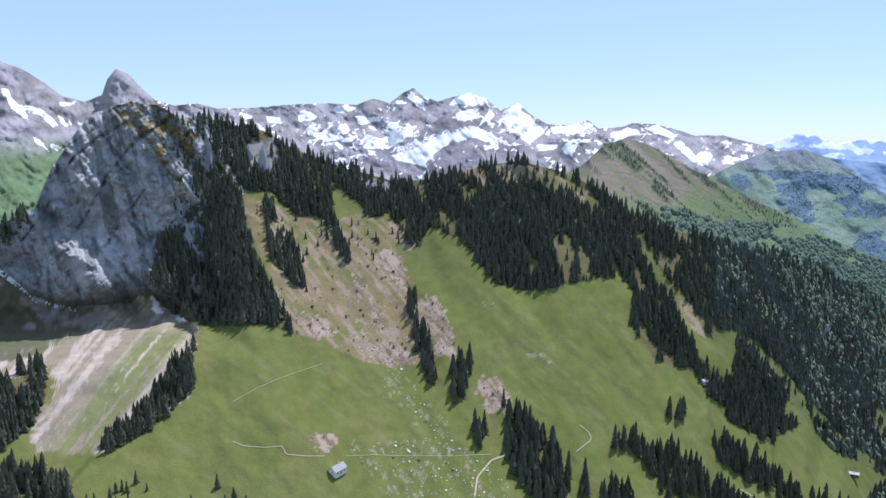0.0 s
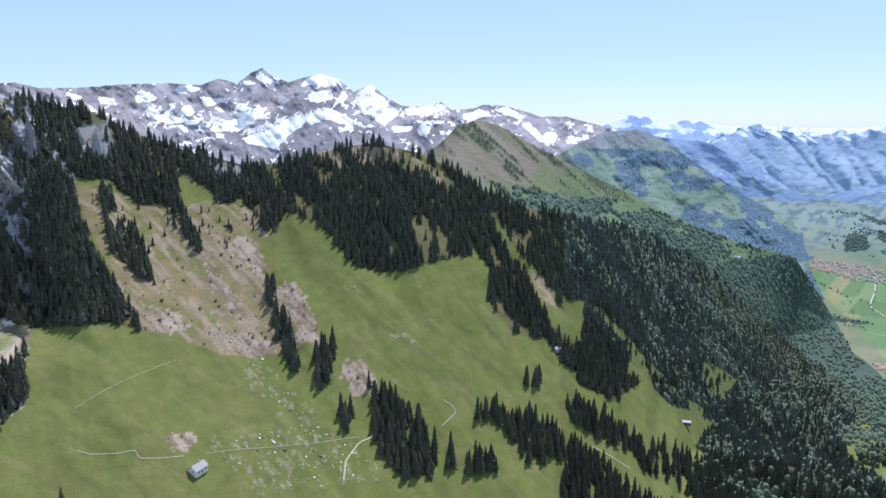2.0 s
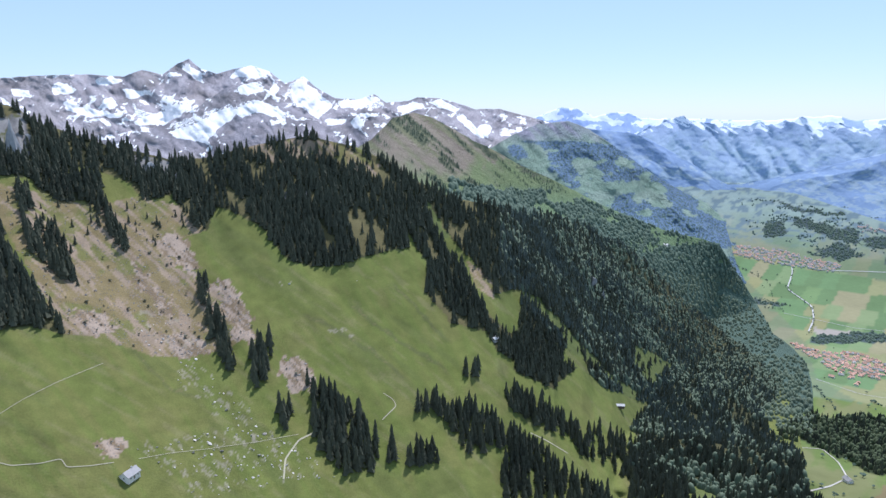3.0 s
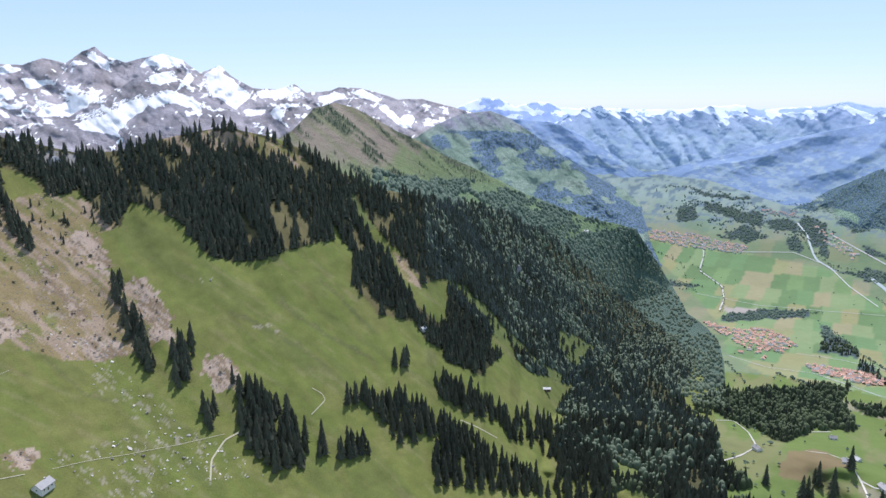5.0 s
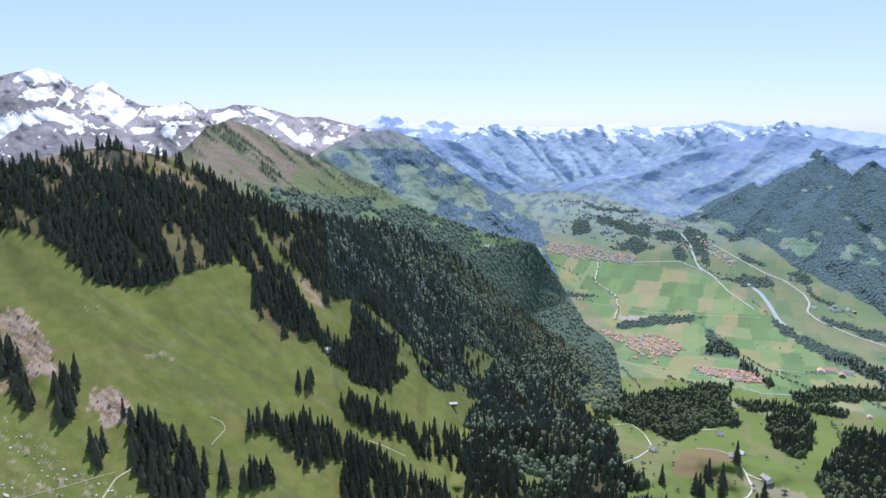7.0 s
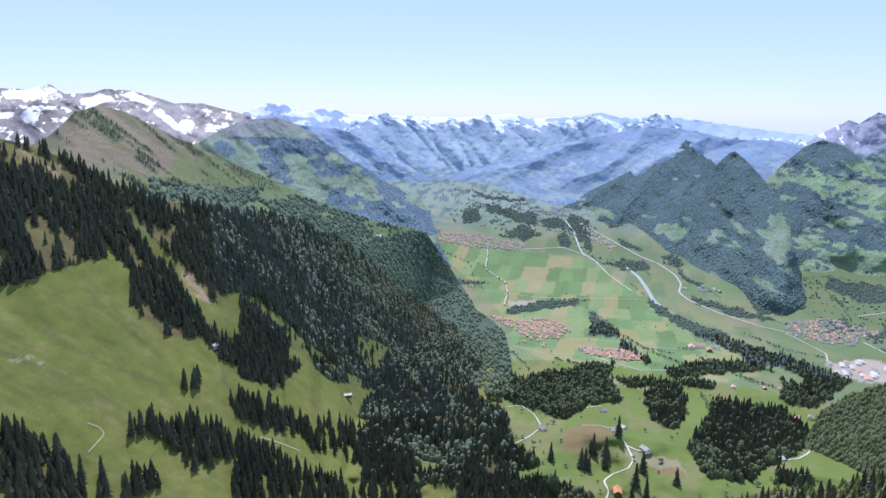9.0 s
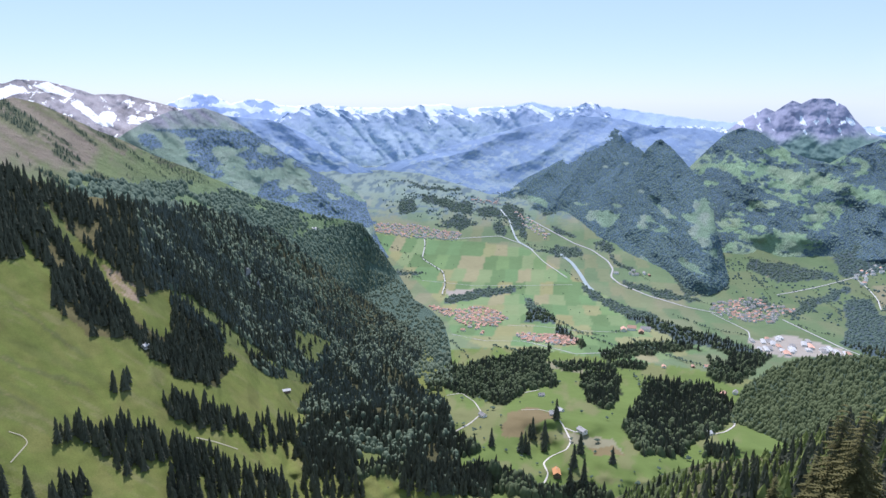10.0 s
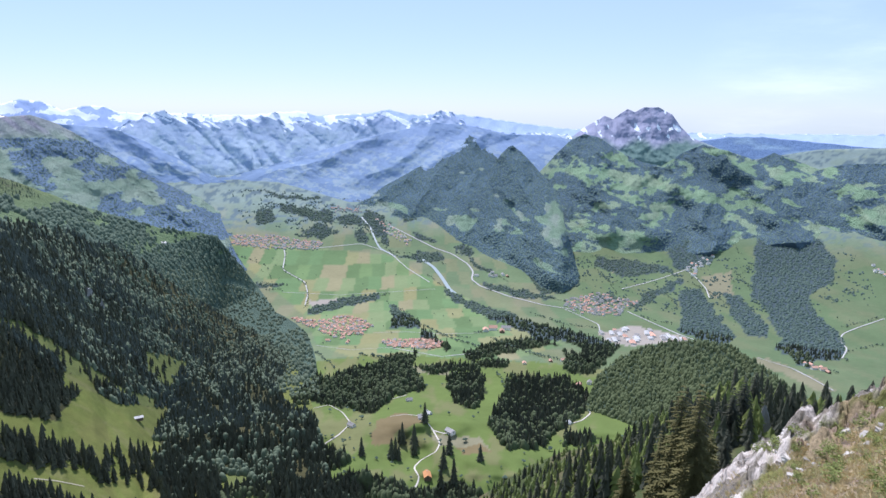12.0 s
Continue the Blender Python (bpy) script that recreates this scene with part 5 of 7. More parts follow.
def conifer_shape(tiers, points, slim=0.15, bare=0.06, seed=0):
    """A spruce one unit high: skirts of drooping boughs, one above the other, ragged at the rim."""
    g = np.random.default_rng(seed)
    verts, tris = [], []
    for k in range(tiers):
        f = k / tiers
        rad = slim * (1 - f) ** 0.8 * g.uniform(0.8, 1.15) + 0.012
        zb = bare + (0.97 - bare) * f
        tip = min(zb + 2.1 * (1 - bare) / tiers, 1.0) if k < tiers - 1 else 1.0
        i = len(verts)
        verts.append((g.normal(0, 0.006), g.normal(0, 0.006), tip))
        off = g.uniform(0, 6.3)
        for j in range(points):
            q = off + 6.2832 * j / points
            w = rad * (g.uniform(0.85, 1.15) if j % 2 == 0 else g.uniform(0.45, 0.65))
            verts.append((w * math.cos(q), w * math.sin(q), zb + (-0.02 if j % 2 == 0 else 0.03) + g.uniform(-0.015, 0.015)))
        tris += [(i, i + 1 + j, i + 1 + (j + 1) % points) for j in range(points)]
    return np.array(verts), np.array(tris)


ICO_V = [(0, 0, -1), (0.72, -0.53, -0.45), (-0.28, -0.85, -0.45), (-0.89, 0, -0.45), (-0.28, 0.85, -0.45), (0.72, 0.53, -0.45),
         (0.28, -0.85, 0.45), (-0.72, -0.53, 0.45), (-0.72, 0.53, 0.45), (0.28, 0.85, 0.45), (0.89, 0, 0.45), (0, 0, 1)]
ICO_T = [(0, 2, 1), (1, 5, 0), (0, 3, 2), (0, 4, 3), (0, 5, 4), (1, 10, 5), (2, 6, 1), (3, 7, 2), (4, 8, 3), (5, 9, 4), (1, 6, 10), (2, 7, 6), (3, 8, 7), (4, 9, 8), (5, 10, 9),
         (6, 11, 10), (7, 11, 6), (8, 11, 7), (9, 11, 8), (10, 11, 9)]


OCT_V = [(0, 0, -1), (1, 0, 0), (0, 1, 0), (-1, 0, 0), (0, -1, 0), (0, 0, 1)]
OCT_T = [(0, 2, 1), (0, 3, 2), (0, 4, 3), (0, 1, 4), (5, 1, 2), (5, 2, 3), (5, 3, 4), (5, 4, 1)]


def broad_shape(clumps, seed=0, spread=0.26, size=0.2, fine=True):
    """A broad-leaved tree one unit high: a trunk wedge and leaf clumps of uneven size."""
    g = np.random.default_rng(seed)
    verts, tris = [(0.03, 0, 0), (-0.03, 0.02, 0), (0, 0, 0.6)], [(0, 1, 2)]
    for k in range(clumps):
        q, w = g.uniform(0, 6.28), spread * math.sqrt(g.uniform(0, 1))
        c = np.array((w * math.cos(q), w * math.sin(q), 0.42 + 0.42 * g.uniform(0, 1) * (1 - w / spread * 0.4)))
        s = size * g.uniform(0.7, 1.15)
        i = len(verts)
        verts += [tuple(c + np.array(v) * s * g.uniform(0.7, 1.2) * np.array((1, 1, 0.8))) for v in (ICO_V if fine else OCT_V)]
        tris += [(a + i, b + i, d + i) for a, b, d in (ICO_T if fine else OCT_T)]
    return np.array(verts), np.array(tris)


def canopy_shape(seed, sides=6, rings=((-0.25, 0.5), (0.35, 0.52), (0.78, 0.3))):
    """The leafy top of a tree in a closed stand: an uneven dome one unit high."""
    g = np.random.default_rng(seed)
    verts = []
    for z, w in rings:
        off = g.uniform(0, 1)
        for k in range(sides):
            q, u = 6.2832 * (k + off) / sides, w * g.uniform(0.75, 1.2)
            verts.append((u * math.cos(q), u * math.sin(q), z + g.uniform(-0.08, 0.08)))
    verts.append((g.uniform(-0.1, 0.1), g.uniform(-0.1, 0.1), 1.0))
    tris = []
    for k in range(sides):
        j = (k + 1) % sides
        for b in range(0, (len(rings) - 1) * sides, sides):
            tris += [(b + k, b + j, b + sides + k), (b + j, b + sides + j, b + sides + k)]
        tris.append((len(verts) - 1 - sides + k, len(verts) - 1 - sides + j, len(verts) - 1))
    return np.array(verts), np.array(tris)


def mesh_from(name, verts, tris, material, flat=True):
    me = bpy.data.meshes.new(name)
    me.vertices.add(len(verts))
    me.vertices.foreach_set("co", np.asarray(verts, np.float32).reshape(-1))
    me.loops.add(tris.size)
    me.loops.foreach_set("vertex_index", tris.reshape(-1).astype(np.int32))
    me.polygons.add(len(tris))
    me.polygons.foreach_set("loop_start", np.arange(0, tris.size, 3, dtype=np.int32))
    me.polygons.foreach_set("use_smooth", np.full(len(tris), not flat))
    me.update(calc_edges=True)
    me.materials.append(material)
    return me


def scatter(polys, surface, da, de, thin=1.0, ragged=0.2, top=None):
    """Places for trees, on a jittered lattice of bearings and height angles within the polygons."""
    out = []
    for q in polys:
        p = np.array(q)
        a, e = np.meshgrid(np.arange(p[:, 0].min(), p[:, 0].max(), da), np.arange(p[:, 1].min(), p[:, 1].max(), de))
        a, e = a.ravel() + RNG.uniform(-0.9, 0.9, a.size) * da, e.ravel() + RNG.uniform(-0.9, 0.9, a.size) * de
        keep = inside(q, *rough(a, e, ragged)) & (RNG.uniform(0, 1, a.size) < thin)
        out.append(np.stack([a[keep], e[keep]], 1))
    ae = np.concatenate(out)
    if top is not None:
        ae = ae[ae[:, 1] < along(top, ae[:, 0]) - 0.02]
    r = SURFACE[surface](ae[:, 0], ae[:, 1])
    return spot(ae[:, 0], ae[:, 1], r)


def wood(name, label, places, heights, shapes, material, girth=(0.85, 1.25), soft=False):
    """Many trees in one mesh."""
    vs, ts, base = [], [], 0
    which = RNG.integers(0, len(shapes), len(places))
    for k, (v, t) in enumerate(shapes):
        p = places[which == k]
        n = len(p)
        if not n:
            continue
        h = RNG.uniform(*heights, n) * RNG.uniform(0.8, 1.1, n)
        w = h * RNG.uniform(*girth, n)
        q = RNG.uniform(0, 6.2832, n)
        c, s = np.cos(q)[:, None], np.sin(q)[:, None]
        x = (v[None, :, 0] * c - v[None, :, 1] * s) * w[:, None] + p[:, 0:1]
        y = (v[None, :, 0] * s + v[None, :, 1] * c) * w[:, None] + p[:, 1:2]
        z = v[None, :, 2] * h[:, None] + p[:, 2:3] - 0.03 * h[:, None]
        vs.append(np.stack([x, y, z], -1).reshape(-1, 3))
        ts.append((t[None] + (base + np.arange(n) * len(v))[:, None, None]).reshape(-1, 3))
        base += n * len(v)
    ob = new(name, mesh_from(name, np.concatenate(vs), np.concatenate(ts), material, not soft))
    return tagged(ob, label, "trees", kind="stuff")


SPRUCES = [conifer_shape(5, 7, s, 0.04, i) for i, s in enumerate((0.19, 0.21, 0.24, 0.2))]
SMALL_SPRUCES = [conifer_shape(4, 6, s, 0.03, i + 10) for i, s in enumerate((0.16, 0.19, 0.22))]
TINY_BROADS = [broad_shape(2, i + 60, 0.18, 0.34, False) for i in range(4)]
SMALL_BROADS = [broad_shape(4, i + 20, 0.22, 0.28, False) for i in range(4)]
CANOPY = [canopy_shape(i + 300) for i in range(5)]
FAR_CANOPY = [canopy_shape(i + 320, 5, ((-0.2, 0.5), (0.55, 0.36))) for i in range(4)]

HEDGES = [[(44.85, -11), (45.13, -12.08), (44.85, -13.23), (46.59, -14.39), (46.83, -15.42), (46.56, -16.34)], [(49.4, -16.28), (51.35, -15.82), (53.81, -15.4)], [(54.29, -16.44), (56.52, -18.02), (59.28, -19.28), (61.79, -19.84)], [(51.57, -9.43), (52.5, -10.87), (54.33, -12.17)], [(57.11, -13.89), (59.23, -15.41)], [(61.27, -13.09), (63.14, -13.81), (64.13, -14.35)], [(64.39, -14.91), (69.02, -15.75)], [(42.64, -14.04), (45.26, -14.46)], [(43.3, -14.73), (44.69, -14.71)], [(53.84, -11.88), (57.25, -12.32), (58.72, -13.03)], [(47.68, -9.69), (49.58, -8.98)], [(41.18, -11.76), (43.39, -12.7), (43.8, -13.88)], [(49.1, -9.39), (51.94, -9.67), (52.41, -10.25)], [(45.86, -8.62), (47.73, -8.29)], [(43.63, -7.63), (45.89, -7.92)], [(49.62, -7.38), (52.45, -7.78)]]
HEDGES += [[(71, -12.55), (72.61, -13.85), (73.32, -14.91)], [(74.93, -12.86), (76.46, -12.29)], [(78.97, -13.44), (80.75, -14.16), (82.09, -14.98)], [(82.26, -12.24), (83.84, -13.82)], [(90.03, -15.49), (91.41, -14.85), (92.67, -14.23)], [(87.72, -18.46), (90.13, -18.84)], [(90.59, -17.11), (92.92, -16.19)], [(69.34, -12.35), (71.65, -11.77), (74.42, -12.07)], [(75.89, -13.7), (77.29, -14.5), (78.26, -15.53)], [(75.17, -16.51), (77.92, -16.92)], [(66.16, -16.87), (69.11, -17.65), (71.99, -17.78)], [(62.77, -19.11), (64.28, -19.62), (65.29, -20.05)], [(61.27, -18.68), (62.76, -18.41)], [(51.27, -20.4), (54.25, -21.04)], [(58.27, -18.82), (60.78, -19.16)], [(47.34, -20.09), (48.77, -21.31), (49.24, -22.16)], [(45.39, -20.65), (46.32, -21.62)], [(65.79, -20.16), (69.25, -20.65), (70.73, -21)]]
HEDGES += [[(71.34, -23.21), (72.36, -24)], [(63.34, -21.88), (64.14, -23.23)], [(54.36, -7.08), (56.28, -7.42), (59.15, -7.3)], [(47.77, -6.79), (50.57, -7.06)], [(81.61, -9.65), (82.55, -10.89)], [(88.28, -16.61), (90.68, -17.83)], [(83.43, -11.68), (82.34, -13.11)]]
LONE = [[(51.1, -28.41)], [(53.82, -28.77)], [(54.19, -28.78)], [(54.56, -27.48)], [(54.82, -27.62)], [(55.9, -27.72)], [(55.9, -28.55)], [(54.5, -28.92)], [(58.61, -29.52)], [(59.12, -28.43)], [(59.57, -30.97)], [(61.41, -31.35)], [(56.88, -26)], [(61.99, -28.89)], [(58.37, -31.74)], [(60.21, -31.93)]]
BELTS = [[(-35.2, -23.31), (-33.07, -23.57), (-31.3, -24.83), (-30.65, -26.14), (-35.43, -25.5)], [(22.64, -22.77), (24.31, -23.34), (27.55, -24.77), (27.41, -25.59), (25.77, -25.76), (22.76, -24.42)], [(14.44, -24.4), (15.84, -24.08), (19.11, -24.54), (21.86, -25.39), (24.62, -27.26), (19.33, -28.15), (17.81, -25.97), (16.35, -24.88), (14.45, -24.79)], [(5.06, -21.73), (7.08, -23.14), (9.61, -25.19), (11.17, -27.44), (10.99, -29.13), (7.99, -29.35), (5.81, -27.01), (5.28, -25.2)], [(-3.56, -12.37), (-2.64, -13.09), (-1.67, -16.27), (-0.69, -20.45), (-1.04, -20.82), (-2.33, -18.6), (-3, -16.25)], [(0.56, -19.21), (2.04, -18.5), (2.64, -19.18), (1.56, -21.26), (1.32, -22.09), (0.46, -21.96)], [(2.19, -23.96), (3.09, -23.27), (3.87, -25.25), (3.11, -25.53)]]
BELTS += [[(23.19, -22.98), (25.27, -23.87), (29.57, -25.62), (29.24, -26.87), (26.55, -25.95), (22.99, -24.59)], [(27.97, -25.56), (30.61, -25.51), (33.94, -26.46), (38.71, -29.17), (38.59, -30.71), (34.56, -29.31), (28, -27.07)], [(22.76, -26.32), (25.97, -27.56), (28.17, -29.07), (22.55, -27.95)], [(11.92, -27.79), (12.87, -27.07), (12.69, -28.56), (11.96, -28.63)], [(13.44, -28.9), (14.35, -27.55), (16.03, -27.78), (17.04, -28.88)]]
BELTS += [[(23.44, -27.68), (27.75, -29.0), (31.73, -30.42), (33.74, -32.3), (22.73, -31.24), (22.13, -29.51)], [(33.82, -29.0), (38.21, -28.71), (38.73, -30.78), (39.52, -32.47), (33.74, -32.3)], [(43.69, -29.68), (47.36, -30.6), (50.98, -30.86), (51.04, -32.02), (42.16, -32.46)], [(18.95, -21.08), (19.76, -20.83), (20.52, -21.45), (20.43, -22.14), (19.07, -21.88)]]
SPARSE = [[(-23.82, 2.47), (-20.22, 1.89), (-19.93, -0.51), (-21.3, -2.7), (-22.41, -0.5)], [(-16.69, -4.36), (-10.89, -6.56), (-4.28, -6.89), (-2.38, -9.05), (-7.2, -10.41), (-10.99, -10.31), (-14.62, -8.32)], [(4.28, -1.45), (11.76, -3.72), (11.36, -5.35), (4.3, -2.86)], [(-35.15, -22.76), (-30.87, -24.34), (-27.77, -25.19), (-17.35, -27.7), (-17.44, -29.33), (-35.41, -25.32)],
          [(27.38, -18.46), (35.12, -22.86), (32.98, -22.74), (28.04, -19.4)]]



def bearings_of(p):
    """Bearing and height angle of places."""
    return np.degrees(np.arctan2(p[:, 0], p[:, 1])), np.degrees(np.arctan((p[:, 2] - EYE) / np.hypot(p[:, 0], p[:, 1])))


alp_spots = scatter(ALP_WOODS, "alp_slope", 0.26, 0.245, 0.93, 0.2, ALP_TOP)
pa, pe = rough(*bearings_of(alp_spots))
bare = np.zeros(len(alp_spots), bool)
for q in CLEARINGS + DRY_SLOPE[1:] + CRAGS[:3]:
    bare |= inside(q, pa, pe)
bare &= RNG.uniform(0, 1, len(bare)) < 0.88
bare |= wood_gaps(pa, pe) > 0.25 + 0.2 * smooth(22, 27, pa)
alp_spots = alp_spots[~bare]
mixed = (alp_spots[:, 0] > 300) & (RNG.uniform(0, 1, len(alp_spots)) < (0.25 + 0.75 * smooth(-0.1, 0.2, fbm(alp_spots[:, 0] * 0.01, alp_spots[:, 1] * 0.01, 3, 183))) * (0.5 + 0.3 * smooth(-24, -27, pe[~bare])) * smooth(430, 750, alp_spots[:, 0] + 250 * smooth(-24, -27, pe[~bare])))
wood("spruce_wood", "dense dark green spruce wood on a steep alp", alp_spots[~mixed], (8, 21), SPRUCES, M_SPRUCE, (0.85, 1.3))
beyond = np.hypot(alp_spots[:, 0], alp_spots[:, 1]) > 1000
wood("mixed_wood", "lighter broad-leaved trees among the spruces", alp_spots[mixed & ~beyond], (6, 12), CANOPY, M_HANGING, (0.7, 1.0), True)
wood("hanging_wood", "green broad-leaved wood on the steep side of the valley", alp_spots[mixed & beyond], (6, 12), CANOPY, M_HANGING, (0.75, 1.05), True)
far_slope = scatter(ALP_WOODS[3:6], "alp_slope", 0.16, 0.14, 0.9, 0.2, ALP_TOP)
fa, fe = bearings_of(far_slope)
gaps = fbm((fa + 0.9 * fe) * 0.5, fe * 0.25, 4, 185)
keep = (np.hypot(far_slope[:, 0], far_slope[:, 1]) > 900) & (fa > 22) & (gaps < 0.34)
for q in CLEARINGS:
    keep &= ~inside(q, *rough(fa, fe))
streak = smooth(-0.08, 0.12, fbm((fa + 0.9 * fe) * 0.7, fe * 0.2, 4, 186))
leafy = RNG.uniform(0, 1, len(fa)) < 0.08 + 0.6 * streak
wood("slope_wood", "mixed green wood on the steep side of the valley", far_slope[keep & leafy], (5, 11), FAR_CANOPY, M_HANGING, (0.75, 1.1), True)
wood("slope_spruces", "dark spruces on the steep side of the valley", far_slope[keep & ~leafy], (10, 16), SMALL_SPRUCES, M_FARSPRUCE)
wood("slope_bushes", "low dark bushes on the stony slope", scatter(DRY_SLOPE + BARE, "alp_slope", 0.3, 0.25, 0.05, 0.3, ALP_TOP), (1.2, 3.4), SMALL_BROADS, M_SPRUCE, (1.0, 1.8))
rim = scatter([[(-21.84, 2.29), (-19.39, 1.9), (-18.88, -0.51), (-20.1, -3.61), (-20.9, -6.71), (-22.57, -10.18), (-23.66, -10.98), (-22.36, -6.64), (-21.44, -3.58), (-21.59, -0.51)]], "alp_slope", 0.4, 0.36, 0.6, 0.6, ALP_TOP)
wood("wall_spruces", "small dark spruces on ledges of the rock wall", rim, (5, 11), SPRUCES, M_SPRUCE)
wood("scattered_spruces", "single small spruces on rocky turf", scatter(SPARSE, "alp_slope", 0.9, 0.7, 0.6, 0.3, ALP_TOP), (6, 13), SPRUCES, M_SPRUCE)

vw = scatter(VALLEY_WOODS, "valley_floor", 0.19, 0.12, 0.9, 0.5)
vfar = scatter(VALLEY_WOODS, "valley_floor", 0.145, 0.09, 0.95, 0.5)
vfar = vfar[np.hypot(vfar[:, 0], vfar[:, 1]) >= 2100]
near = np.hypot(vw[:, 0], vw[:, 1]) < 2100
pick = RNG.uniform(0, 1, len(vw)) < 0.35 + 0.45 * smooth(-0.1, 0.1, fbm(vw[:, 0] * 0.008, vw[:, 1] * 0.008, 3, 188))
wood("valley_spruces", "dark spruces in the woods of the valley", vw[near & pick], (10, 19), SMALL_SPRUCES, M_SPRUCE)
wood("valley_trees", "round green broad-leaved trees in the woods of the valley", vw[near & ~pick], (6, 13), CANOPY, M_COPSE, (0.65, 1.0), True)
beyond_works = bearings_of(vfar)[0] > 76.5
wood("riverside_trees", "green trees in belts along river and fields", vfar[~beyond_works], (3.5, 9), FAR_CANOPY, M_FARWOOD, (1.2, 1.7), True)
wood("hillside_wood", "green woods on the lower slopes across the valley, tinted with haze", vfar[beyond_works], (3.5, 8), FAR_CANOPY, M_SLOPEWOOD, (1.3, 1.9), True)
# clumps of trees and hedges between the meadows of the upper valley
upper = scatter([[(40.5, -6.3), (45.0, -6.6), (48.0, -7.4), (52.0, -8.6), (55.0, -9.8), (52.0, -10.2), (46.0, -9.9), (42.0, -9.2)], [(69.0, -12.3), (78.0, -11.9), (90.0, -10.0), (92.0, -13.0), (82.0, -16.0), (72.0, -16.2)]], "valley_floor", 0.16, 0.07, 0.8, 0.0)
ua, ue = bearings_of(upper)
row = np.abs(fbm(ua * 1.1 + 0.4 * ue, ue * 2.4, 3, 193)) < 0.022
clump = fbm(ua * 1.5, ue * 3.4, 3, 194) > 0.27
wood("meadow_trees", "rows and clumps of trees between far meadows", upper[row | clump], (3.5, 8), FAR_CANOPY, M_SLOPEWOOD, (1.1, 1.7), True)
hedge = scatter([SHOULDER, PLAIN, [(68.82, -11.34), (77.89, -10.82), (89.69, -9.33), (92.28, -11.06), (93.07, -17.36), (82.82, -18.3), (69.04, -16.03)]], "valley_floor", 0.5, 0.3, 0.06, 0.0)
wood("field_trees", "single trees and bushes between meadows and fields", hedge, (4, 9), SMALL_BROADS, M_FARWOOD)

rows_ = []
for line in HEDGES:
    q = np.array(line, float)
    k = np.concatenate([[0], np.cumsum(np.hypot(*np.diff(q, axis=0).T))])
    u = np.arange(0, k[-1], 0.09)
    u = u[RNG.uniform(0, 1, len(u)) < 0.8]
    ae = np.stack([np.interp(u, k, q[:, 0]), np.interp(u, k, q[:, 1])], 1) + RNG.normal(0, 1, (len(u), 2)) * (0.06, 0.035)
    rows_.append(spot(ae[:, 0], ae[:, 1], SURFACE["valley_floor"](ae[:, 0], ae[:, 1])))
wood("hedges", "rows of bushes and trees along brooks, lanes and fields", np.concatenate(rows_), (4, 10), TINY_BROADS, M_FARWOOD)

for land, top, foot in (("pyramid_hill", PYRAMID_TOP, PYRAMID_FOOT), ("wooded_hump", HUMP_TOP, HUMP_FOOT)):
    hill = scatter([top + foot[::-1]], land, 0.14, 0.085, 0.97, 0.0, top)
    hill = hill[~hill_open(*bearings_of(hill))]
    wood("hill_wood", "green wood that covers a steep hill, tinted with haze", hill, (2.4, 4.6), FAR_CANOPY, M_HAZEWOOD, (2.0, 3.0), True)
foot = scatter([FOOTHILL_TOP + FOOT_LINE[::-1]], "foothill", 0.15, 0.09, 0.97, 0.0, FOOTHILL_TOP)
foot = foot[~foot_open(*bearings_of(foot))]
wood("foothill_wood", "green woods on the foothills, tinted with haze", foot, (2.4, 4.6), FAR_CANOPY, M_HAZEWOOD, (2.0, 3.0), True)
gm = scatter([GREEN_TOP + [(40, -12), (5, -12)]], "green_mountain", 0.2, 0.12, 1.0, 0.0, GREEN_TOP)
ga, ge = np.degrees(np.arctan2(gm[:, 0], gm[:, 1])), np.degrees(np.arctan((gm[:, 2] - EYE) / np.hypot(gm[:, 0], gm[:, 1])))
wood("mountain_wood", "patches of wood on a mountain side, tinted with haze", gm[wooded(ga, ge, 111) & (ge < -2.2)], (2.4, 4.6), FAR_CANOPY, M_HAZEWOOD, (2.0, 3.0), True)
br = scatter([[(16.87, -5.28), (20.58, -6.07), (23.42, -6.36), (27.44, -6.4), (33, -8.55), (39.65, -10.31), (41.35, -12.57), (42.82, -14.58), (44.05, -16.55), (46.66, -18.58), (47.63, -23.51), (45.35, -23.78), (33.11, -18.24), (18.61, -8.61)]], "brown_ridge", 0.2, 0.16, 1.0, 0.2, BROWN_TOP)
ba, be = np.degrees(np.arctan2(br[:, 0], br[:, 1])), np.degrees(np.arctan((br[:, 2] - EYE) / np.hypot(br[:, 0], br[:, 1])))
grown = (RNG.uniform(0, 1, len(br)) < 0.8) & (fbm(ba * 0.6, be * 1.3, 4, 115) > -0.1 - 0.25 * smooth(-6, -11, be)) & (be < -5.6)
wood("valley_side_wood", "green woods and hedges on the side of the valley", br[grown & (be > -12.5)], (8, 14), FAR_CANOPY, M_FARWOOD, (0.9, 1.4), True)
wood("valley_side_wood", "dark green wood on the steep foot of the ridge", br[grown & (be <= -12.5)], (6, 12), FAR_CANOPY, M_HANGING, (0.8, 1.2), True)
rw = scatter([BROWN_TOP + [(38, -9), (8, -9)]], "brown_ridge", 0.17, 0.15, 1.0, 0.0, BROWN_TOP)
ra, re_ = bearings_of(rw)
wood("ridge_spruces", "rows of dark spruces that slant down a grassy ridge", rw[(ridge_rows(ra, re_) > 0.07) & (re_ > -6.5)], (5, 9), SMALL_SPRUCES, M_FARWOOD)
kn = scatter([KNOLL_TOP + KNOLL_FOOT[::-1]], "wooded_knoll", 0.17, 0.12, 0.97, 0.0, KNOLL_TOP)
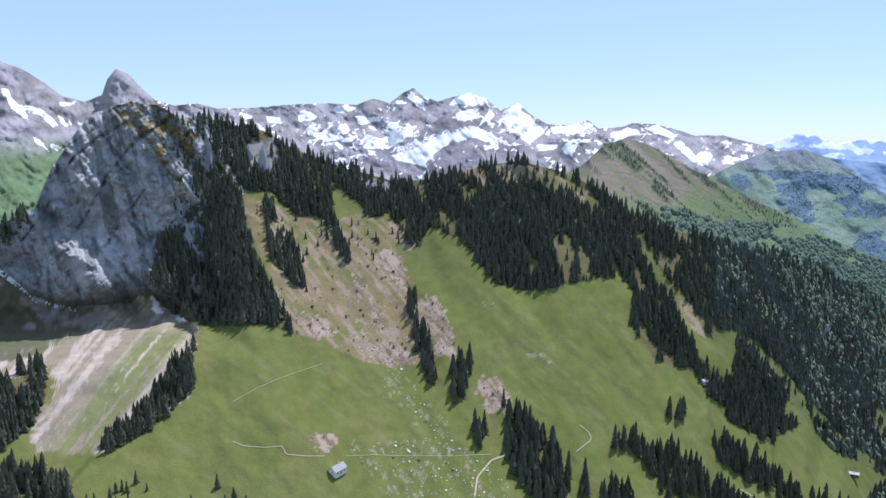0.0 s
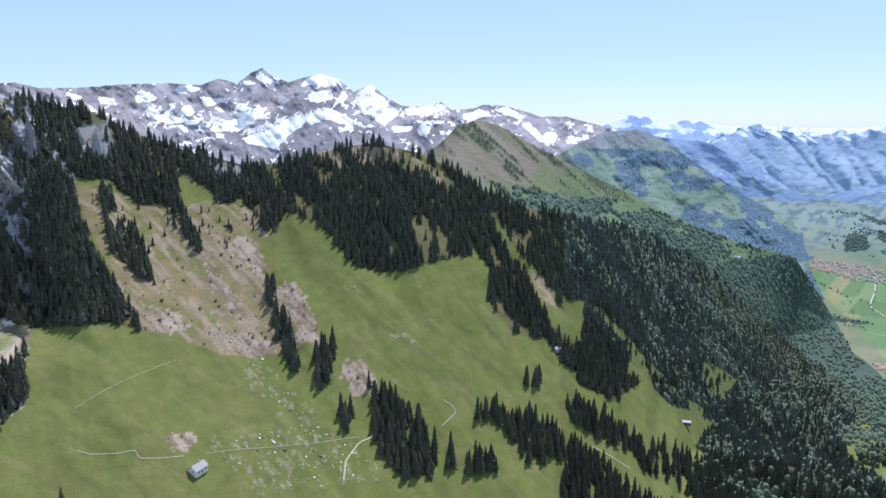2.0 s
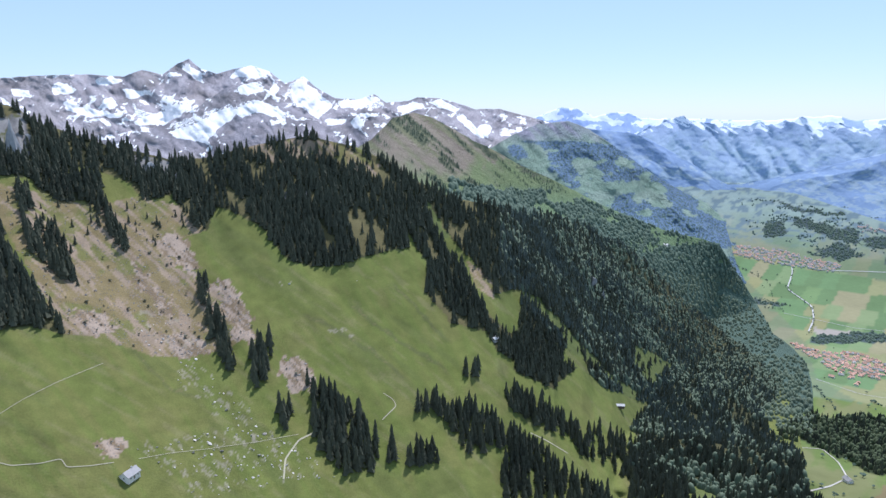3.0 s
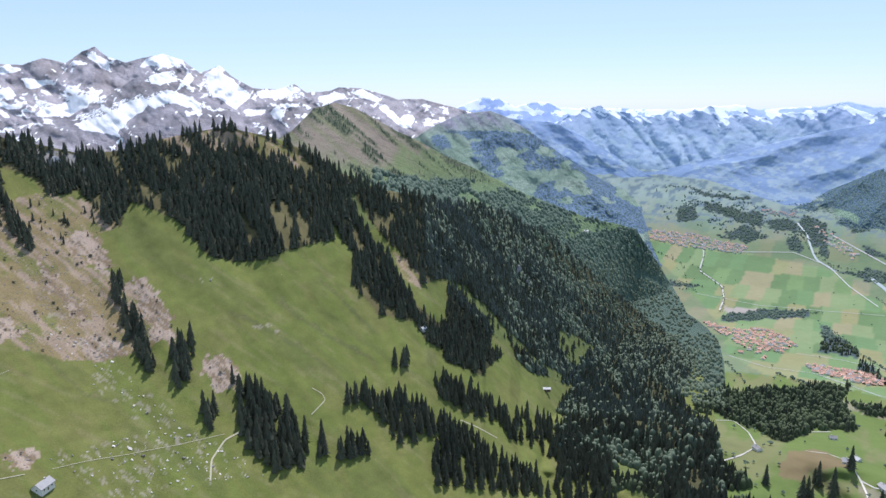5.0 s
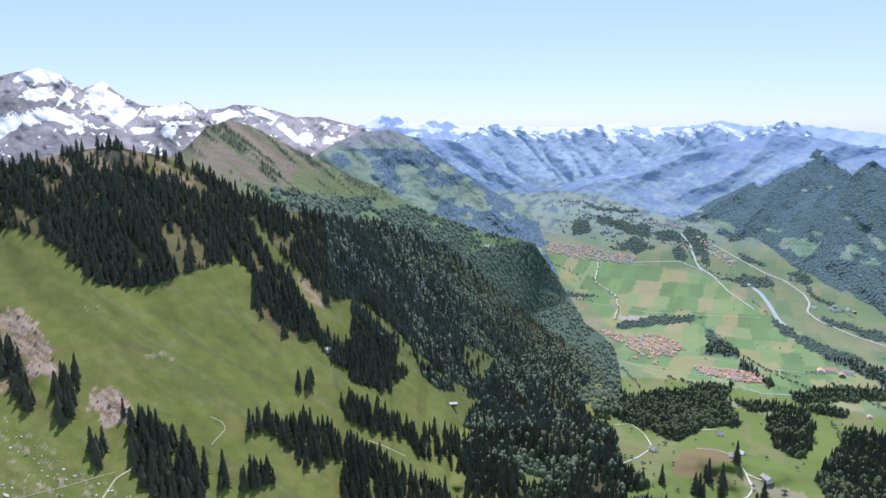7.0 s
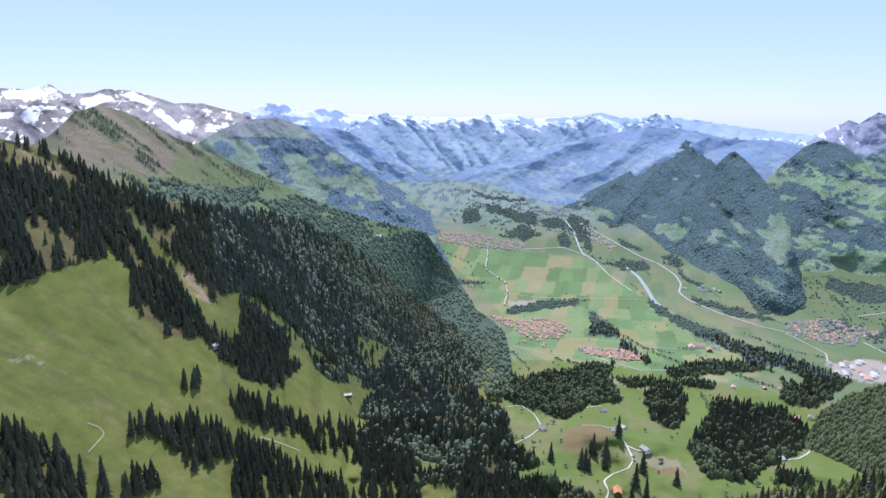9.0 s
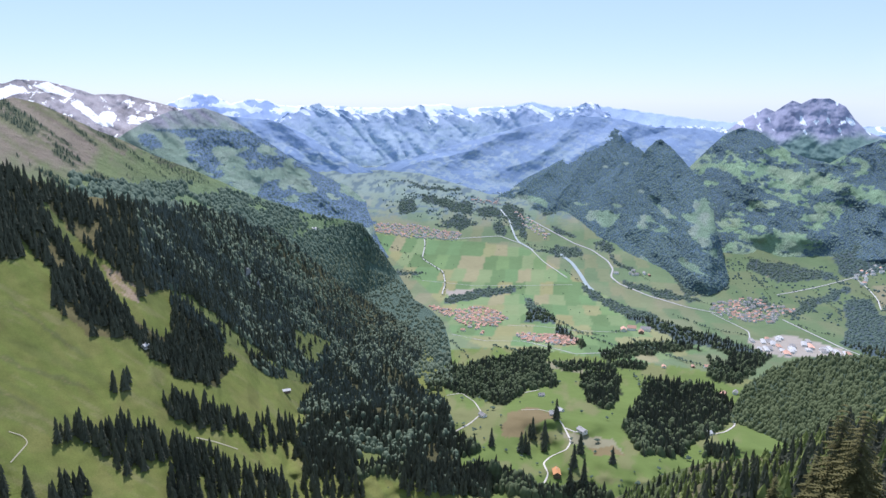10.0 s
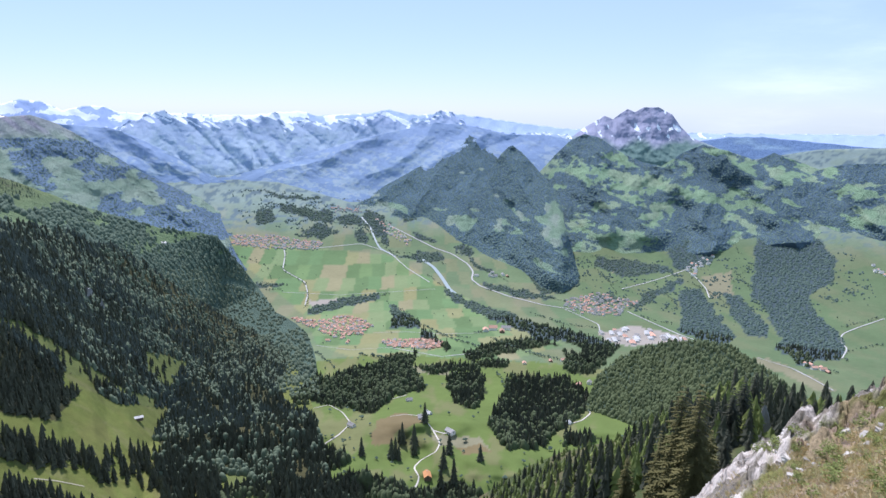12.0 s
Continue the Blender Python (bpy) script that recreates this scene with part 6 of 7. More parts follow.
wood("knoll_wood", "dense green wood over a round knoll", kn, (4, 10), FAR_CANOPY + SMALL_SPRUCES, M_KNOLL, (0.7, 1.15), True)
def leafy_shape(leaves, seed):
    """A broad-leaved bush or tree one unit high, made of many loose leaf sprays."""
    g = np.random.default_rng(seed)
    verts, tris = [(0.02, 0, 0), (-0.02, 0.01, 0), (0, 0, 0.7)], [(0, 1, 2)]
    hubs = [(g.uniform(-0.2, 0.2), g.uniform(-0.2, 0.2), g.uniform(0.3, 0.85), g.uniform(0.1, 0.2)) for _ in range(9)]
    for _ in range(leaves):
        x, y, z, w = hubs[g.integers(0, 9)]
        d = g.normal(size=3)
        c = np.array((x, y, z)) + d / np.linalg.norm(d) * w * g.uniform(0.6, 1.0)
        i = len(verts)
        verts += [tuple(c + g.normal(size=3) * 0.035) for _ in range(3)]
        tris.append((i, i + 1, i + 2))
    return np.array(verts), np.array(tris)


LEAFY = [leafy_shape(170, i) for i in range(3)]
YOUNG = [conifer_shape(7, 9, w, 0.02, i + 90) for i, w in enumerate((0.22, 0.26, 0.3))]
FULL_SPRUCES = [conifer_shape(10, 11, s, 0.03, i + 70) for i, s in enumerate((0.16, 0.18, 0.2))]
sp = scatter([SPUR_TOP + [(97, -30), (64, -37), (54, -37)]], "near_spur", 0.36, 0.32, 0.92, 0.0, SPUR_TOP)
dist = np.hypot(sp[:, 0], sp[:, 1])
sp = sp[(dist > 115) & (RNG.uniform(0, 1, len(sp)) < 0.6 + 0.4 * smooth(200, 420, dist))]
pick = RNG.uniform(0, 1, len(sp)) < 0.38
wood("spur_spruces", "spruces on the steep spur below the summit", sp[pick], (6, 11), FULL_SPRUCES, M_SPRUCE)
wood("spur_trees", "bright green young trees on the steep spur", sp[~pick], (4, 8), YOUNG, M_BROAD, (0.9, 1.4))


def part(name, me, parent, label=""):
    ob = new(name, me)
    ob.parent = parent
    return tagged(ob, label)


def trunk_mesh(h, r):
    q = np.linspace(0, 6.2832, 7)[:-1]
    ring = [(r * math.cos(a), r * math.sin(a), -0.04 * h) for a in q] + [(0.3 * r * math.cos(a), 0.3 * r * math.sin(a), 0.8 * h) for a in q]
    t = [(i, (i + 1) % 6, 6 + i) for i in range(6)] + [((i + 1) % 6, 6 + (i + 1) % 6, 6 + i) for i in range(6)]
    return mesh_from("trunk", np.array(ring), np.array(t), M_BARK)


def spruce(seed, h, slim, material=M_SPRUCE, tiers=12, points=12):
    root = new("spruce")
    part("trunk", trunk_mesh(h, 0.018 * h), root)
    v, t = conifer_shape(tiers, points, slim, 0.04, seed)
    part("crown", mesh_from("crown", v * h, t, material), root)
    return tagged(root, "tall dark green spruce on alpine pasture", "tree", "spruces on the alp")


belt_spots = scatter(BELTS, "alp_slope", 0.46, 0.4, 0.95, 0.1)
belt_spots = belt_spots[RNG.permutation(len(belt_spots))]
kinds = [spruce(100 + i, h, s) for i, (h, s) in enumerate(((22, 0.2), (19, 0.22), (25, 0.18), (15, 0.24)))]
for i, p in enumerate(belt_spots[:290]):
    m = pose(p[0], p[1], p[2] - 0.4, 0, 0, RNG.uniform(0, 360))
    if i < 4:
        kinds[i].matrix_basis = m
    else:
        copy_thing(kinds[i % 4], m)
wood("belt_spruces", "further tall spruces in belts between the pastures", belt_spots[290:], (14, 24), SPRUCES, M_SPRUCE)
for i, q in enumerate(LONE):
    p = spot(*q[0], SURFACE["valley_floor"](np.array(q[0][0]), np.array(q[0][1])))
    s = RNG.uniform(1.15, 1.6)
    ob = copy_thing(kinds[i % 4], Matrix())
    ob.matrix_basis = pose(p[0], p[1], p[2] - 0.4, 0, 0, 70 * i) @ Matrix.Diagonal((s, s, s, 1))
    tagged(ob, "single dark spruce on a green meadow", "tree", "single spruces on the meadow")


# ---- roads, paths and the river ----
def plain_material(name, colour, rough=0.8, spec=0.2, vary=0.15, scale=0.5, metal=0.0, bump=0.2):
    m, n, l, b = shader(name, rough, spec)
    geo = n.new("ShaderNodeNewGeometry")
    tex = n.new("ShaderNodeTexNoise")
    tex.inputs["Scale"].default_value = scale
    tex.inputs["Detail"].default_value = 6
    l.new(geo.outputs["Position"], tex.inputs["Vector"])
    info = n.new("ShaderNodeObjectInfo")
    add = n.new("ShaderNodeMath")
    add.operation = "ADD"
    l.new(tex.outputs["Fac"], add.inputs[0])
    l.new(info.outputs["Random"], add.inputs[1])
    gain = n.new("ShaderNodeMapRange")
    gain.inputs["From Min"].default_value, gain.inputs["From Max"].default_value = 0.4, 1.6
    gain.inputs["To Min"].default_value, gain.inputs["To Max"].default_value = 1 - vary, 1 + vary
    l.new(add.outputs[0], gain.inputs["Value"])
    mul = n.new("ShaderNodeVectorMath")
    mul.operation = "MULTIPLY"
    mul.inputs[0].default_value = colour
    l.new(gain.outputs[0], mul.inputs[1])
    l.new(mul.outputs[0], b.inputs["Base Color"])
    b.inputs["Metallic"].default_value = metal
    bp = n.new("ShaderNodeBump")
    bp.inputs["Strength"].default_value = bump
    l.new(tex.outputs["Fac"], bp.inputs["Height"])
    l.new(bp.outputs[0], b.inputs["Normal"])
    return m


M_TRACK = plain_material("pale_gravel", (0.55, 0.52, 0.45), 0.95, 0.1)
M_ROAD = plain_material("light_asphalt", (0.46, 0.46, 0.44), 0.9, 0.15)
M_TRODDEN = plain_material("trodden_earth", (0.42, 0.39, 0.27), 0.95, 0.1)
M_WATER = plain_material("river_water", (0.3, 0.36, 0.36), 0.35, 0.5, 0.05)


def ribbon(name, line, width, surface, material, label):
    """A strip that lies on the land along a line of bearings and height angles."""
    p = np.array(line, float)
    k = np.concatenate([[0], np.cumsum(np.hypot(*np.diff(p, axis=0).T))])
    u = np.linspace(0, k[-1], max(8, int(k[-1] / 0.12)))
    c = np.stack([np.interp(u, k, p[:, 0]), np.interp(u, k, p[:, 1])], 1)
    for _ in range(3):
        c[1:-1] = (c[:-2] + 2 * c[1:-1] + c[2:]) / 4

    def at(ae):
        return spot(ae[:, 0], ae[:, 1], SURFACE[surface](ae[:, 0], ae[:, 1]))
    h = 0.05
    q = at(c)
    pa = (at(c + [h, 0]) - at(c - [h, 0])) / (2 * h)
    pe = (at(c + [0, h]) - at(c - [0, h])) / (2 * h)
    nrm = np.cross(pe, pa)
    nrm /= np.linalg.norm(nrm, axis=1)[:, None]
    nrm *= np.sign(nrm[:, 2:3])
    tan = np.gradient(q, axis=0)
    side = np.cross(tan, nrm)
    side /= np.linalg.norm(side, axis=1)[:, None]
    rows = []
    for f in (-0.5, 0.0, 0.5):
        move = []
        for i in range(len(c)):
            sol = np.linalg.lstsq(np.stack([pa[i], pe[i]], 1), side[i] * width * f, rcond=None)[0]
            move.append(np.clip(sol, -0.6, 0.6))
        rows.append(at(c + np.array(move)) + [0, 0, 1] * (0.12 + 0.0005 * np.hypot(q[:, 0], q[:, 1]))[:, None])
    ob = grid_object(name, np.stack(rows), material)
    return tagged(ob, label, kind="structure")


ribbon("path", [(-18.44, -23.87), (-17.63, -24.31), (-15.77, -24.64), (-14.34, -24.65), (-14.09, -25.32), (-12.45, -25.6), (-10.74, -25.73)], 0.7, "alp_slope", M_TRODDEN, "pale trodden path across the pasture")
ribbon("path", [(-8.91, -25.85), (-6.51, -25.88), (-3.48, -26.07), (0.58, -26.1), (4.13, -25.9)], 0.45, "alp_slope", M_TRODDEN, "pale trodden path across the pasture")
ribbon("path", [(-18.37, -20.89), (-16.49, -20.07), (-14.12, -19.29), (-10.76, -18.46)], 0.45, "alp_slope", M_TRODDEN, "faint cattle track across the pasture")
ribbon("path", [(11.58, -25.26), (12.89, -24.2), (12.58, -23.66), (11.74, -23.16)], 0.9, "alp_slope", M_TRODDEN, "short dirt track on the pasture")
ribbon("path", [(2.64, -29.16), (2.88, -27.66), (4.13, -26.34), (5.89, -25.75)], 1.4, "alp_slope", M_TRODDEN, "stony track beside the stream bed")
ribbon("path", [(24.98, -26.26), (26.45, -26.78), (28.34, -27.62)], 1.5, "alp_slope", M_TRODDEN, "short dirt track on the pasture")
ribbon("road", [(44.82, -27.96), (47.07, -27.72), (49.11, -26.73), (50.19, -25.9), (49.46, -24.97), (48.28, -24.32), (46.69, -24.57), (45.24, -24.15)], 1.984, "valley_floor", M_TRACK, "pale gravel farm road")
ribbon("road", [(53.71, -25.5), (55.24, -25.35), (56.67, -25.55), (57.55, -26.53), (58.28, -27.64), (57.92, -28.3), (56.52, -28.95), (55.84, -29.51), (56.37, -30.25), (56.16, -30.8), (55.47, -31.64)], 1.984, "valley_floor", M_TRACK, "pale gravel farm road with bends")
ribbon("road", [(57.55, -26.62), (58.59, -26.89), (59.36, -26.79)], 1.55, "valley_floor", M_TRACK, "short farm drive")
ribbon("road", [(69.75, -25.66), (70.97, -25.24), (71.71, -24.6), (71.4, -24.18)], 2.48, "valley_floor", M_TRACK, "pale gravel forest road")
ribbon("road", [(44.85, -11), (45.04, -11.94), (44.76, -13.14), (46.59, -14.25), (46.79, -15.19), (46.52, -16.11)], 4.34, "valley_floor", M_ROAD, "light farm road over the plain")
ribbon("road", [(53.86, -9.69), (55.79, -10.65), (57.73, -11.6), (59.2, -12.07), (60.58, -12.91), (61.08, -13.57), (60.89, -14.19), (61.69, -14.75), (64.16, -15.54), (67.11, -16.13), (69.53, -16.37)], 6.82, "valley_floor", M_ROAD, "main road along the valley")
ribbon("road", [(47.63, -11.47), (51.44, -11.18), (53.84, -11.97), (55.29, -13.27), (57.26, -14.47)], 3.72, "valley_floor", M_ROAD, "valley road between the fields")
ribbon("road", [(44.68, -14.99), (49.42, -15.43), (54.3, -15.26), (57.75, -15.04)], 2.48, "valley_floor", M_ROAD, "straight farm road over the plain")
ribbon("road", [(47.36, -19.49), (50.29, -20), (53.76, -19.91), (58.28, -20.69), (61.8, -20.31), (64.28, -19.62)], 3.1, "valley_floor", M_ROAD, "lane between the villages")
ribbon("road", [(52.29, -18.66), (55.27, -18.62), (58.27, -18.82), (61.77, -18.67)], 3.1, "valley_floor", M_ROAD, "lane between the fields")
ribbon("road", [(74.23, -16.22), (76.11, -16.87), (78.42, -17.63), (80.22, -18.04)], 4.96, "valley_floor", M_ROAD, "road leading past the works")
ribbon("road", [(78.67, -12.48), (79.59, -13.16), (80.29, -13.85), (80.57, -14.53)], 3.72, "valley_floor", M_ROAD, "lane up the slope")
ribbon("road", [(73.66, -14.43), (75, -14), (76.54, -13.42), (78.46, -12.58), (79.68, -11.67)], 3.72, "valley_floor", M_ROAD, "lane to the upper village")
ribbon("road", [(92.59, -14.44), (91.11, -15.3), (90.09, -15.97), (90.04, -16.52), (90.58, -16.95), (90.3, -17.7)], 3.72, "valley_floor", M_ROAD, "lane with a wide bend")
ribbon("road", [(84.52, -18.65), (86.99, -19.01), (88.62, -19.55), (90.02, -20.09)], 4.34, "valley_floor", M_ROAD, "road along the hayfield")
ribbon("road", [(69.05, -16.4), (71.97, -17.46), (72.1, -18.14)], 3.72, "valley_floor", M_ROAD, "road to the works")
ribbon("road", [(52.21, -23.74), (53.72, -24.15), (55.25, -23.81)], 1.86, "valley_floor", M_TRACK, "forest track")
ribbon("road", [(42.19, -22.63), (43.83, -23.14), (45.29, -22.9), (44.37, -22.02)], 2.48, "valley_floor", M_TRACK, "pale track at the edge of the wood")
ribbon("river", [(51.48, -8.96), (52.18, -9.77), (52.6, -10.87), (52.97, -11.58), (54.32, -12.31)], 8, "valley_floor", M_WATER, "pale shallow alpine river")
ribbon("river", [(56.52, -12.46), (57.64, -13.23), (58.34, -14.08), (58.98, -15.03), (59.48, -15.4)], 15, "valley_floor", M_WATER, "pale shallow alpine river between gravel banks")

M_SNOW = plain_material("old_snow", (0.8, 0.83, 0.88), 0.6, 0.2, 0.08, 0.3)
ribbon("snow_bank", [(-35.17, -8.66), (-33.88, -9.27), (-32.94, -10.3), (-32.05, -11.5), (-30.76, -12.07), (-29.31, -12.58)], 5, "alp_slope", M_SNOW, "bank of old snow at the foot of the rock wall")

# ---- buildings ----
M_ROOF_RED = plain_material("red_tiles", (0.52, 0.31, 0.23), 0.85, 0.2, 0.3)
M_ROOF_GREY = plain_material("grey_shingles", (0.3, 0.29, 0.28), 0.85, 0.2, 0.3)
M_ROOF_PALE = plain_material("pale_sheet_roof", (0.45, 0.45, 0.44), 0.5, 0.4, 0.15)
M_ROOF_ORANGE = plain_material("orange_tiles", (0.55, 0.27, 0.12), 0.85, 0.2, 0.15)
M_WALL = plain_material("white_plaster", (0.84, 0.82, 0.77), 0.9, 0.1, 0.2)
M_TIMBER = plain_material("weathered_timber", (0.2, 0.15, 0.11), 0.9, 0.1, 0.25, 2.0)
M_STONE = plain_material("stone_wall", (0.5, 0.48, 0.45), 0.9, 0.1, 0.25, 3.0)
M_PANE, _n, _l, _p = shader("dark_window_glass", 0.1, 0.5)
_p.inputs["Base Color"].default_value = (0.03, 0.035, 0.04, 1)


def poly_mesh(name, verts, faces, material):
    me = bpy.data.meshes.new(name)
    me.from_pydata(verts, [], faces)
    me.update()
    me.materials.append(material)
    return me


def box_mesh(name, x0, x1, y0, y1, z0, z1, material):
    v = [(x, y, z) for z in (z0, z1) for x, y in ((x0, y0), (x1, y0), (x1, y1), (x0, y1))]
    return poly_mesh(name, v, [(3, 2, 1, 0), (4, 5, 6, 7), (0, 1, 5, 4), (1, 2, 6, 5), (2, 3, 7, 6), (3, 0, 4, 7)], material)


def gable_house(kind, w, d, h, rise_, roof_mat, wall_mat, label, category, group, detail=False, eave=0.7):
    """Walls with gables, a roof with overhang and thickness, and a chimney; w runs along the ridge."""
    root = new(kind)
    a, b = w / 2, d / 2
    v = [(-a, -b, -2), (a, -b, -2), (a, b, -2), (-a, b, -2), (-a, -b, h), (a, -b, h), (a, b, h), (-a, b, h), (-a, 0, h + rise_), (a, 0, h + rise_)]
    part("wall", poly_mesh("wall", v, [(0, 1, 5, 4), (2, 3, 7, 6), (1, 2, 6, 9, 5), (3, 0, 4, 8, 7), (3, 2, 1, 0)], wall_mat), root)
    t, s = 0.35, rise_ / b
    ea, eb, ez = a + eave, b + eave, h - eave * s
    sec = [(-eb, ez), (0, h + rise_), (eb, ez), (eb, ez + t), (0, h + rise_ + t), (-eb, ez + t)]
    v = [(x, y, z) for x in (-ea, ea) for y, z in sec]
    part("roof", poly_mesh("roof", v, [(0, 1, 7, 6), (1, 2, 8, 7), (2, 3, 9, 8), (3, 4, 10, 9), (4, 5, 11, 10), (5, 0, 6, 11), (0, 5, 4, 1), (1, 4, 3, 2), (6, 7, 10, 11), (7, 8, 9, 10)], roof_mat), root)
    part("chimney", box_mesh("chimney", a * 0.3, a * 0.3 + 0.9, -0.45, 0.45, h + rise_ * 0.6, h + rise_ + 1.3, M_STONE), root)
    if detail:
        part("door", box_mesh("door", -0.6, 0.6, -b - 0.08, -b + 0.05, -0.2, 2.0, M_TIMBER), root, "dark plank door")
        for x in (-a * 0.6, a * 0.6):
            part("window", box_mesh("window", x - 0.5, x + 0.5, -b - 0.06, -b + 0.05, 1.0, 2.1, M_PANE), root)
            part("window", box_mesh("window", x - 0.5, x + 0.5, b - 0.05, b + 0.06, 1.0, 2.1, M_PANE), root)
        for x in (-a, a):
            part("window", box_mesh("window", x - 0.06, x + 0.06, -0.5, 0.5, h * 0.45, h * 0.45 + 1.1, M_PANE), root)
    return tagged(root, label, category, group)


def ground_at(az, el, surface):
    return spot(np.array([az]), np.array([el]), SURFACE[surface](np.array([az]), np.array([el])))[0]


def put(root, az, el, surface, turn, lift=0.3):
    p = ground_at(az, el, surface)
    root.matrix_basis = pose(p[0], p[1], p[2] + lift, 0, 0, turn)
    return root


hut = gable_house("alpine_hut", 12, 8.5, 3.4, 3.0, M_ROOF_GREY, M_WALL, "white alpine hut with grey shingle roof beside a path", "hut", "", True)
put(hut, *[(-9.69, -27.01)][0], "alp_slope", 55)
byre = gable_house("byre", 7, 5, 2.4, 1.8, M_ROOF_PALE, M_STONE, "small stone byre with pale roof beside the wood", "hut", "", True)
put(byre, *[(21.69, -18.89)][0], "alp_slope", 30)
long_barn = gable_house("cattle_shed", 15, 6, 2.6, 1.6, M_ROOF_PALE, M_TIMBER, "long low cattle shed with pale sheet roof", "barn", "", True)
put(long_barn, *[(32.56, -23.64)][0], "alp_slope", -25)
chalet = gable_house("chalet", 13, 8, 3.2, 2.6, M_ROOF_ORANGE, M_TIMBER, "timber chalet with bright orange tiled roof", "house", "", True)
put(chalet, *[(57.1, -30.25)][0], "valley_floor", 40)
for spec, size, roof_mat, label in (([(56.67, -25.73)], (12, 9, 4, 3), M_ROOF_GREY, "grey-roofed farmhouse at the bend of a farm road"), ([(57.19, -25.37)], (9, 7, 3, 2.5), M_ROOF_PALE, "pale-roofed barn beside a farmhouse"),
                              ([(50.24, -26.13)], (10, 7, 3, 2.2), M_ROOF_GREY, "grey-roofed barn beside a gravel road"), ([(59.2, -26.79)], (12, 8, 2.6, 2.4), M_ROOF_GREY, "dark low farmhouse on the meadow"),
                              ([(55.45, -24.27)], (9, 7, 3, 2.2), M_ROOF_GREY, "farm building at the edge of the wood"), ([(70.52, -22.56)], (12, 9, 4, 3), M_ROOF_RED, "white farmhouse with a red tiled roof"),
                              ([(71.43, -22.3)], (10, 8, 4, 3), M_ROOF_GREY, "timber barn with a grey roof"), ([(69.66, -25.67)], (10, 7, 3, 2.2), M_ROOF_PALE, "pale-roofed hut by a forest road"), ([(35.64, -10.51)], (14, 10, 4, 3), M_ROOF_PALE, "pale farm on a ledge of the valley side")):
    h_ = gable_house("farmhouse", *size, roof_mat, M_WALL, label, "house", "", True)
    put(h_, *spec[0], "brown_ridge" if spec[0][0] < 36 else "valley_floor", RNG.uniform(0, 180))

VILLAGES = [("houses of the near village", [(44.73, -17.07), (47.44, -17.36), (50.45, -17.2), (52.4, -18.01), (51.55, -18.74), (49.32, -19.12), (47.41, -18.2)], 0.22, 0.145, M_ROOF_RED, 0.85, 0.78), ("houses of the middle village", [(52.87, -19.43), (56.27, -19.15), (58.37, -19.43), (58.08, -20.08), (53.76, -19.91)], 0.21, 0.135, M_ROOF_RED, 0.9, 0.75), ("houses of the far village", [(40.73, -10.13), (43.96, -10.27), (48.21, -11.02), (47.72, -11.62), (43.46, -11.36), (40.78, -10.82)], 0.17, 0.11, M_ROOF_RED, 0.85, 0.9), ("houses by the river bend", [(68.92, -15.66), (71.83, -14.92), (75.19, -15.41), (73.43, -16.75), (70.5, -16.68), (69.05, -16.31)], 0.21, 0.14, M_ROOF_GREY, 0.75, 0.95), ("houses of the upper village", [(78.37, -12.5), (79.66, -11.36), (80.7, -11.14), (80.36, -12.06), (79.15, -12.97)], 0.4, 0.3, M_ROOF_GREY, 0.8, 1.2)]
VILLAGES += [("houses at the valley road", [(52.43, -8.97), (53.86, -9.69), (55.79, -10.89), (55.3, -11.37), (53.38, -10.26)], 0.26, 0.16, M_ROOF_RED, 0.8, 0.9), ("houses of the distant village", [(48.67, -7.93), (51.5, -8.06), (51.72, -8.63), (49.12, -8.5)], 0.24, 0.15, M_ROOF_RED, 0.8, 0.9), ("farmsteads on the plain", [(62.15, -18.1), (64.48, -18.12), (64.5, -18.68), (62.26, -18.66)], 0.6, 0.35, M_ROOF_RED, 0.9, 1.8), ("houses below the hayfield", [(87.49, -18.21), (88.84, -18.18), (89.69, -18.93), (88.6, -19.38)], 0.5, 0.4, M_ROOF_RED, 0.8, 1.1), ("houses under the woods", [(91.1, -10.81), (92.21, -10.47), (92.38, -11.85), (91.57, -11.77)], 0.5, 0.35, M_ROOF_GREY, 0.8, 1.2), ("houses along the main road", [(60.69, -13.39), (64.11, -13.69), (64.36, -14.06), (61.19, -14.05)], 0.55, 0.35, M_ROOF_GREY, 0.7, 1.2), ("houses at the foot of the hill", [(47.38, -19.12), (51.29, -19.29), (51.28, -19.57), (47.85, -19.42)], 0.6, 0.3, M_ROOF_RED, 0.6, 0.9)]
VILLAGES += [("farms among orchards", [(64.32, -20.92), (69.23, -20.1), (69.75, -20.84), (65.34, -21.57)], 1.0, 0.6, M_ROOF_RED, 0.7, 0.9)]
DISTANT = ("houses of the far village", "houses by the river bend", "houses of the upper village", "houses of the distant village", "houses at the head of the valley", "houses under the woods", "houses at the valley road")


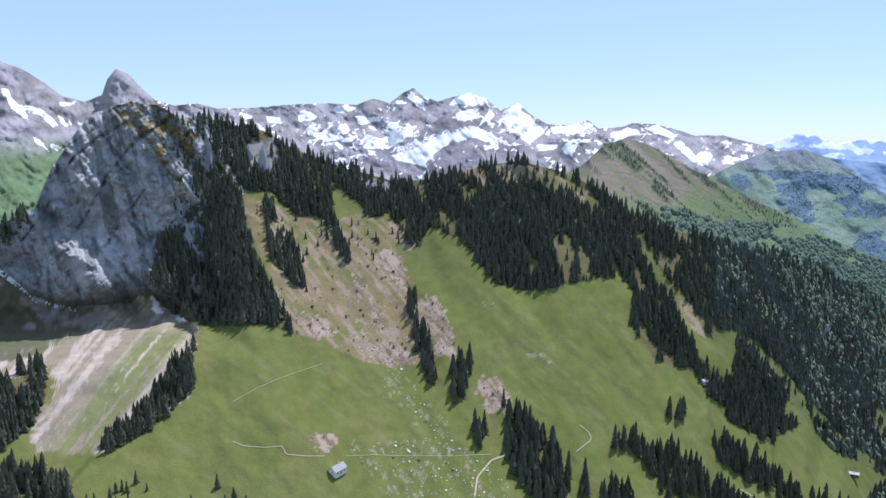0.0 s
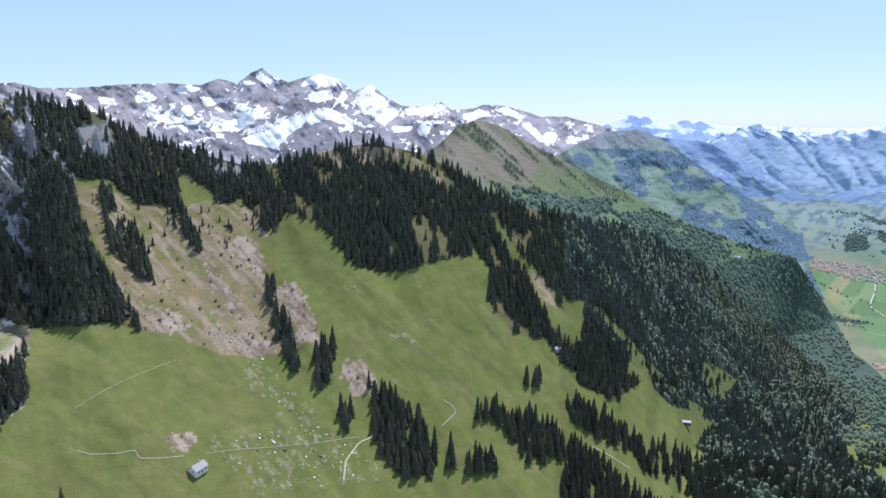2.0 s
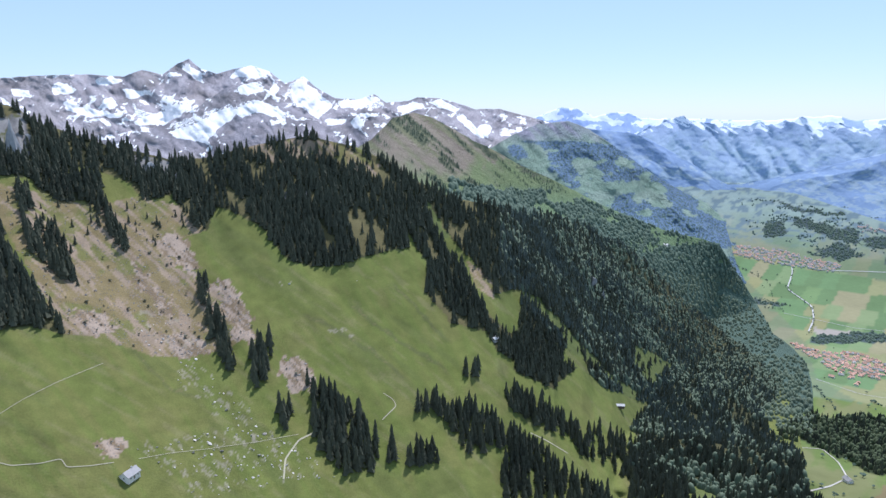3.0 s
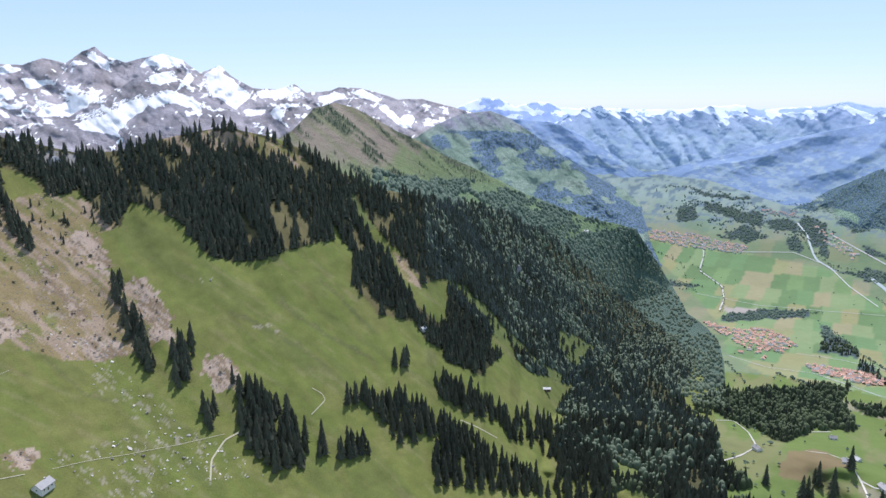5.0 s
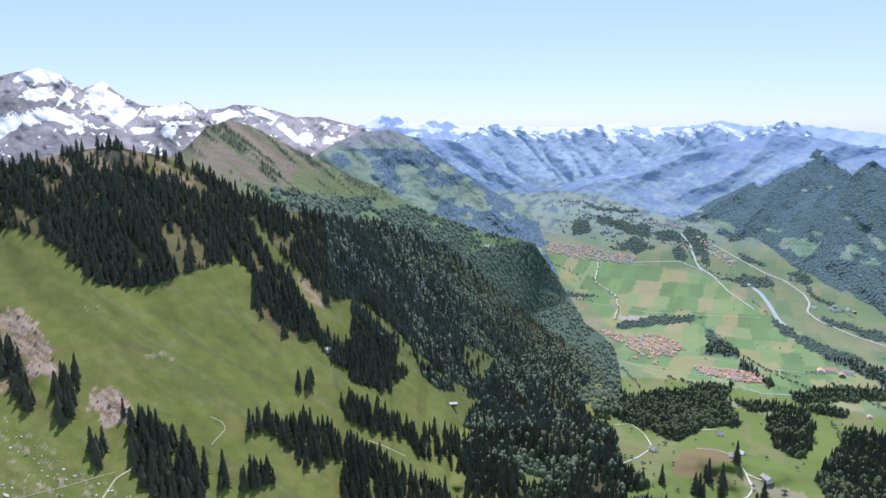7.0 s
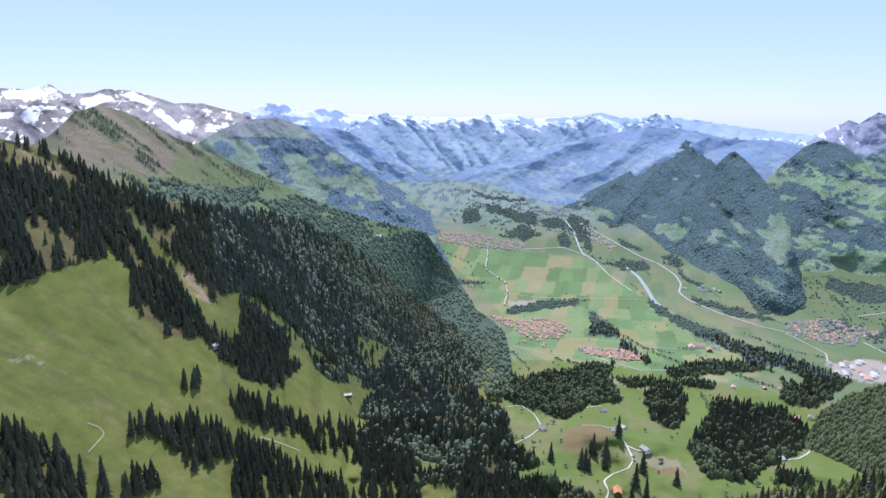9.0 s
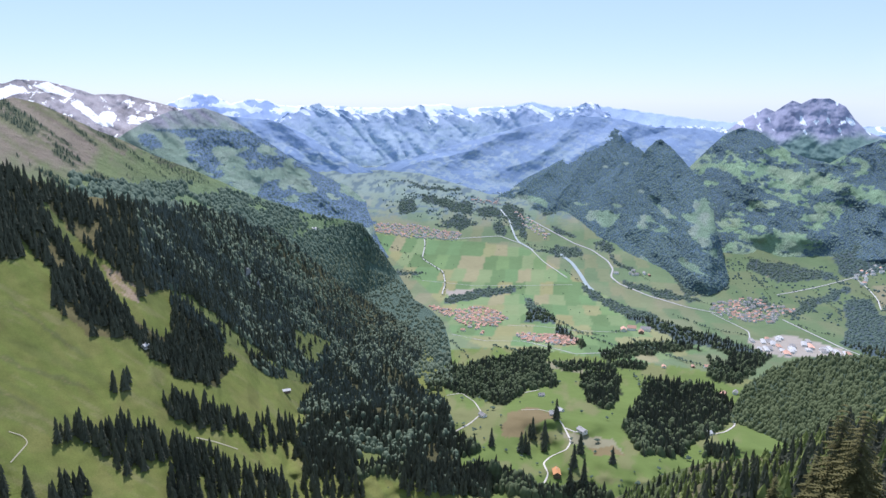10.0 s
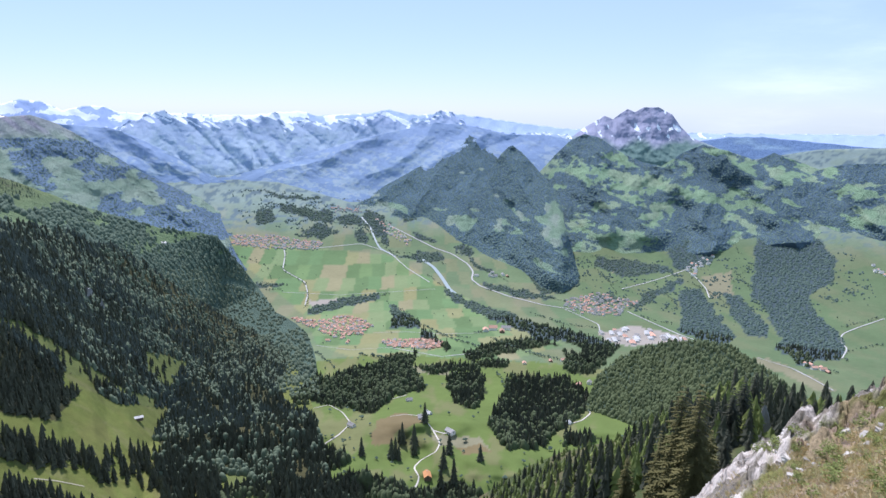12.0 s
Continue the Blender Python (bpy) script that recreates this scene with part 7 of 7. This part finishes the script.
def far_houses(name, label, plots, tiles, scale):
    """Houses too far off to be told apart: walls and roofs in one mesh."""
    vs, fs, mats = [], [], []
    for p in plots:
        w, d, h, k = scale * RNG.uniform(10, 16), scale * RNG.uniform(8, 11), scale * RNG.uniform(4, 6), scale * RNG.uniform(2.6, 3.8)
        q = radians(35 + 90 * RNG.integers(0, 2) + RNG.uniform(-14, 14))
        a, b_, e = w / 2, d / 2, 0.6
        local = [(-a, -b_, -1), (a, -b_, -1), (a, b_, -1), (-a, b_, -1), (-a, -b_, h), (a, -b_, h), (a, b_, h), (-a, b_, h), (-a, 0, h + k), (a, 0, h + k),
                 (-a - e, -b_ - e, h - 0.2), (a + e, -b_ - e, h - 0.2), (a + e, 0, h + k + 0.3), (-a - e, 0, h + k + 0.3), (a + e, b_ + e, h - 0.2), (-a - e, b_ + e, h - 0.2)]
        i = len(vs)
        vs += [(p[0] + x * math.cos(q) - y * math.sin(q), p[1] + x * math.sin(q) + y * math.cos(q), p[2] + 0.4 + z) for x, y, z in local]
        fs += [tuple(i + n_ for n_ in f) for f in ((0, 1, 5, 4), (2, 3, 7, 6), (1, 2, 6, 9, 5), (3, 0, 4, 8, 7), (10, 11, 12, 13), (13, 12, 14, 15))]
        mats += [0, 0, 0, 0] + [1 if RNG.uniform() < 0.55 else 2] * 2
    me = poly_mesh(name, vs, fs, M_WALL)
    me.materials.append(tiles)
    me.materials.append(M_ROOF_GREY if tiles is M_ROOF_RED else M_ROOF_RED)
    me.polygons.foreach_set("material_index", np.array(mats, np.int32))
    return tagged(new(name, me), label, "houses", kind="stuff")


for group, poly, da, de, tiles, thin, big in VILLAGES:
    plots = scatter([poly], "valley_floor", da, de, thin, 0.05)
    if group in DISTANT:
        far_houses("village", "distant village of white houses with %s roofs" % ("red" if tiles is M_ROOF_RED else "grey"), plots, tiles, 0.85 * big)
        continue
    models = []
    for k in range(5):
        roof_mat = (tiles, tiles, M_ROOF_RED, M_ROOF_GREY, tiles)[k]
        word = "red-tiled" if roof_mat is M_ROOF_RED else "grey-roofed"
        big_ = 0.82 * big
        models.append(gable_house("house", big_ * (13, 16, 12, 18, 14)[k], big_ * (10, 11, 9, 11, 10)[k], big_ * (5, 6, 4.5, 5, 6)[k], big_ * (3.4, 4, 3, 3.6, 3.6)[k], roof_mat, (M_WALL, M_WALL, M_TIMBER, M_WALL, M_WALL)[k],
                                  "white %s village house on the valley floor" % word if k != 2 else "dark timber house with a %s roof" % word.replace("-roofed", "").replace("-tiled", " tiled"), "house", group))
    for i, p in enumerate(plots):
        m = pose(p[0], p[1], p[2] + 0.4, 0, 0, 35 + 90 * (i % 2) + RNG.uniform(-14, 14))
        if i < 5:
            models[i].matrix_basis = m
        else:
            copy_thing(models[int(RNG.integers(0, 5))], m)
    for spare in models[len(plots):]:
        for o in (*spare.children_recursive, spare):
            bpy.data.objects.remove(o)

works = scatter([[(72.1, -18.14), (74.54, -17.43), (78.43, -17.72), (79.44, -18.13), (74.87, -18.9), (72.76, -18.82)]], "valley_floor", 0.55, 0.34, 0.8, 0.0)
for i, p in enumerate(works):
    hall = gable_house("work_hall", RNG.uniform(15, 34), RNG.uniform(10, 16), 5, 1.6, (M_ROOF_PALE, M_ROOF_RED, M_ROOF_PALE, M_ROOF_GREY)[i % 4], M_WALL, "long work hall with %s roof on a gravel yard" % ("pale sheet", "red tiled", "pale sheet", "grey")[i % 4], "industrial hall", "halls of the works")
    hall.matrix_basis = pose(p[0], p[1], p[2] + 0.4, 0, 0, 28 + RNG.uniform(-8, 8))

# ---- the summit: turf, limestone rim, dwarf spruces ----
def crag_range(az, el):
    r = rise(CRAG_TOP, -60, 1.3, [(68, 17), (80, 22), (97, 27)])(az, el)
    return r * (1 + 0.05 * fbm(az * 0.18, el * 0.22, 4, 161) + 0.05 * (ridged(az * 0.4 + el * 0.2, el * 0.45, 5, 162) - 0.6))


def crag_cover(az, el, p, t):
    x, y = p[..., 0], p[..., 1]
    c = blend(paint((0.37, 0.29, 0.18), [], az, el), (0.2, 0.195, 0.07), smooth(-0.08, 0.18, fbm(x * 0.8, y * 0.8, 5, 163)))
    c = blend(c, (0.3, 0.23, 0.17), smooth(0.15, 0.3, fbm(x * 1.7, y * 1.7, 5, 164)))
    rim = (t - el) + 2.5 * fbm(az * 0.5, el * 0.5, 4, 165) + 0.9 * smooth(84, 92, az) * 3
    g = blend(np.broadcast_to(np.array((0.64, 0.58, 0.52)), c.shape), (0.28, 0.25, 0.205), smooth(0.0, 0.15, fbm(x * 1.6, y * 1.6 + p[..., 2], 5, 166)))
    w = smooth(3.6, 2.6, rim)
    return c + (g - c) * w[..., None]


def crag_heave(az, el, p, t):
    """Ledges, cracks and blocks of the limestone rim."""
    x, y = p[..., 0], p[..., 1]
    rim = smooth(4.6, 2.2, (t - el) + 2.5 * fbm(az * 0.5, el * 0.5, 4, 165))
    block = np.abs(vnoise(x * 0.9 + y * 0.4, y * 1.2, 167)) + 0.6 * np.abs(vnoise(x * 2.3, y * 2.6 - x, 168)) + 0.4 * np.abs(vnoise(x * 5.5 + y, y * 6, 169)) + 0.1 * np.abs(vnoise(x * 12 - y, y * 13, 172))
    return rim * 0.55 * (block - 0.55) * smooth(6, 12, np.hypot(x, y)) + 0.05 * fbm(x * 2.5, y * 2.5, 4, 170) * smooth(2, 5, np.hypot(x, y))


landform("summit_crag", CRAG_TOP, -60, crag_range, 260, 0.09, M_SUMMIT, crag_cover, jag=0.3, back=14, dip=1.6, crest=1.9, heave=crag_heave, label="grassy limestone edge of the summit")

# the rest of the summit, under the onlooker's feet, falls away steeply on all other sides
k = np.array([0.0, 0.6, 1.1, 1.3, 4, 20, 60, 160, 300])[:, None]
a = np.radians(np.linspace(0, 360, 121))[None, :]
drop = np.array([1.65, 1.66, 1.75, 2.2, 7.5, 38, 110, 270, 420])[:, None] * (1 + 0.04 * fbm(2.5 * np.sin(a), 2.5 * np.cos(a) + k, 3, 171))
top = np.stack([k * np.sin(a), k * np.cos(a), EYE - drop], -1)
tagged(grid_object("summit_ground", top, M_SUMMIT, np.full(top.shape, 1.0) * np.array((0.19, 0.17, 0.08))), "dry turf of the summit that falls away steeply", kind="structure")

M_LIME = plain_material("pale_limestone", (0.5, 0.465, 0.42), 0.9, 0.15, 0.6, 6.0, 0.0, 1.0)
M_GREYROCK = plain_material("grey_limestone", (0.2, 0.2, 0.195), 0.9, 0.15, 0.5, 1.5, 0.0, 1.0)
M_BLADE = foliage_material("dry_grass", (0.3, 0.26, 0.115), (0.7, 0.58, 0.34), stand=1.1, single=0.5)


def rock_mesh(seed, material):
    """A limestone block: a ball cut by random planes, with a rough skin."""
    g = np.random.default_rng(seed)
    bm = bmesh.new()
    bmesh.ops.create_icosphere(bm, subdivisions=3, radius=1.0)
    cuts = [(Vector(g.normal(size=3)).normalized(), g.uniform(0.28, 0.7)) for _ in range(18)]
    for v in bm.verts:
        for n, d in cuts:
            over = v.co.dot(n) - d
            if over > 0:
                v.co -= n * over
        v.co += v.co.normalized() * 0.12 * noise.fractal(v.co * 3.4 + Vector((seed, 0, 0)), 1.0, 2.0, 4)
    me = bpy.data.meshes.new("rock")
    bm.to_mesh(me)
    bm.free()
    me.polygons.foreach_set("use_smooth", np.zeros(len(me.polygons), bool))
    me.materials.append(material)
    return me


rocks = [rock_mesh(i, M_LIME) for i in range(7)]
for i in range(210):
    az = RNG.uniform(79.8, 95)
    el = along(CRAG_TOP, az) - (RNG.uniform(0, 1) ** 1.6) * (4.0 if i < 140 else 20) - 0.1
    p = ground_at(az, el, "summit_crag")
    ob = new("limestone_rock", rocks[i % 7])
    s = RNG.uniform(0.08, 0.26) if i < 140 else RNG.uniform(0.03, 0.08)
    ob.matrix_basis = pose(p[0], p[1], p[2] - 0.15 * s, RNG.uniform(-25, 25), RNG.uniform(-25, 25), RNG.uniform(0, 360)) @ Matrix.Diagonal((s * 1.3, s, s * 0.75, 1))
    tagged(ob, "pale weathered limestone rock at the edge of the summit", "rock", "rocks of the summit rim")

# tufts of dry grass
n = 12000
az = RNG.uniform(79, 96, n)
el = along(CRAG_TOP, az) - 0.4 - RNG.uniform(0, 1, n) * 26
keep = fbm(az * 0.5, el * 0.5, 4, 165) + 0.25 * (along(CRAG_TOP, az) - el) > 0.5
az, el = az[keep], el[keep]
p = spot(az, el, crag_range(az, el))
g = RNG
vs, ts = [], []
for q in p:
    size = g.uniform(0.05, 0.15)
    for _ in range(6):
        a, w = g.uniform(0, 6.28), g.uniform(0.3, 1.1)
        d = np.array((math.cos(a), math.sin(a), 0))
        s_ = np.array((-d[1], d[0], 0)) * 0.006
        b0 = q + d * size * 0.15
        i = len(vs)
        vs += [b0 - s_, b0 + s_, b0 + d * size * w * 0.5 + (0, 0, size * 0.8), b0 + d * size * w + (0, 0, size * g.uniform(0.6, 1.2))]
        ts += [(i, i + 1, i + 2), (i + 1, i + 3, i + 2)]
tagged(new("grass_tufts", mesh_from("grass_tufts", np.array(vs), np.array(ts), M_BLADE)), "tufts of dry and green mountain grass", "grass", kind="stuff")


# low green shrubs between the tufts and stones
n = 130
az = RNG.uniform(83, 96, n)
el = along(CRAG_TOP, az) - 0.5 - RNG.uniform(0, 1, n) ** 1.4 * 12
keep = fbm(az * 0.6, el * 0.6, 3, 173) > -0.05
az, el = az[keep], el[keep]
wood("summit_shrubs", "low green shrubs on the stony turf", spot(az, el, crag_range(az, el)), (0.2, 0.5), LEAFY, M_BROAD, (1.2, 2.2))


def branchy_spruce(h, seed, material, label):
    """A spruce seen from near: whorls of drooping boughs with hanging twigs."""
    g = np.random.default_rng(seed)
    root = new("spruce")
    part("trunk", trunk_mesh(h, 0.016 * h), root)
    vs, ts = [], []
    whorls = 30
    for k in range(whorls):
        f = (k + g.uniform(-0.3, 0.3)) / whorls
        z = h * (0.05 + 0.93 * f)
        length = h * (0.19 * (1 - f) ** 0.75 + 0.012)
        count = 9 if f < 0.7 else 6
        for j in range(count):
            a = 6.2832 * (j + g.uniform(-0.4, 0.4)) / count
            ln = length * g.uniform(0.6, 1.2)
            d, s = np.array((math.cos(a), math.sin(a), 0)), np.array((-math.sin(a), math.cos(a), 0))
            for m in range(7):
                u = (m + 0.5) / 7
                c = np.array((0, 0, z)) + d * ln * u + np.array((0, 0, -0.35 * ln * u * u + 0.12 * ln * max(0, u - 0.7)))
                w = ln * (0.34 * (1 - u) + 0.08)
                for sd in (-1, 1):
                    i = len(vs)
                    tip = c + s * sd * w + d * ln * 0.16 + (0, 0, -g.uniform(0.1, 0.3) * w)
                    vs += [c - d * ln * 0.09, c + d * ln * 0.1, tip]
                    ts.append((i, i + 1, i + 2))
                i = len(vs)
                vs += [c - d * ln * 0.08, c + d * ln * 0.1, c + d * 0.04 * ln + (0, 0, -g.uniform(0.12, 0.3) * ln)]
                ts.append((i, i + 1, i + 2))
    part("crown", mesh_from("crown", np.array(vs), np.array(ts), material), root)
    return tagged(root, label, "tree", "spruces below the summit")


near_spruce = branchy_spruce(15, 201, M_GOLD, "old spruce with sunlit brownish needles below the summit")
green_spruce = branchy_spruce(13, 202, M_SPRUCE, "dark green spruce on the steep spur")
dwarf = branchy_spruce(1.0, 203, M_SPRUCE, "dwarf spruce behind the limestone rim")


def stand(model, first, line, height, top, surface, own):
    """Sets a tree so that it grows from the land at the foot to about the height given."""
    p = ground_at(*line[0], surface)
    m = pose(p[0], p[1], p[2] - 0.02 * height, 0, 0, RNG.uniform(0, 360)) @ Matrix.Diagonal((height / own,) * 3 + (1,))
    if first:
        model.matrix_basis = m
        return model
    ob = copy_thing(model, Matrix())
    ob.matrix_basis = m
    return ob


for i, (q, hh) in enumerate((([(79.22, -30.94)], 17), ([(80.63, -31.08)], 16), ([(77.73, -31.19)], 12), ([(81.75, -29.46)], 9), ([(75.08, -31.38)], 10), ([(79.8, -30.63)], 14))):
    stand(near_spruce, i == 0, q, hh, 0, "near_spur", 15)
for i, (q, hh) in enumerate((([(83.11, -25.51)], 12), ([(83.87, -24.53)], 13), ([(87.29, -23.44)], 10), ([(82.07, -26.11)], 10), ([(84.57, -23.14)], 12), ([(81.1, -27.53)], 9), ([(88.18, -22.44)], 8), ([(82.89, -27.61)], 7))):
    stand(green_spruce, i == 0, q, hh, 0, "near_spur", 13)
for i, (az, hh, r) in enumerate(((84.6, 1.5, 33), (85.4, 1.1, 31), (88.2, 1.6, 36), (88.9, 1.2, 33), (82.9, 0.9, 30), (89.8, 1.4, 35))):
    zz = EYE + r * math.tan(radians(along(CRAG_TOP, az))) - 0.4
    p = spot(np.array(az), 0.0, r)
    m = pose(p[0], p[1], zz, 0, 0, 60 * i) @ Matrix.Diagonal((hh, hh, hh * 1.1, 1))
    if i == 0:
        dwarf.matrix_basis = m
    else:
        copy_thing(dwarf, Matrix()).matrix_basis = m

for (q, s) in (([(85.5, -24.4)], (3.0, 2.6, 7.5)), ([(86.3, -24.1)], (2.2, 2.0, 6.0)), ([(80.9, -25.6)], (2.2, 2.0, 4.0)), ([(85.21, -25.1)], (1.6, 1.5, 2.6)), ([(86.94, -23.92)], (1.5, 1.4, 3.0)), ([(81.18, -26.06)], (2.0, 2.0, 3.0))):
    p = ground_at(*q[0], "near_spur")
    ob = new("rock_pinnacle", rock_mesh(int(s[2] * 10), M_GREYROCK))
    ob.matrix_basis = pose(p[0], p[1], p[2] + s[2] * 0.2, 0, 6, RNG.uniform(0, 360)) @ Matrix.Diagonal((*s, 1))
    tagged(ob, "grey limestone pinnacle among spruces on the spur", "rock", "pinnacles on the spur")

# boulders strewn over the pasture
coarse = [poly_mesh("boulder", [tuple(c * RNG.uniform(0.7, 1.2) for c in v) for v in ICO_V], ICO_T, M_LIME) for _ in range(4)]
stones = scatter(STREWN, "alp_slope", 0.42, 0.34, 0.5, 0.4)
for i, p in enumerate(stones[RNG.permutation(len(stones))[:170]]):
    ob = new("boulder", coarse[i % 4])
    s = RNG.uniform(0.4, 1.0) * (1.7 if i % 9 == 0 else 1)
    ob.matrix_basis = pose(p[0], p[1], p[2], RNG.uniform(0, 40), RNG.uniform(0, 40), RNG.uniform(0, 360)) @ Matrix.Diagonal((s * 1.5, s, s * 0.7, 1))
    tagged(ob, "pale limestone boulder lying on the pasture", "rock", "boulders on the pasture")

# rubble on the bare parts of the alp
rubble = scatter(DRY_SLOPE[:1] + BARE, "alp_slope", 0.16, 0.12, 0.3, 0.3)
vs, ts = [], []
for i, p in enumerate(rubble):
    s = RNG.uniform(0.25, 0.7) * (2.0 if i % 14 == 0 else 1)
    k = len(vs)
    vs += [tuple(p + np.array(v) * s * RNG.uniform(0.6, 1.3, 3) * (1.3, 1.0, 0.8)) for v in OCT_V]
    ts += [(a + k, b + k, c + k) for a, b, c in OCT_T]
tagged(new("rubble", mesh_from("rubble", np.array(vs), np.array(ts), M_LIME)), "loose pale limestone rubble on the bare slope", "stones", kind="stuff")

# limestone towers that stand out of the wood below the crest
tower_rock = plain_material("weathered_crag", (0.3, 0.3, 0.3), 0.9, 0.1, 0.4, 0.25, 0.0, 1.0)
for i, (az, el, wide, tall) in enumerate(((-19.3, -1.2, 9, 24), (-14.9, -2.4, 12, 26), (-13.9, -1.9, 8, 22), (-6.1, -4.2, 12, 14), (-4.2, -4.9, 9, 11), (-16.1, -1.5, 8, 15), (29.9, -14.2, 12, 24), (30.8, -15.2, 9, 20))):
    p = ground_at(az, el, "alp_slope")
    ob = new("crag", rock_mesh(60 + i, tower_rock))
    ob.matrix_basis = pose(p[0], p[1], p[2], 0, 5, 47 * i) @ Matrix.Diagonal((1.2 * wide, wide, 1.45 * tall, 1))
    tagged(ob, "grey limestone crag standing out of the spruce wood", "rock", "crags in the spruce wood")
